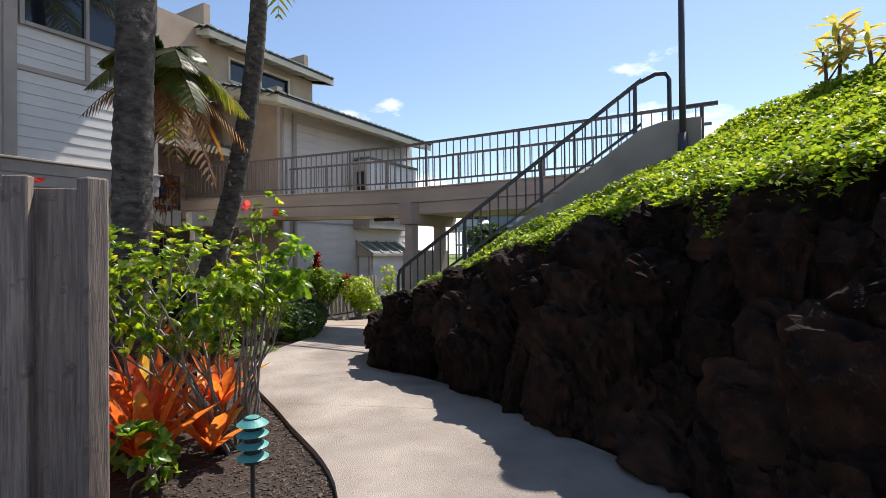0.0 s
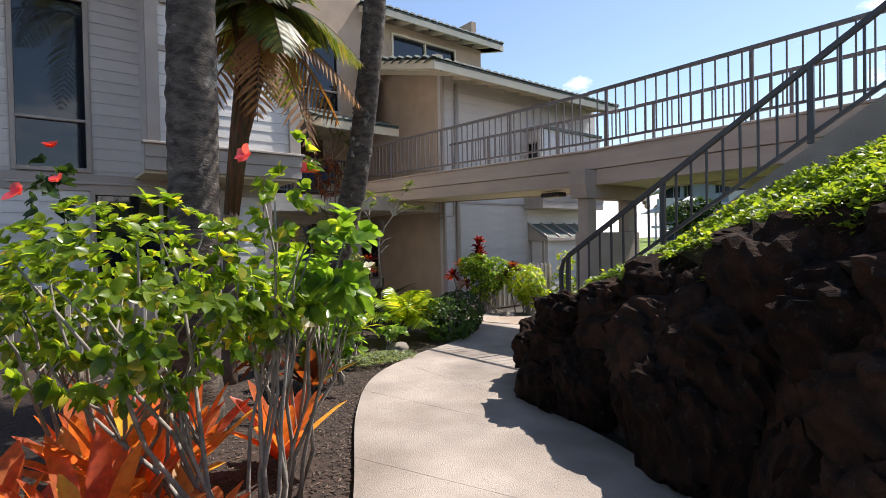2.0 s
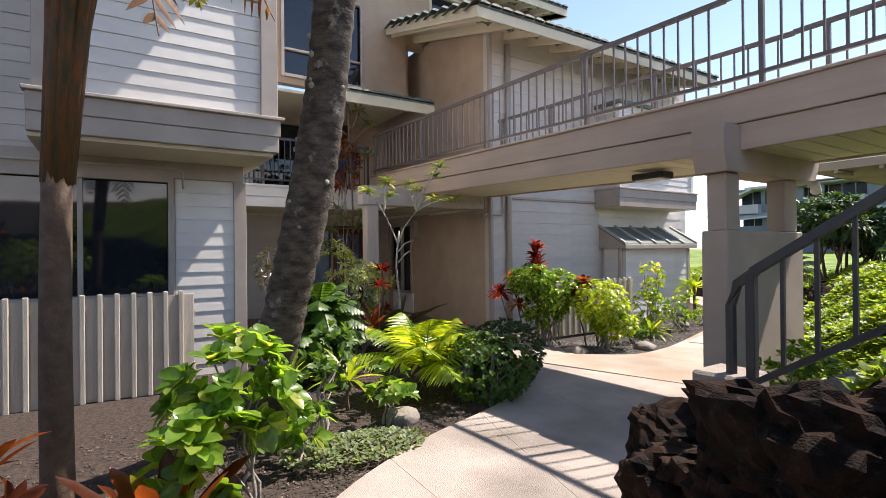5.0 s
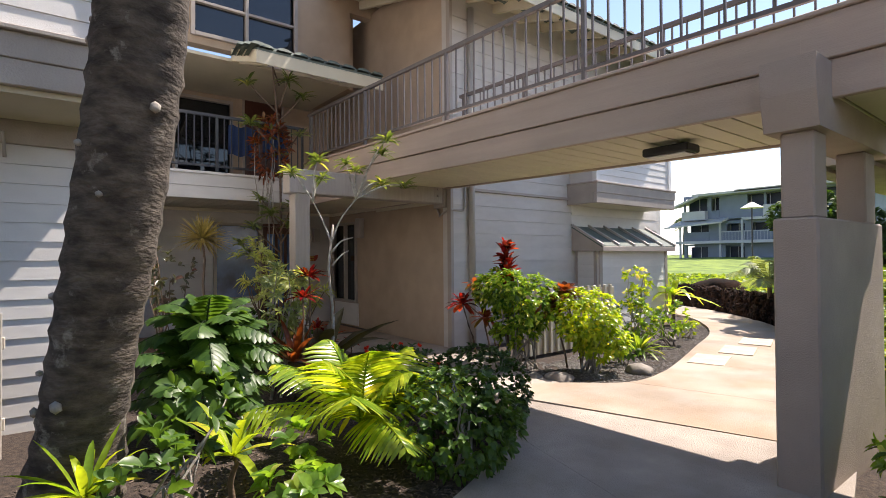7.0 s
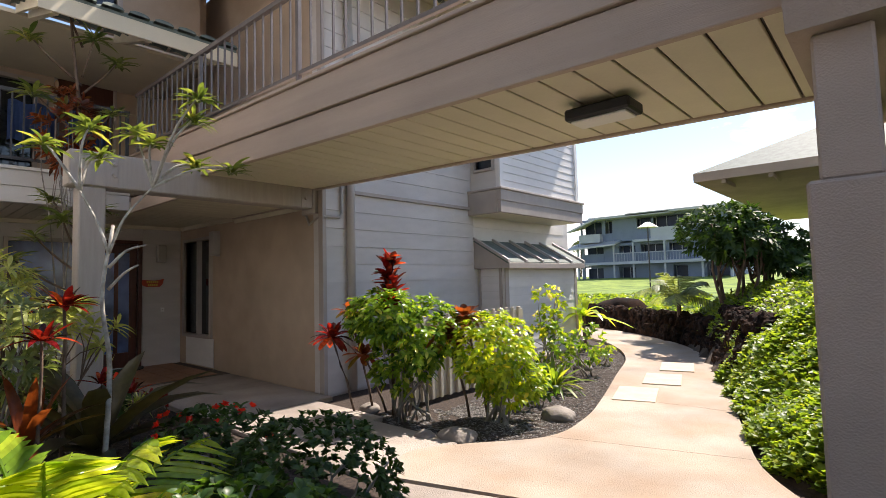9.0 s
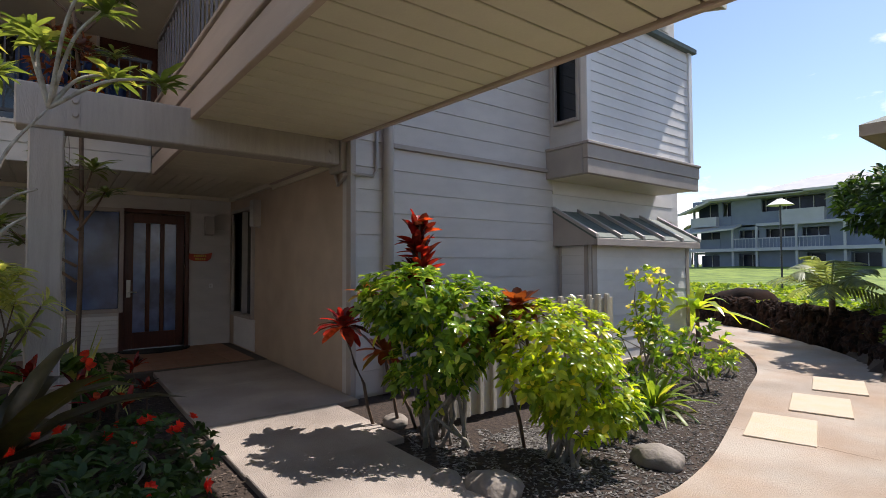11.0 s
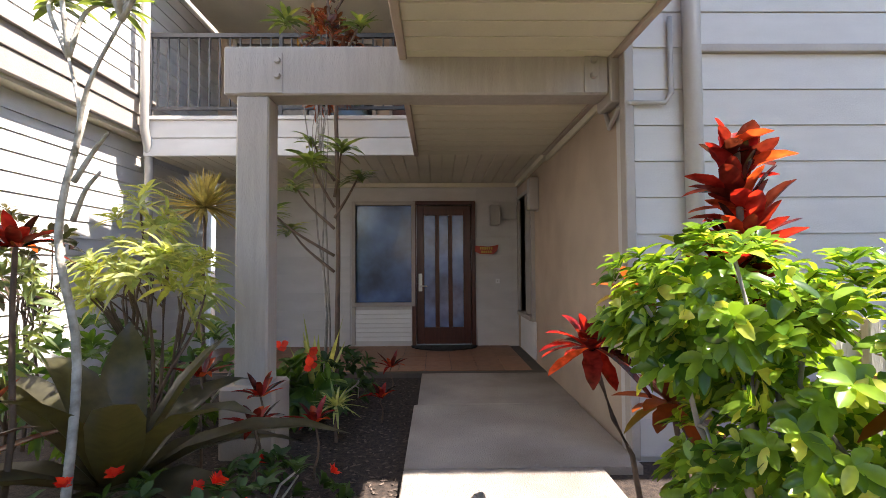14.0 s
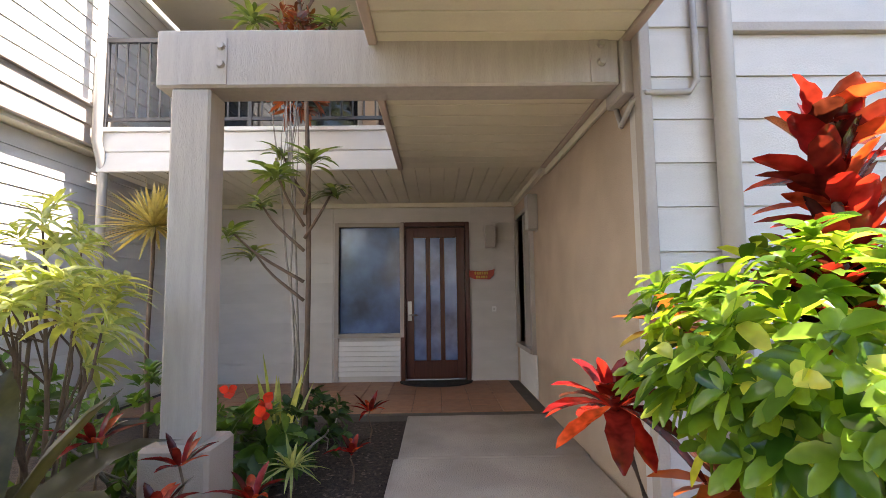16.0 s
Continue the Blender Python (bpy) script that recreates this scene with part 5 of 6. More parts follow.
M["fl_white"] = leaf_mat("white_petal", (0.75, 0.73, 0.66), (0.82, 0.80, 0.72), 0.35, 0.5)
M["fl_red"] = leaf_mat("red_petal", (0.55, 0.02, 0.015), (0.70, 0.06, 0.03), 0.4, 0.45)
M["fl_cream"] = leaf_mat("cream_petal", (0.60, 0.55, 0.25), (0.72, 0.68, 0.42), 0.4, 0.5)

OVAL = ((0.0, 0.08), (0.25, 0.78), (0.5, 1.0), (0.78, 0.72), (1.0, 0.04))
STRAP = ((0.0, 0.6), (0.3, 1.0), (0.55, 0.95), (0.8, 0.6), (1.0, 0.03))
ROUND = ((0.0, 0.1), (0.2, 0.72), (0.5, 1.0), (0.8, 0.86), (1.0, 0.18))
BLUNT = ((0.0, 0.7), (0.3, 1.0), (0.62, 1.0), (0.86, 0.75), (1.0, 0.1))
CROTON = ((0.0, 0.22), (0.16, 0.55), (0.3, 0.95), (0.45, 0.82), (0.6, 1.0), (0.75, 0.8), (0.88, 0.62), (1.0, 0.08))
SMALL = ((0.0, 0.12), (0.45, 1.0), (1.0, 0.1))
BLADE = ((0.0, 0.5), (0.35, 1.0), (0.7, 0.7), (1.0, 0.03))


class Leaves:
    """Collects leaves and makes one mesh of them; every leaf is folded along its rib and droops."""

    def __init__(self, prof=OVAL, fold=0.18):
        self.prof, self.fold, self.rows = prof, fold, []

    def add(self, p, d, up, length, width, droop):
        self.rows.append((*p, *d, *up, length, width, droop))

    def whorl(self, tip, axis, n, length, width, spread, rnd, droop=0.25):
        axis = Vector(axis).normalized()
        a = axis.orthogonal().normalized()
        b = axis.cross(a)
        o = rnd.uniform(0, math.tau)
        for k in range(n):
            w = o + k * 2.4 + rnd.uniform(-0.3, 0.3)
            out = a * math.cos(w) + b * math.sin(w)
            sp = spread * rnd.uniform(0.7, 1.2)
            d = (axis * math.cos(sp) + out * math.sin(sp)).normalized()
            s = rnd.uniform(0.7, 1.15)
            self.add(Vector(tip) - axis * length * 0.35 * k / max(1, n), d, (axis * math.sin(sp) - out * math.cos(sp)), length * s, width * s, droop * rnd.uniform(0.5, 1.5))

    def make(self, name, material, parent, label="", stuff=False):
        R = np.array(self.rows, float)
        p, d, up, Ln, W, dr = R[:, 0:3], R[:, 3:6], R[:, 6:9], R[:, 9:10], R[:, 10:11], R[:, 11:12]
        d = d / np.linalg.norm(d, axis=1, keepdims=True)
        side = np.cross(d, up)
        side /= np.maximum(1e-6, np.linalg.norm(side, axis=1, keepdims=True))
        nrm = np.cross(side, d)
        V = []
        for s, w in self.prof:
            c = p + d * Ln * s
            c[:, 2:3] -= dr * Ln * s * s
            e = side * W * (w * 0.5)
            lift = nrm * W * (w * self.fold)
            V += [c - e + lift, c, c + e + lift]
        V = np.stack(V, 1)
        n, k = V.shape[0], V.shape[1]
        F = []
        for j in range(len(self.prof) - 1):
            q = 3 * j
            F += [(q, q + 1, q + 4, q + 3), (q + 1, q + 2, q + 5, q + 4)]
        F = (np.array(F)[None] + (np.arange(n) * k)[:, None, None]).reshape(-1, 4)
        me = bpy.data.meshes.new(name)
        me.from_pydata(V.reshape(-1, 3).tolist(), [], F.tolist())
        me.materials.append(M[material])
        me.polygons.foreach_set("use_smooth", [True] * len(me.polygons))
        ob = new(name, me)
        ob.parent = parent
        if label or stuff:
            tagged(ob, label, kind="stuff" if stuff else "")
        return ob


def inside(b, rnd, shell=0.55):
    """A point in an ellipsoid, more often near its skin, and the way out."""
    while True:
        v = Vector((rnd.uniform(-1, 1), rnd.uniform(-1, 1), rnd.uniform(-1, 1)))
        if 0.05 < v.length < 1:
            break
    r = v.length ** shell
    v = v.normalized()
    return Vector((b[0] + v.x * r * b[3], b[1] + v.y * r * b[4], b[2] + v.z * r * b[5])), Vector((v.x / b[3], v.y / b[4], v.z / b[5])).normalized()


def stem_line(a, b, rnd, wob=0.05, n=5):
    a, b = Vector(a), Vector(b)
    out = []
    for i in range(n + 1):
        t = i / n
        q = a.lerp(b, t)
        q.z = a.z + (b.z - a.z) * (t ** 0.85)
        if 0 < i < n:
            q += Vector((rnd.uniform(-wob, wob), rnd.uniform(-wob, wob), 0))
        out.append(q)
    return out


def shrub(name, label, blobs, tips, per, length, width, material, bases, stems, seed, up=0.5, spread=0.9, bark="bark_pale", r=0.012, category="shrub", droop=0.25, prof=OVAL, flower=None, group="", shell=0.55):
    """A shrub: stems from its bases into its crown, twigs, whorls of leaves, and flowers."""
    rnd = random.Random(seed)
    base = bases[0]
    t = thing(name, label, category, (0, 0, 0), group)
    lv = Leaves(prof)
    pts = []
    wsum = sum(b[3] * b[4] * b[5] for b in blobs)
    for b in blobs:
        for _ in range(max(3, round(tips * b[3] * b[4] * b[5] / wsum))):
            p, o = inside(b, rnd, shell)
            ax = (o + Vector((0, 0, up)) + Vector((rnd.uniform(-0.4, 0.4), rnd.uniform(-0.4, 0.4), rnd.uniform(-0.3, 0.4)))).normalized()
            lv.whorl(p, ax, per, length, width, spread, rnd, droop)
            pts.append((p, ax))
    for i in range(stems):
        bs = bases[i % len(bases)]
        p, ax = pts[rnd.randrange(len(pts))]
        a = Vector((bs[0] + rnd.uniform(-0.08, 0.08), bs[1] + rnd.uniform(-0.08, 0.08), G(bs[0], bs[1]) - 0.06))
        line = stem_line(a, p - ax * length * 0.3, rnd, 0.05)
        bm = bmesh.new()
        tube(bm, line, r, r * 0.35, 6)
        st = part("stem", bm, bark, t, smooth=True)
        bm = bmesh.new()
        near_ = sorted(pts, key=lambda q: (q[0] - line[3]).length)[:3]
        for q, qa in near_:
            tube(bm, [line[3], line[3].lerp(q, 0.55) + Vector((0, 0, 0.03)), q - qa * length * 0.3], r * 0.45, r * 0.25, 5)
        part("twig", bm, bark, st, smooth=True)
    lv.make("foliage", material, t, stuff=True)
    if flower:
        fm, n, fl, fw, k = flower
        for _ in range(n):
            b = rnd.choice(blobs)
            v = Vector((rnd.uniform(-1, 1), rnd.uniform(-1, 1), rnd.uniform(0.1, 1))).normalized()
            p = Vector((b[0] + v.x * b[3], b[1] + v.y * b[4], b[2] + v.z * b[5])) + v * 0.02
            bloom(t, p, v, fm, k, fl, fw, rnd)
    return t


def bloom(t, p, axis, fm, k, fl, fw, rnd, spread=1.0):
    f = Leaves(OVAL, 0.1)
    f.whorl(p, axis, k, fl, fw, spread, rnd, 0.1)
    return f.make("flower", fm, t)


def rosette(name, label, at, n, length, width, material, seed, category="plant", lo=0.25, hi=1.25, droop=0.35, prof=STRAP, trunk=None, bark="bark_brown", group="", fold=0.2):
    """Strap leaves from one crown, on a stalk where it has one."""
    rnd = random.Random(seed)
    t = thing(name, label, category, (0, 0, 0), group)
    lv = Leaves(prof, fold)
    for k in range(n):
        a = k * 2.4 + rnd.uniform(-0.3, 0.3)
        el = lo + (hi - lo) * k / n + rnd.uniform(-0.1, 0.1)
        out = Vector((math.cos(a), math.sin(a), 0))
        d = out * math.cos(el) + Vector((0, 0, math.sin(el)))
        upv = -out * math.sin(el) + Vector((0, 0, math.cos(el)))
        s = rnd.uniform(0.75, 1.1)
        lv.add(Vector(at) + out * 0.02, d, upv, length * s, width * rnd.uniform(0.85, 1.1), droop * rnd.uniform(0.4, 1.4))
    lv.make("foliage", material, t)
    if trunk:
        bm = bmesh.new()
        tube(bm, stem_line((at[0] + trunk[0], at[1] + trunk[1], G(at[0], at[1]) - 0.06), at, rnd, 0.02), trunk[2], trunk[2] * 0.7, 7)
        part("stalk", bm, bark, t, smooth=True)
    return t


def fronds(lv, crown, n, length, leaflet, width, rnd, lo, hi, droop, bmr, pairs=22, az=None, curl=0.5):
    """Pinnate fronds: a bending rib with leaflets down both sides."""
    for k in range(n):
        a = (az[k] if az else k * 2.4 + rnd.uniform(-0.25, 0.25))
        el = lo + (hi - lo) * k / max(1, n - 1)
        out = Vector((math.cos(a), math.sin(a), 0))
        side = Vector((-math.sin(a), math.cos(a), 0))
        L = length * rnd.uniform(0.85, 1.1)
        pts = []
        for i in range(pairs + 1):
            s = i / pairs
            pts.append(Vector(crown) + out * (L * s * math.cos(el)) + Vector((0, 0, L * s * math.sin(el) - droop * L * s * s)))
        tube(bmr, pts[::2], 0.012 * length ** 0.5, 0.003, 5)
        for i in range(2, pairs + 1):
            s = i / pairs
            tan = (pts[i] - pts[i - 1]).normalized()
            upv = side.cross(tan)
            ll = leaflet * (math.sin(math.pi * min(1, s * 0.9 + 0.12)) ** 0.6)
            for sg in (-1, 1):
                d = (side * sg * 0.85 + tan * 0.62 + upv * curl * 0.5 + Vector((0, 0, rnd.uniform(-0.12, 0.05)))).normalized()
                lv.add(pts[i], d, upv, ll * rnd.uniform(0.85, 1.1), width, 0.25)


# near bed
H1 = [(-3.5, 2.15, 1.26, 0.68, 0.55, 0.46), (-3.2, 2.5, 1.38, 0.24, 0.22, 0.34), (-4.05, 2.0, 1.3, 0.5, 0.45, 0.42), (-4.6, 1.9, 1.2, 0.4, 0.4, 0.42)]
hb = shrub("hibiscus_bush", "leggy green hibiscus bush with pink blooms over mulch", H1, 470, 7, 0.066, 0.042, "lf_hib", [(-3.7, 2.1), (-3.35, 2.5), (-4.1, 2.0), (-4.5, 1.95), (-3.3, 2.5)], 22, 11, 0.7, 0.95, r=0.014)
shrub("hibiscus_bush", "slender hibiscus shoots with small green leaves", [(-3.17, 2.7, 1.66, 0.13, 0.15, 0.36), (-3.2, 2.6, 1.3, 0.15, 0.15, 0.25)], 46, 6, 0.064, 0.042, "lf_hib", [(-3.3, 2.6)], 8, 111, 0.7, 0.95, r=0.011)
rnd = random.Random(3)
for p, ax in (((-3.14, 2.5, 1.86), (0.5, -0.6, 0.5)), ((-3.14, 2.78, 1.82), (0.6, -0.3, 0.5)), ((-3.75, 1.75, 1.72), (0.5, -0.6, 0.5)), ((-4.35, 1.9, 1.85), (0.5, -0.4, 0.7))):
    bloom(hb, p, ax, "fl_pink", 6, 0.052, 0.045, rnd, 1.05)
lean_ = shrub("hibiscus_shoot", "tall thin hibiscus shoot with one red bloom", [(-4.9, 1.9, 1.75, 0.12, 0.12, 0.32)], 26, 6, 0.07, 0.045, "lf_dark", [(-4.9, 1.95)], 2, 12, r=0.01)
bloom(lean_, (-4.9, 1.9, 2.12), (0.4, -0.3, 0.8), "fl_red", 6, 0.06, 0.05, rnd, 1.0)
bs = shrub("broadleaf_shrub", "glossy broad-leaved shrub with white flowers beside the path", [(-3.12, 2.92, 1.42, 0.16, 0.16, 0.22), (-3.5, 3.0, 1.28, 0.3, 0.22, 0.2), (-3.95, 2.95, 1.14, 0.22, 0.2, 0.22)], 66, 9, 0.1, 0.056, "lf_broad", [(-3.75, 2.9), (-4.2, 3.05)], 9, 13, 0.8, 1.0, r=0.014, prof=ROUND)
for p in ((-3.38, 3.2, 1.35), (-3.9, 3.2, 1.35), (-3.3, 2.8, 1.1)):
    bloom(bs, p, (0.5, -0.3, 0.7), "fl_white", 6, 0.06, 0.035, rnd, 1.2)
for i, (x, y, h, n) in enumerate(((-3.5, 1.95, 0.8, 20), (-3.95, 2.2, 0.85, 22), (-3.75, 1.6, 0.7, 16), (-4.3, 2.45, 0.75, 18), (-4.2, 3.02, 0.66, 16), (-4.55, 2.0, 0.7, 16), (-3.3, 2.3, 0.55, 12))):
    rosette("bromeliad", "orange-red bromeliad with upright strap leaves in mulch", (x, y, G(x, y) + 0.02), n, h * 0.92, 0.115, "lf_brom", 20 + i, "bromeliad", 0.7, 1.4, 0.14, BLUNT, group="bromeliads beside the path")
shrub("low_shrub", "small bright green leafy shrub on mulch", [(-3.15, 1.75, 0.32, 0.2, 0.2, 0.16)], 26, 7, 0.09, 0.05, "lf_broad", [(-3.15, 1.75)], 3, 31)
pl = thing("path_lamp", "verdigris green tiered garden lamp on a stake", "garden lamp")
LX, LY = -2.04, 1.65
bm = bmesh.new()
tube(bm, [(LX, LY, 0.02), (LX, LY, 0.5)], 0.011, 0.011, 8)
part("stake", bm, "black", pl)
bm = bmesh.new()
tube(bm, [(LX, LY, 0.5), (LX, LY, 0.72)], 0.04, 0.04, 12)
part("glass", bm, "black", pl)
for i in range(4):
    bm = bmesh.new()
    z = 0.54 + i * 0.055
    bmesh.ops.create_cone(bm, cap_ends=True, segments=24, radius1=0.075, radius2=0.045 if i < 3 else 0.03, depth=0.022 if i < 3 else 0.035, matrix=pose(LX, LY, z))
    part("tier", bm, "copper", pl, smooth=False)


# palms
def palm_trunk(name, label, pts, r0, r1, seed, bark="bark_palm", rings=0.09):
    rnd = random.Random(seed)
    t = thing(name, label, "palm tree")
    line = spline(pts, 24)
    bm = bmesh.new()
    rr = []
    acc_ = 0
    n = len(line)
    seg = 18
    prev = None
    for i, p in enumerate(line):
        f = i / (n - 1)
        r = r0 + (r1 - r0) * (f ** 0.6) + (0.05 * (1 - f * 8) if f < 0.125 else 0)
        r *= 1 + (0.03, -0.012, -0.03)[i % 3] + rnd.uniform(-0.02, 0.02)
        ring = []
        for k in range(seg):
            a = k * math.tau / seg
            q = 1 + 0.06 * noise.noise(Vector((math.cos(a) * 1.5, math.sin(a) * 1.5, p.z * 2 + seed))) + 0.03 * noise.noise(Vector((math.cos(a) * 5, math.sin(a) * 5, p.z * 9 + seed)))
            ring.append(bm.verts.new((p.x + math.cos(a) * r * q, p.y + math.sin(a) * r * q, p.z)))
        if prev:
            for k in range(seg):
                bm.faces.new((prev[k], prev[(k + 1) % seg], ring[(k + 1) % seg], ring[k]))
        prev = ring
    part("trunk", bm, bark, t, smooth=True)
    return t, line


t1, _ = palm_trunk("coconut_palm", "grey ringed palm trunk standing in the mulch bed", [(-5.2, 2.72, -0.1), (-5.15, 2.74, 1.2), (-5.1, 2.75, 2.6), (-5.05, 2.76, 4.2), (-5.0, 2.78, 6.6)], 0.19, 0.165, 1)
t2, lean_line = palm_trunk("coconut_palm", "dark leaning palm trunk with pale lichen spots", [(-7.5, 4.7, -0.1), (-7.12, 4.77, 0.8), (-6.66, 4.88, 1.9), (-6.36, 4.92, 2.8), (-6.02, 4.9, 4.0), (-5.8, 4.86, 5.2), (-5.6, 4.8, 7.0)], 0.2, 0.11, 2)
for t_, cz in ((t1, (-5.0, 2.78, 6.6)), (t2, (-5.6, 4.8, 7.0))):
    lv, bm = Leaves(BLADE, 0.12), bmesh.new()
    fronds(lv, cz, 13, 2.6, 0.62, 0.045, random.Random(8), 0.2, 1.2, 0.75, bm, 26)
    part("rib", bm, "bark_brown", t_)
    lv.make("crown", "lf_palm", t_, "green feather fronds")
rnd = random.Random(9)
for i in range(26):
    z = rnd.uniform(0.4, 3.4)
    a = rnd.uniform(-2.4, 0.6)
    c = min(lean_line, key=lambda q: abs(q.z - z))
    cx, cy, z = c.x, c.y, c.z
    r = 0.2 - 0.09 * ((z + 0.1) / 7.1) ** 0.6
    bm = bmesh.new()
    s = rnd.uniform(0.012, 0.03)
    bmesh.ops.create_icosphere(bm, subdivisions=1, radius=1, matrix=Matrix.Translation((cx + math.cos(a) * r, cy + math.sin(a) * r, z)) @ Matrix.Rotation(a, 4, "Z") @ Matrix.Diagonal((0.016, s, s, 1)))
    part("lichen_spot", bm, "bark_pale", t2, "pale lichen spot", smooth=True)
t3 = thing("small_palm", "small palm with orange-brown leaf sheaths and drooping fronds", "palm tree")
CR = Vector((-6.05, 3.62, 3.75))
bm = bmesh.new()
tube(bm, spline([(-6.7, 3.4, -0.1), (-6.6, 3.4, 0.9), (-6.5, 3.42, 1.9)], 5), 0.085, 0.07, 12)
part("trunk", bm, "bark_brown", t3, smooth=True)
for i in range(8):
    a = i * 0.8
    ca, sa = math.cos(a), math.sin(a)
    bm = bmesh.new()
    tube(bm, [(-6.52 + 0.03 * ca, 3.42 + 0.03 * sa, 1.8), (-6.38 + 0.06 * ca, 3.48 + 0.06 * sa, 2.6), (-6.16 + 0.12 * ca, 3.56 + 0.13 * sa, 3.35), (-6.05 + 0.3 * ca, 3.62 + 0.3 * sa, 3.9)], 0.052, 0.018, 7)
    part("sheath", bm, "sheath", t3, smooth=True)
lv, bm = Leaves(BLADE, 0.12), bmesh.new()
fronds(lv, CR + Vector((0.0, 0.0, 0.12)), 13, 0.98, 0.36, 0.042, random.Random(4), -0.1, 1.3, 0.8, bm, 36)
part("rib", bm, "sheath", t3)
lv.make("crown", "lf_palm", t3, "yellow-green drooping fronds")
lv, bm = Leaves(BLADE, 0.12), bmesh.new()
fronds(lv, CR - Vector((0, 0, 0.1)), 6, 0.95, 0.34, 0.034, random.Random(5), -0.7, 0.1, 0.8, bm, 22, az=[0.3, -1.2, -0.4, 1.6, 0.9, -2.0])
part("rib", bm, "sheath", t3)
lv.make("dead_frond", "lf_dry", t3, "dry brown hanging fronds")

# bed between the path and the court
shrub("garden_shrub", "upright green shrub in the mulch bed", [(-6.85, 4.95, 0.42, 0.2, 0.2, 0.22), (-7.25, 5.2, 0.6, 0.22, 0.22, 0.26)], 40, 6, 0.1, 0.045, "lf_mound", [(-6.95, 4.98)], 5, 33)
rosette("spider_plant", "lime-green spiky rosette plant on mulch", (-7.5, 5.48, 0.22), 16, 0.5, 0.05, "lf_lime", 34, lo=0.3, hi=1.3, trunk=(0, 0, 0.02))
rosette("spider_plant", "lime-green spiky rosette plant on mulch", (-6.9, 4.75, 0.42), 18, 0.36, 0.035, "lf_lime", 35, lo=0.3, hi=1.3, trunk=(0, 0, 0.02))
shrub("low_shrub", "small bright green rosette shrub on mulch", [(-6.86, 5.6, 0.24, 0.16, 0.16, 0.12), (-7.2, 5.75, 0.3, 0.14, 0.14, 0.12)], 16, 8, 0.11, 0.06, "lf_broad", [(-6.9, 5.62)], 4, 36, 1.0, 1.0)
shrub("low_shrub", "small bright green rosette shrub on mulch", [(-6.45, 4.7, 0.26, 0.18, 0.18, 0.15)], 14, 8, 0.11, 0.06, "lf_broad", [(-6.45, 4.7)], 3, 37, 1.0, 1.0)
shrub("low_shrub", "small bright green rosette shrub on mulch", [(-5.95, 4.2, 0.72, 0.36, 0.32, 0.28), (-5.7, 4.0, 0.5, 0.26, 0.22, 0.24)], 64, 9, 0.13, 0.072, "lf_broad", [(-5.9, 4.25)], 6, 38, 1.0, 1.0, prof=ROUND)
rosette("bromeliad", "green and rust bromeliad with broad strap leaves", (-5.62, 3.86, 0.08), 20, 0.6, 0.1, "lf_rust", 138, "bromeliad", 0.5, 1.35, 0.15, BLUNT)
shrub("croton_shrub", "thin croton with rust and orange leaves", [(-5.3, 3.3, 0.62, 0.16, 0.16, 0.16)], 9, 7, 0.2, 0.05, "lf_rust", [(-5.3, 3.35)], 4, 39, 0.8, 0.9)
gcov = thing("creeping_plant", "low mat of silver-green creeping leaves on mulch", "ground cover")
lv, rnd = Leaves(), random.Random(41)
for _ in range(900):
    a, r = rnd.uniform(0, math.tau), rnd.random() ** 0.5
    x, y = -6.45 + math.cos(a) * 0.3 * r, 5.12 + math.sin(a) * 0.55 * r
    d = Vector((rnd.uniform(-1, 1), rnd.uniform(-1, 1), rnd.uniform(0.1, 0.9))).normalized()
    lv.add((x, y, G(x, y) + 0.02 + 0.1 * (1 - r) * rnd.random()), d, (0, 0, 1), 0.045, 0.026, 0.2)
lv.make("foliage", "lf_silver", gcov, stuff=True)
ar = thing("areca_palm", "young yellow-green palm with arching fronds", "palm")
lv, bm = Leaves(BLADE, 0.12), bmesh.new()
fronds(lv, (-7.6, 6.36, 0.2), 14, 0.95, 0.32, 0.034, random.Random(14), 0.5, 1.35, 0.4, bm, 20)
part("rib", bm, "lf_lime", ar)
lv.make("fronds", "lf_lime", ar, "yellow-green feather fronds")
shrub("dwarf_shrub", "dense mounded shrub with small glossy leaves", [(-7.05, 6.75, 0.28, 0.46, 0.44, 0.34)], 420, 6, 0.055, 0.032, "lf_mound", [(-7.05, 6.75)], 8, 42, 0.6, 0.9, shell=0.3)
shrub("dwarf_shrub", "dense dark mounded shrub with fine leaves", [(-7.5, 7.35, 0.28, 0.45, 0.42, 0.36)], 800, 6, 0.042, 0.022, "lf_dark", [(-7.55, 7.35)], 8, 43, 0.6, 0.9, shell=0.3)
cy = thing("cycad", "large dark green cycad with glossy arching fronds", "cycad")
for k, (x, y, z, n, L) in enumerate(((-8.75, 5.6, 0.2, 22, 0.8), (-8.6, 5.5, 0.5, 20, 0.7), (-8.85, 5.75, 0.62, 18, 0.68), (-8.65, 5.6, 0.8, 16, 0.6), (-9.2, 5.85, 0.4, 18, 0.8))):
    lv, bm = Leaves(OVAL, 0.1), bmesh.new()
    fronds(lv, (x, y, z), n, L, 0.17, 0.06, random.Random(15 + k), 0.15, 1.4, 0.5, bm, 13)
    part("rib", bm, "lf_dark", cy)
    lv.make("fronds", "lf_mound", cy, "glossy dark fronds")
bm = bmesh.new()
tube(bm, [(-8.75, 5.6, -0.05), (-8.7, 5.58, 0.45), (-8.65, 5.6, 0.85)], 0.06, 0.04, 8)
part("trunk", bm, "bark_brown", cy)
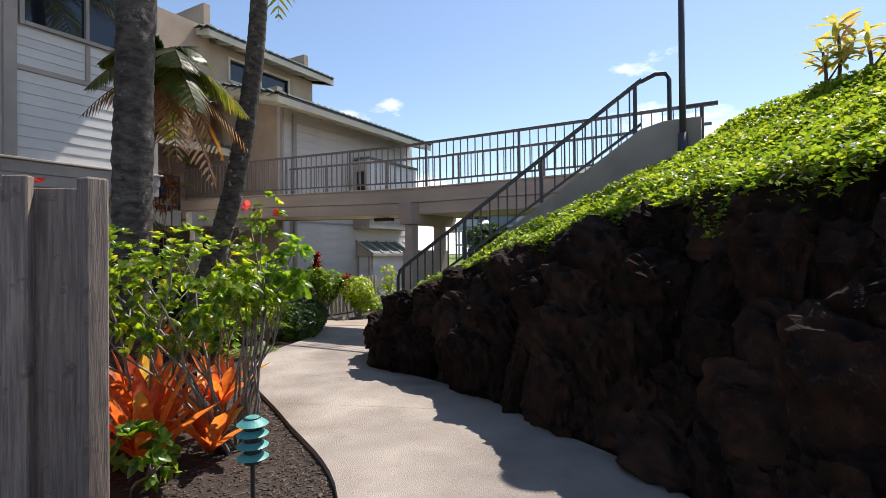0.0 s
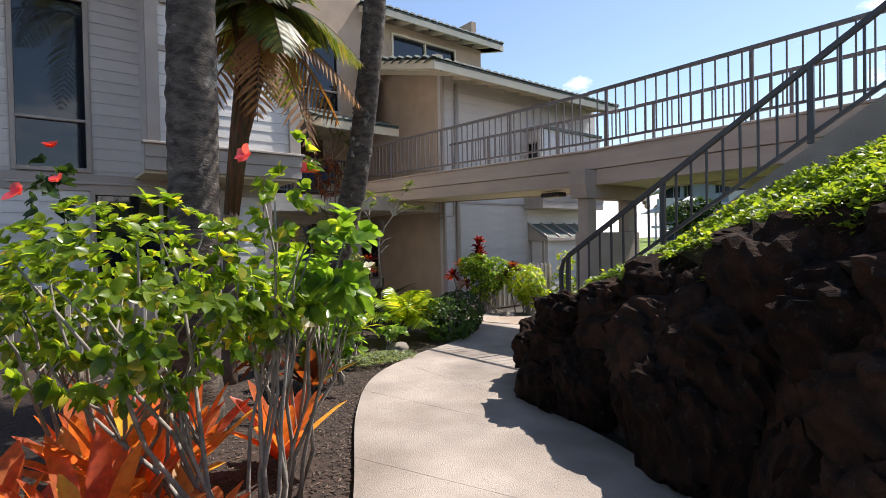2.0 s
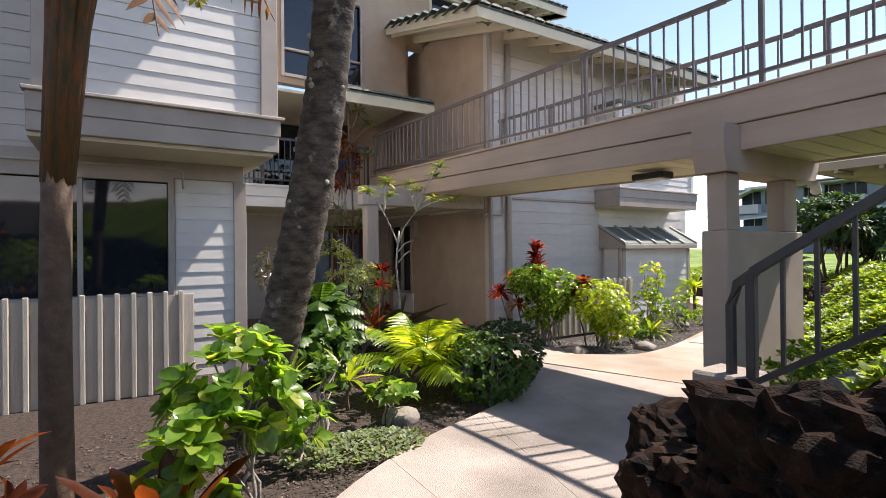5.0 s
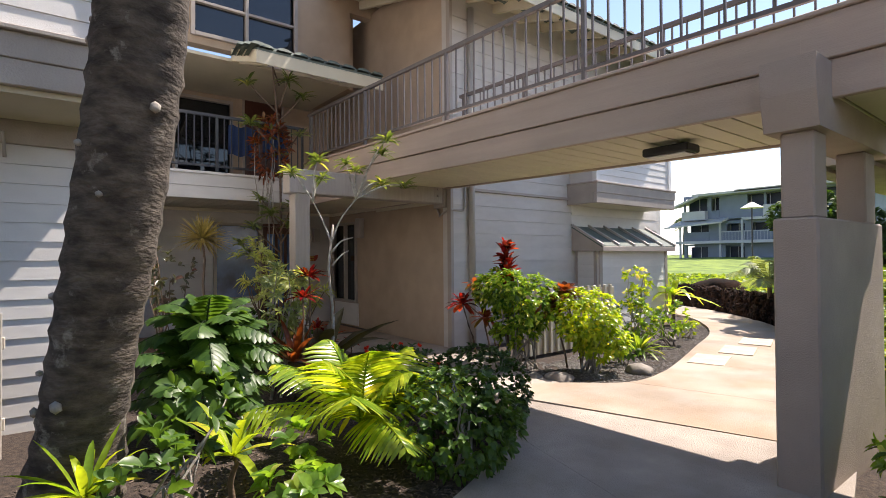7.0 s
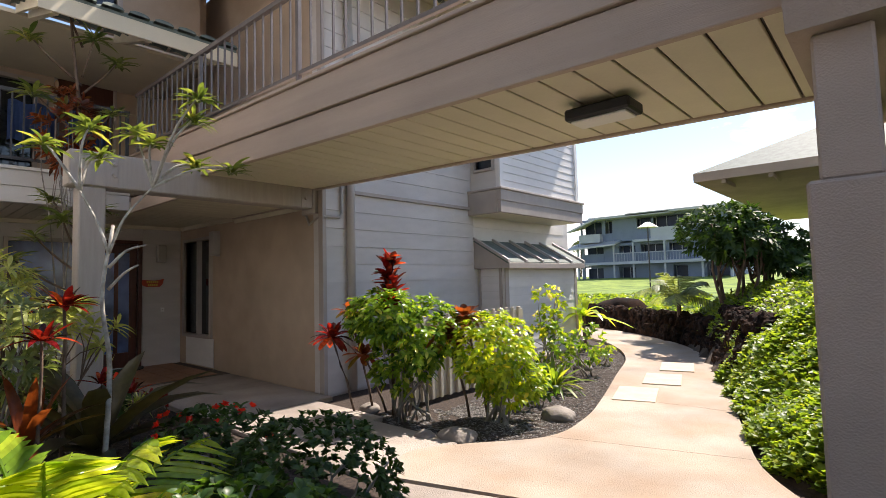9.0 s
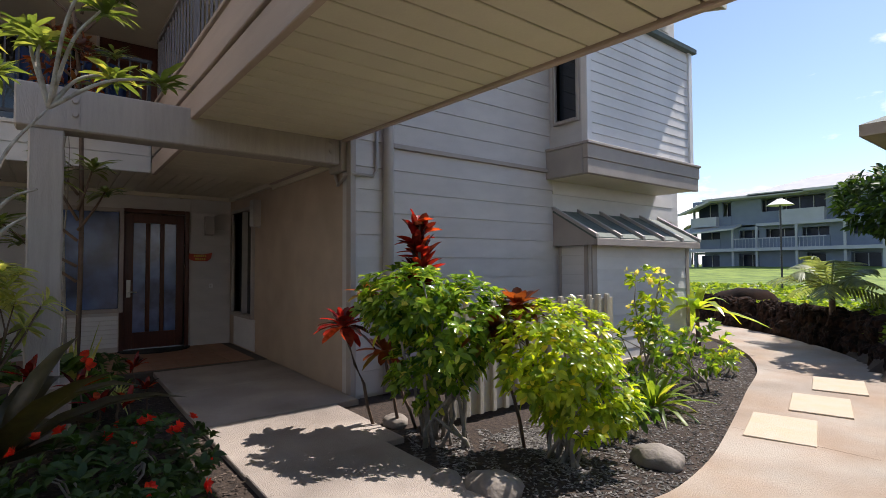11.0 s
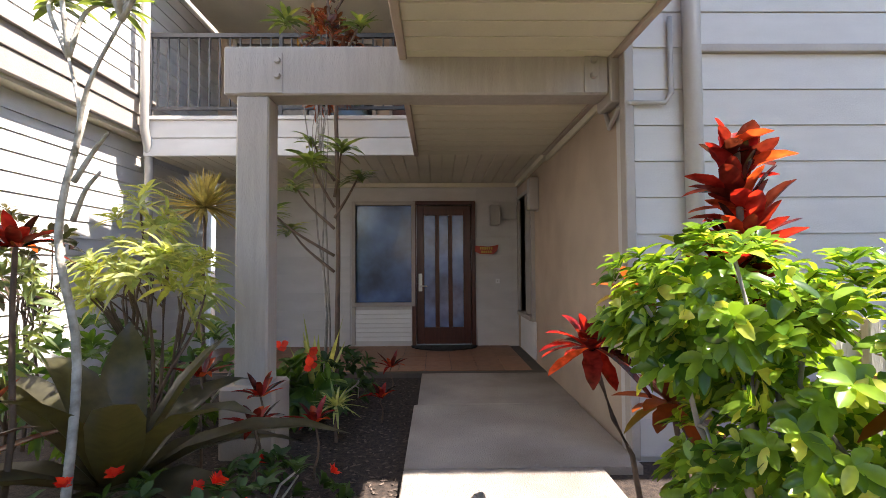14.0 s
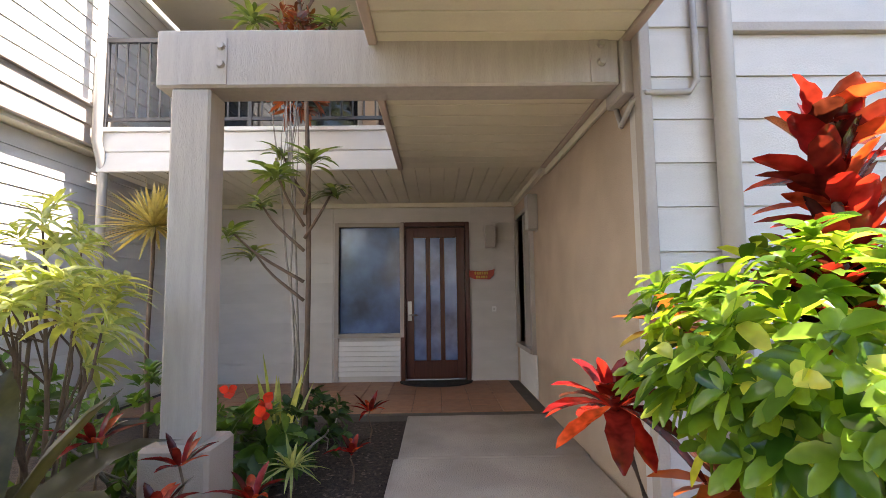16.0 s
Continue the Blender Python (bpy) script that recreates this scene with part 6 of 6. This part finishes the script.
shrub("garden_shrub", "feathery grey-green shrub beside the court", [(-9.6, 6.55, 0.95, 0.25, 0.25, 0.35)], 60, 7, 0.1, 0.025, "lf_silver", [(-9.6, 6.5)], 5, 44)
rosette("red_cordyline", "dark red cordyline on a thin stem", (-9.5, 6.8, 1.15), 22, 0.22, 0.05, "lf_red", 45, lo=0.0, hi=1.3, trunk=(0, 0, 0.014))
rosette("red_cordyline", "dark red cordyline on a thin stem", (-9.3, 6.65, 0.95), 18, 0.2, 0.045, "lf_red", 46, lo=0.0, hi=1.3, trunk=(0.05, 0, 0.012))
rosette("purple_cordyline", "purple-brown strap-leaved plant by the court", (-9.4, 6.6, 0.3), 14, 0.6, 0.08, "lf_rust", 47, lo=0.4, hi=1.35)


# young trees of the court
def rosette_tree(name, label, limbs, tips, n, length, width, material, bark, r, seed):
    rnd = random.Random(seed)
    t = thing(name, label, "tree")
    for i, pts in enumerate(limbs):
        bm = bmesh.new()
        tube(bm, spline(pts, 5), r if i == 0 else r * 0.6, r * (0.6 if i == 0 else 0.3), 8)
        part("trunk" if i == 0 else "branch", bm, bark, t, smooth=True)
    lv = Leaves(OVAL, 0.12)
    for p in tips:
        for _ in range(2):
            lv.whorl(p, (rnd.uniform(-0.3, 0.3), rnd.uniform(-0.3, 0.3), 1), n // 2, length, width, 1.15, rnd, 0.35)
    lv.make("crown", material, t, "whorls of narrow green leaves")
    return t


PT = (-9.45, 7.02)
b0 = [(PT[0], PT[1], -0.1), (PT[0] - 0.03, PT[1] + 0.04, 0.7), (PT[0] + 0.0, PT[1] - 0.02, 1.2), (PT[0] - 0.04, PT[1] + 0.05, 1.7)]
f1, f2 = (-9.62, 6.9, 1.95), (-9.36, 7.28, 1.98)
q0 = (PT[0] - 0.02, PT[1] + 0.02, 1.5)
tips = [(-9.78, 6.72, 2.3), (-9.6, 6.95, 2.42), (-9.72, 7.05, 2.25), (-9.45, 7.2, 2.4), (-9.2, 7.5, 2.5), (-9.12, 7.75, 2.15), (-9.28, 7.55, 2.18), (-9.0, 7.45, 2.6), (-9.3, 7.25, 2.3)]
limbs = [b0, [q0, (-9.55, 7.0, 1.7), f1], [q0, (-9.42, 7.12, 1.75), f2]]
for i, p in enumerate(tips):
    o_ = f1 if i < 3 else f2
    limbs.append([o_, tuple(0.45 * u + 0.55 * v + w for u, v, w in zip(o_, p, (0.03, -0.03, 0.04))), p])
limbs += [[(q0[0], q0[1], 1.25), (-9.42, 7.12, 1.36), (-9.38, 7.2, 1.42)], [(q0[0], q0[1], 1.4), (-9.44, 7.14, 1.52), (-9.36, 7.24, 1.56)]]
rosette_tree("pale_barked_tree", "young tree with pale bare branches and leaf whorls", limbs, tips, 30, 0.17, 0.034, "lf_grey", "bark_white", 0.019, 51)
c0 = [(-12.27, 7.5, -0.1), (-12.25, 7.52, 1.5), (-12.2, 7.48, 3.0), (-12.12, 7.35, 4.3)]
tips = [(-12.27, 7.72, 1.95), (-12.1, 7.3, 2.05), (-12.3, 7.1, 1.85), (-12.0, 7.6, 2.15), (-12.4, 7.25, 2.3), (-12.1, 7.3, 4.45), (-12.0, 7.55, 4.1), (-12.2, 7.0, 4.0), (-12.05, 7.8, 3.9), (-12.2, 7.05, 3.4), (-12.05, 7.75, 3.3), (-12.2, 6.9, 1.6), (-12.3, 7.05, 1.45)]
limbs = [c0] + [[(-12.23, 7.49, p[2] - 0.42), (-12.2 + (p[0] + 12.2) * 0.5, 7.48 + (p[1] - 7.48) * 0.6, p[2] - 0.2), p] for p in tips]
rosette_tree("slender_tree", "tall slender courtyard tree with whorled leaves", limbs, tips, 26, 0.25, 0.05, "lf_grey", "bark_brown", 0.024, 52)
shrub("rust_shrub", "rust-brown leafed tall shrub before the gallery", [(-12.35, 7.4, 3.1, 0.3, 0.3, 0.5)], 60, 6, 0.14, 0.04, "lf_rust", [(-12.35, 7.4)], 3, 53)
# court bed
rosette("pandanus", "pale spiky rosette plant on thin stalks", (-12.1, 6.35, 1.62), 150, 0.42, 0.03, "lf_straw", 54, lo=-0.5, hi=1.45, prof=BLADE, trunk=(0.1, 0.05, 0.02), droop=0.15)
shrub("variegated_shrub", "cream and green variegated shrub in whorls", [(-10.35, 6.85, 1.05, 0.38, 0.32, 0.24), (-10.7, 6.6, 1.3, 0.25, 0.22, 0.3), (-10.15, 7.1, 0.95, 0.2, 0.2, 0.15)], 46, 13, 0.16, 0.034, "lf_var", [(-10.35, 6.8), (-10.6, 6.65)], 9, 55, 1.2, 1.1, r=0.014, bark="bark_brown", droop=0.4)
shrub("bare_shrub", "dark-leaved thin shrub against the bright wall", [(-10.9, 5.7, 1.15, 0.35, 0.3, 0.35)], 40, 5, 0.09, 0.035, "lf_plum", [(-10.9, 5.7)], 8, 56, bark="bark_brown")
bg = thing("giant_bromeliad", "large dark purple-green strap-leaved plant", "plant")
rnd = random.Random(57)
for k in range(16):
    lv = Leaves(STRAP, 0.22)
    a = k * 2.4 + rnd.uniform(-0.2, 0.2)
    el = 0.2 + 1.1 * k / 16
    out = Vector((math.cos(a), math.sin(a), 0))
    lv.add(Vector((-9.75, 7.05, 0.12)) + out * 0.05, out * math.cos(el) + Vector((0, 0, math.sin(el))), -out * math.sin(el) + Vector((0, 0, math.cos(el))), rnd.uniform(0.95, 1.3), rnd.uniform(0.17, 0.23), rnd.uniform(0.15, 0.5))
    lv.make("leaf", "lf_plum", bg)
shrub("ixora_bush", "dark ixora mound with red flower clusters", [(-8.85, 7.5, 0.2, 0.55, 0.42, 0.26), (-9.4, 7.75, 0.12, 0.45, 0.35, 0.2)], 230, 6, 0.075, 0.032, "lf_dark", [(-8.9, 7.5), (-9.4, 7.7)], 10, 58, 0.8, 0.9, shell=0.35, flower=("fl_red", 16, 0.036, 0.02, 20))
shrub("court_shrub", "leafy green undergrowth round the post", [(-11.4, 6.75, 0.3, 0.5, 0.4, 0.35), (-10.6, 6.35, 0.4, 0.5, 0.35, 0.4)], 150, 6, 0.12, 0.045, "lf_mound", [(-11.3, 6.7), (-10.6, 6.4)], 10, 59)
shrub("court_shrub", "low dark green undergrowth beside the walk", [(-11.9, 7.55, 0.12, 0.6, 0.35, 0.25)], 70, 6, 0.11, 0.05, "lf_dark", [(-11.9, 7.5)], 6, 60)
an = shrub("anthurium", "anthurium with red blooms among dark leaves", [(-11.35, 7.45, 0.2, 0.28, 0.25, 0.2)], 26, 5, 0.17, 0.09, "lf_mound", [(-11.35, 7.45)], 6, 61)
for p in ((-11.3, 7.5, 0.42), (-11.25, 7.3, 0.5), (-11.1, 7.55, 0.38)):
    bloom(an, p, (0.8, 0.3, 0.4), "fl_red", 3, 0.085, 0.06, rnd, 0.8)
rosette("variegated_dracaena", "small variegated spiky plant on mulch", (-11.05, 7.74, 0.12), 34, 0.2, 0.02, "lf_var", 62, lo=-0.2, hi=1.35, prof=BLADE, trunk=(0, 0, 0.012))
rosette("snake_plant", "upright variegated sword leaves by the walk", (-11.75, 7.45, -0.1), 9, 0.75, 0.055, "lf_var", 63, lo=1.1, hi=1.5, droop=0.02)
for i, (x, y, z) in enumerate(((-10.35, 7.46, 0.36), (-10.2, 7.2, 0.5), (-10.4, 7.75, 0.2), (-12.4, 8.0, 0.12), (-11.5, 8.0, 0.06), (-10.0, 7.55, 0.3))):
    rosette("red_cordyline", "small red and green cordyline seedling", (x, y, z), 10, 0.2, 0.04, "lf_red", 64 + i, lo=0.3, hi=1.3, trunk=(0, 0, 0.008))

# bed on the other side of the walk
SC = [(-9.3, 9.38, 0.9, 0.4, 0.38, 0.28), (-8.95, 9.6, 0.75, 0.4, 0.36, 0.36), (-9.0, 9.25, 0.98, 0.22, 0.22, 0.2), (-9.15, 9.5, 0.4, 0.36, 0.3, 0.26)]
shrub("schefflera_bush", "bright green schefflera bush with pale stems", SC, 560, 8, 0.078, 0.037, "lf_schef", [(-9.3, 9.62), (-9.0, 9.7), (-9.15, 9.5)], 16, 71, 0.9, 1.1, r=0.016, droop=0.3, prof=ROUND)
shrub("schefflera_bush", "yellow-green schefflera bush beside the fence", [(-8.35, 9.95, 0.6, 0.4, 0.42, 0.36), (-8.25, 10.1, 0.28, 0.34, 0.34, 0.24)], 380, 8, 0.076, 0.036, "lf_lime", [(-8.4, 10.0), (-8.25, 9.95)], 10, 72, 0.9, 1.1, r=0.015, droop=0.3, prof=ROUND)
rc = thing("red_croton", "tall croton with large glossy red leaves", "croton")
lv, rnd = Leaves(CROTON, 0.16), random.Random(73)
for z, n, L in ((0.9, 10, 0.18), (0.98, 14, 0.21), (1.06, 15, 0.23), (1.15, 16, 0.24), (1.24, 16, 0.24), (1.33, 14, 0.23), (1.42, 12, 0.21), (1.5, 8, 0.19)):
    lv.whorl((-9.33 + rnd.uniform(-0.07, 0.07), 9.53 + rnd.uniform(-0.07, 0.07), z), (rnd.uniform(-0.3, 0.35), rnd.uniform(-0.35, 0.35), 1), n, L, 0.075, 0.85, rnd, 0.2)
lv.make("foliage", "lf_red", rc)
bm = bmesh.new()
tube(bm, [(-9.36, 9.58, -0.12), (-9.34, 9.56, 0.6), (-9.33, 9.53, 1.5)], 0.022, 0.012, 7)
part("stem", bm, "bark_brown", rc, smooth=True)
for i, (x, y, z, n, L, m_) in enumerate(((-9.77, 9.12, 0.7, 22, 0.24, "lf_red"), (-9.7, 9.3, 0.95, 12, 0.18, "lf_rust"), (-8.75, 9.75, 0.72, 26, 0.2, "lf_rust"), (-8.6, 9.85, 0.9, 22, 0.18, "lf_rust"), (-9.6, 9.4, 0.5, 18, 0.2, "lf_rust"))):
    rosette("croton", "croton with red and rust coloured leaves", (x, y, z), round(n * 1.1), L * 1.05, 0.085, m_, 74 + i, "croton", lo=-0.5, hi=1.35, prof=CROTON, fold=0.14, trunk=(0.06, 0.25, 0.014))
pm = shrub("plumeria", "thin-stemmed shrub topped with cream flowers", [(-9.0, 12.15, 0.98, 0.24, 0.24, 0.2), (-8.95, 12.1, 0.6, 0.25, 0.25, 0.25)], 46, 6, 0.09, 0.04, "lf_lime", [(-9.0, 12.15)], 10, 80, r=0.014, flower=("fl_cream", 10, 0.045, 0.026, 6))
rosette("spider_lily", "clump of bright green arching strap leaves", (-8.6, 11.55, -0.08), 40, 0.55, 0.05, "lf_cover", 81, lo=0.35, hi=1.4, droop=0.5)
shrub("garden_shrub", "leafy green shrub beside the store", [(-8.85, 11.9, 0.35, 0.36, 0.36, 0.34), (-8.75, 12.7, 0.3, 0.3, 0.35, 0.3)], 130, 6, 0.09, 0.035, "lf_schef", [(-8.85, 11.9), (-8.75, 12.7)], 8, 82)
shrub("low_shrub", "small green shrub with a few red tips", [(-8.4, 10.75, 0.15, 0.25, 0.22, 0.18)], 40, 6, 0.08, 0.045, "lf_mound", [(-8.4, 10.75)], 4, 83)
shrub("low_shrub", "small pale green shrub on gravel", [(-8.9, 13.6, 0.08, 0.18, 0.2, 0.14)], 26, 6, 0.08, 0.03, "lf_lime", [(-8.9, 13.6)], 3, 84)
for i, (x, y, s) in enumerate(((-8.25, 9.3, 0.15), (-7.95, 10.45, 0.14), (-9.0, 13.1, 0.12), (-6.95, 5.75, 0.14), (-9.7, 9.55, 0.1), (-8.5, 9.15, 0.09))):
    bo = thing("garden_rock", "rounded brown garden stone on the bed", "stone", group="garden stones")
    bm = bmesh.new()
    bmesh.ops.create_icosphere(bm, subdivisions=3, radius=1)
    for v in bm.verts:
        v.co = Vector((v.co.x * s * 1.2, v.co.y * s, v.co.z * s * 0.6)) * (1 + 0.22 * noise.noise(v.co * 1.7 + Vector((i, 0, 0)))) + Vector((x, y, G(x, y) + 0.0))
    part("rock", bm, "boulder", bo, smooth=True)
rosette("banana_plant", "bright green broad-leaved plant behind the store", (-9.95, 15.1, 0.5), 12, 0.9, 0.14, "lf_lime", 86, lo=0.1, hi=1.3, droop=0.6, trunk=(0, 0, 0.04))
# bank planting
shrub("bank_shrub", "leafy green shrub beside the pier", [(-4.75, 7.75, 0.42, 0.3, 0.35, 0.35), (-4.9, 8.3, 0.3, 0.3, 0.35, 0.3)], 130, 6, 0.08, 0.04, "lf_schef", [(-4.8, 7.8), (-4.9, 8.3)], 6, 90)
for i, (x, y, h) in enumerate(((0.62, 5.55, 0.5), (0.74, 5.7, 0.66), (0.92, 5.5, 0.42))):
    z = HILL(x, y)
    rosette_tree("bank_plant", "thin plant with yellow and pink leaves on the bank", [[(x, y, z - 0.1), (x + 0.04, y, z + h * 0.5), (x + 0.02, y, z + h)], [(x + 0.03, y, z + h * 0.4), (x + 0.15, y, z + h * 0.8)]], [(x + 0.02, y, z + h + 0.03), (x + 0.02, y, z + h * 0.85), (x + 0.15, y, z + h * 0.85)], 10, 0.25, 0.05, "lf_ti", "bark_brown", 0.018, 91 + i)
for i, (x, y, z, r, n) in enumerate(((-7.75, 16.4, 2.05, 0.8, 420), (-7.1, 16.9, 1.75, 0.7, 260), (-5.9, 15.0, 1.3, 0.5, 200), (-4.2, 13.5, 1.5, 0.5, 200))):
    shrub("bank_tree", "dense dark rounded tree on the far bank", [(x, y, z, r, r, r * 0.62), (x + 0.4 * r, y - 0.3 * r, z - 0.35 * r, r * 0.7, r * 0.7, r * 0.45)], n, 7, 0.16, 0.055, "lf_dark", [(x, y), (x + 0.2, y)], 6, 95 + i, r=0.045, bark="bark_brown")
ar2 = thing("bank_palm", "young grey-green feather palm by the far path", "palm")
lv, bm = Leaves(BLADE, 0.12), bmesh.new()
fronds(lv, (-8.75, 16.9, 0.75), 13, 1.15, 0.36, 0.04, random.Random(31), 0.35, 1.35, 0.55, bm, 18)
part("rib", bm, "lf_silver", ar2)
lv.make("fronds", "lf_silver", ar2)
bm = bmesh.new()
tube(bm, [(-8.75, 16.9, 0.1), (-8.75, 16.9, 0.85)], 0.05, 0.04, 7)
part("trunk", bm, "bark_brown", ar2)
for i, (x, y, h) in enumerate(((-26, 70, 7.0), (-40, 75, 6.0), (-5, 72, 7.5))):
    t_ = thing("far_palm", "distant coconut palm beyond the lawn", "palm tree", group="distant palms")
    bm = bmesh.new()
    tube(bm, [(x, y, -0.3), (x + 0.3, y, h)], 0.16, 0.1, 6)
    part("trunk", bm, "bark_palm", t_)
    lv, bm = Leaves(BLADE, 0.1), bmesh.new()
    fronds(lv, (x + 0.3, y, h), 12, 2.4, 0.7, 0.14, random.Random(i), 0.1, 1.1, 0.8, bm, 12)
    part("rib", bm, "bark_brown", t_)
    lv.make("crown", "lf_palm", t_)


def cover(name, label, region, count, height_of, length, width, material, seed, keep):
    t = thing(name, label, "ground cover", kind="stuff")
    lv, rnd = Leaves(SMALL, 0.15), random.Random(seed)
    k = 0
    while k < count:
        x, y = rnd.uniform(region[0], region[1]), rnd.uniform(region[2], region[3])
        if not keep(x, y):
            continue
        k += 1
        cl = noise.noise(Vector((x * 2.2, y * 2.2, seed)))
        z = height_of(x, y) + 0.02 + max(0, 0.07 + 0.12 * cl) * rnd.random()
        d = Vector((rnd.uniform(-1, 1), rnd.uniform(-1, 1), rnd.uniform(0.15, 1.2))).normalized()
        s = rnd.uniform(0.7, 1.3)
        lv.add((x, y, z), d, (rnd.uniform(-0.4, 0.4), rnd.uniform(-0.4, 0.4), 1), length * s, width * s, 0.3)
    lv.make("foliage", material, t)
    return t




def edge_ok(x, y):
    d, s, side = on_bank(x, y)
    return side < 0 and d > 0.34 + 0.2 * noise.noise(Vector((x * 3, y * 3, 9))) and s < 0.74


cover("bank_cover", "bright green leafy ground cover spilling over the bank", (-4.9, 2.4, 1.8, 5.95), 60000, lambda x, y: max(HILL(x, y), HILL(min(2.3, x + 0.12), min(5.9, y + 0.2)) - 0.03), 0.046, 0.032, "lf_cover", 1, edge_ok)
cover("far_bank_cover", "green leafy ground cover on the slope past the bridge", (-11.0, -1.5, 9.0, 22.0), 34000, HILL2, 0.085, 0.06, "lf_cover", 2, lambda x, y: HILL2(x, y) > G(x, y) + (0.04 if y < 12 else 0.25 if y < 16 else 0.0))
cover("far_bank_cover", "dense green ground cover along the path edge past the pier", (-7.6, -4.4, 8.9, 13.2), 52000, HILL2, 0.066, 0.05, "lf_cover", 4, lambda x, y: HILL2(x, y) > G(x, y) - 0.04)
cover("lawn_cover", "bright green creeping plants over the rolling lawn", (-19.0, -9.0, 19.6, 30.0), 16000, lambda x, y: -0.03 + min(1.2, max(0, (y - 20) * 0.025)), 0.2, 0.14, "lf_cover", 5, lambda x, y: y > 20 - 0.1 * (x + 12) and x < -9.4 - 0.2 * (y - 20))
cover("far_bank_cover", "green ground cover beside the pier and stair", (-5.2, -1.0, 7.3, 9.0), 14000, HILL2, 0.055, 0.04, "lf_cover", 3, lambda x, y: HILL2(x, y) > G(x, y) + 0.02)


def chips(name, label, count, material, seed, spots, size):
    """Loose chips lying on the ground."""
    rnd = random.Random(seed)
    vs, fs = [], []
    for _ in range(count):
        x, y = spots(rnd)
        z = G(x, y) - 0.03
        a, L, w, h = rnd.uniform(0, math.tau), size * rnd.uniform(0.5, 1.6), size * rnd.uniform(0.25, 0.6), size * rnd.uniform(0.2, 0.5)
        c, s = math.cos(a), math.sin(a)
        b = len(vs)
        vs += [(x + c * L, y + s * L, z + h * 0.3), (x - s * w, y + c * w, z), (x - c * L, y - s * L, z + h * 0.2), (x + s * w, y - c * w, z), (x + s * w * 0.2, y - c * w * 0.2, z + h)]
        fs += [(b, b + 1, b + 4), (b + 1, b + 2, b + 4), (b + 2, b + 3, b + 4), (b + 3, b, b + 4)]
    return tagged(raw(name, vs, fs, material), label, "mulch", kind="stuff")


def left_bed(rnd):
    i = rnd.randrange(8, 70)
    p, q = LEFT[i], LEFT[i + 1]
    n = Vector((-(q.y - p.y), q.x - p.x, 0)).normalized()
    c = p.lerp(q, rnd.random()) + n * (0.02 + 2.4 * rnd.random() ** 1.5)
    return c.x, c.y


def right_bed(rnd):
    i = rnd.randrange(8, 52)
    p, q = L2[i], L2[i + 1]
    n = Vector((-(q.y - p.y), q.x - p.x, 0)).normalized()
    c = p.lerp(q, rnd.random()) + n * (0.02 + 1.4 * rnd.random())
    return max(c.x, -9.7), c.y


chips("mulch_chips", "loose dark bark chips beside the path", 15000, "chip", 1, left_bed, 0.016)
chips("gravel_chips", "loose grey gravel in the bed by the fence", 12000, "gravel", 2, right_bed, 0.015)
chips("court_chips", "loose dark bark chips beside the walk", 3500, "chip", 3, lambda r: (r.uniform(-13, -8.6), r.uniform(6.6, 8.22)), 0.016)
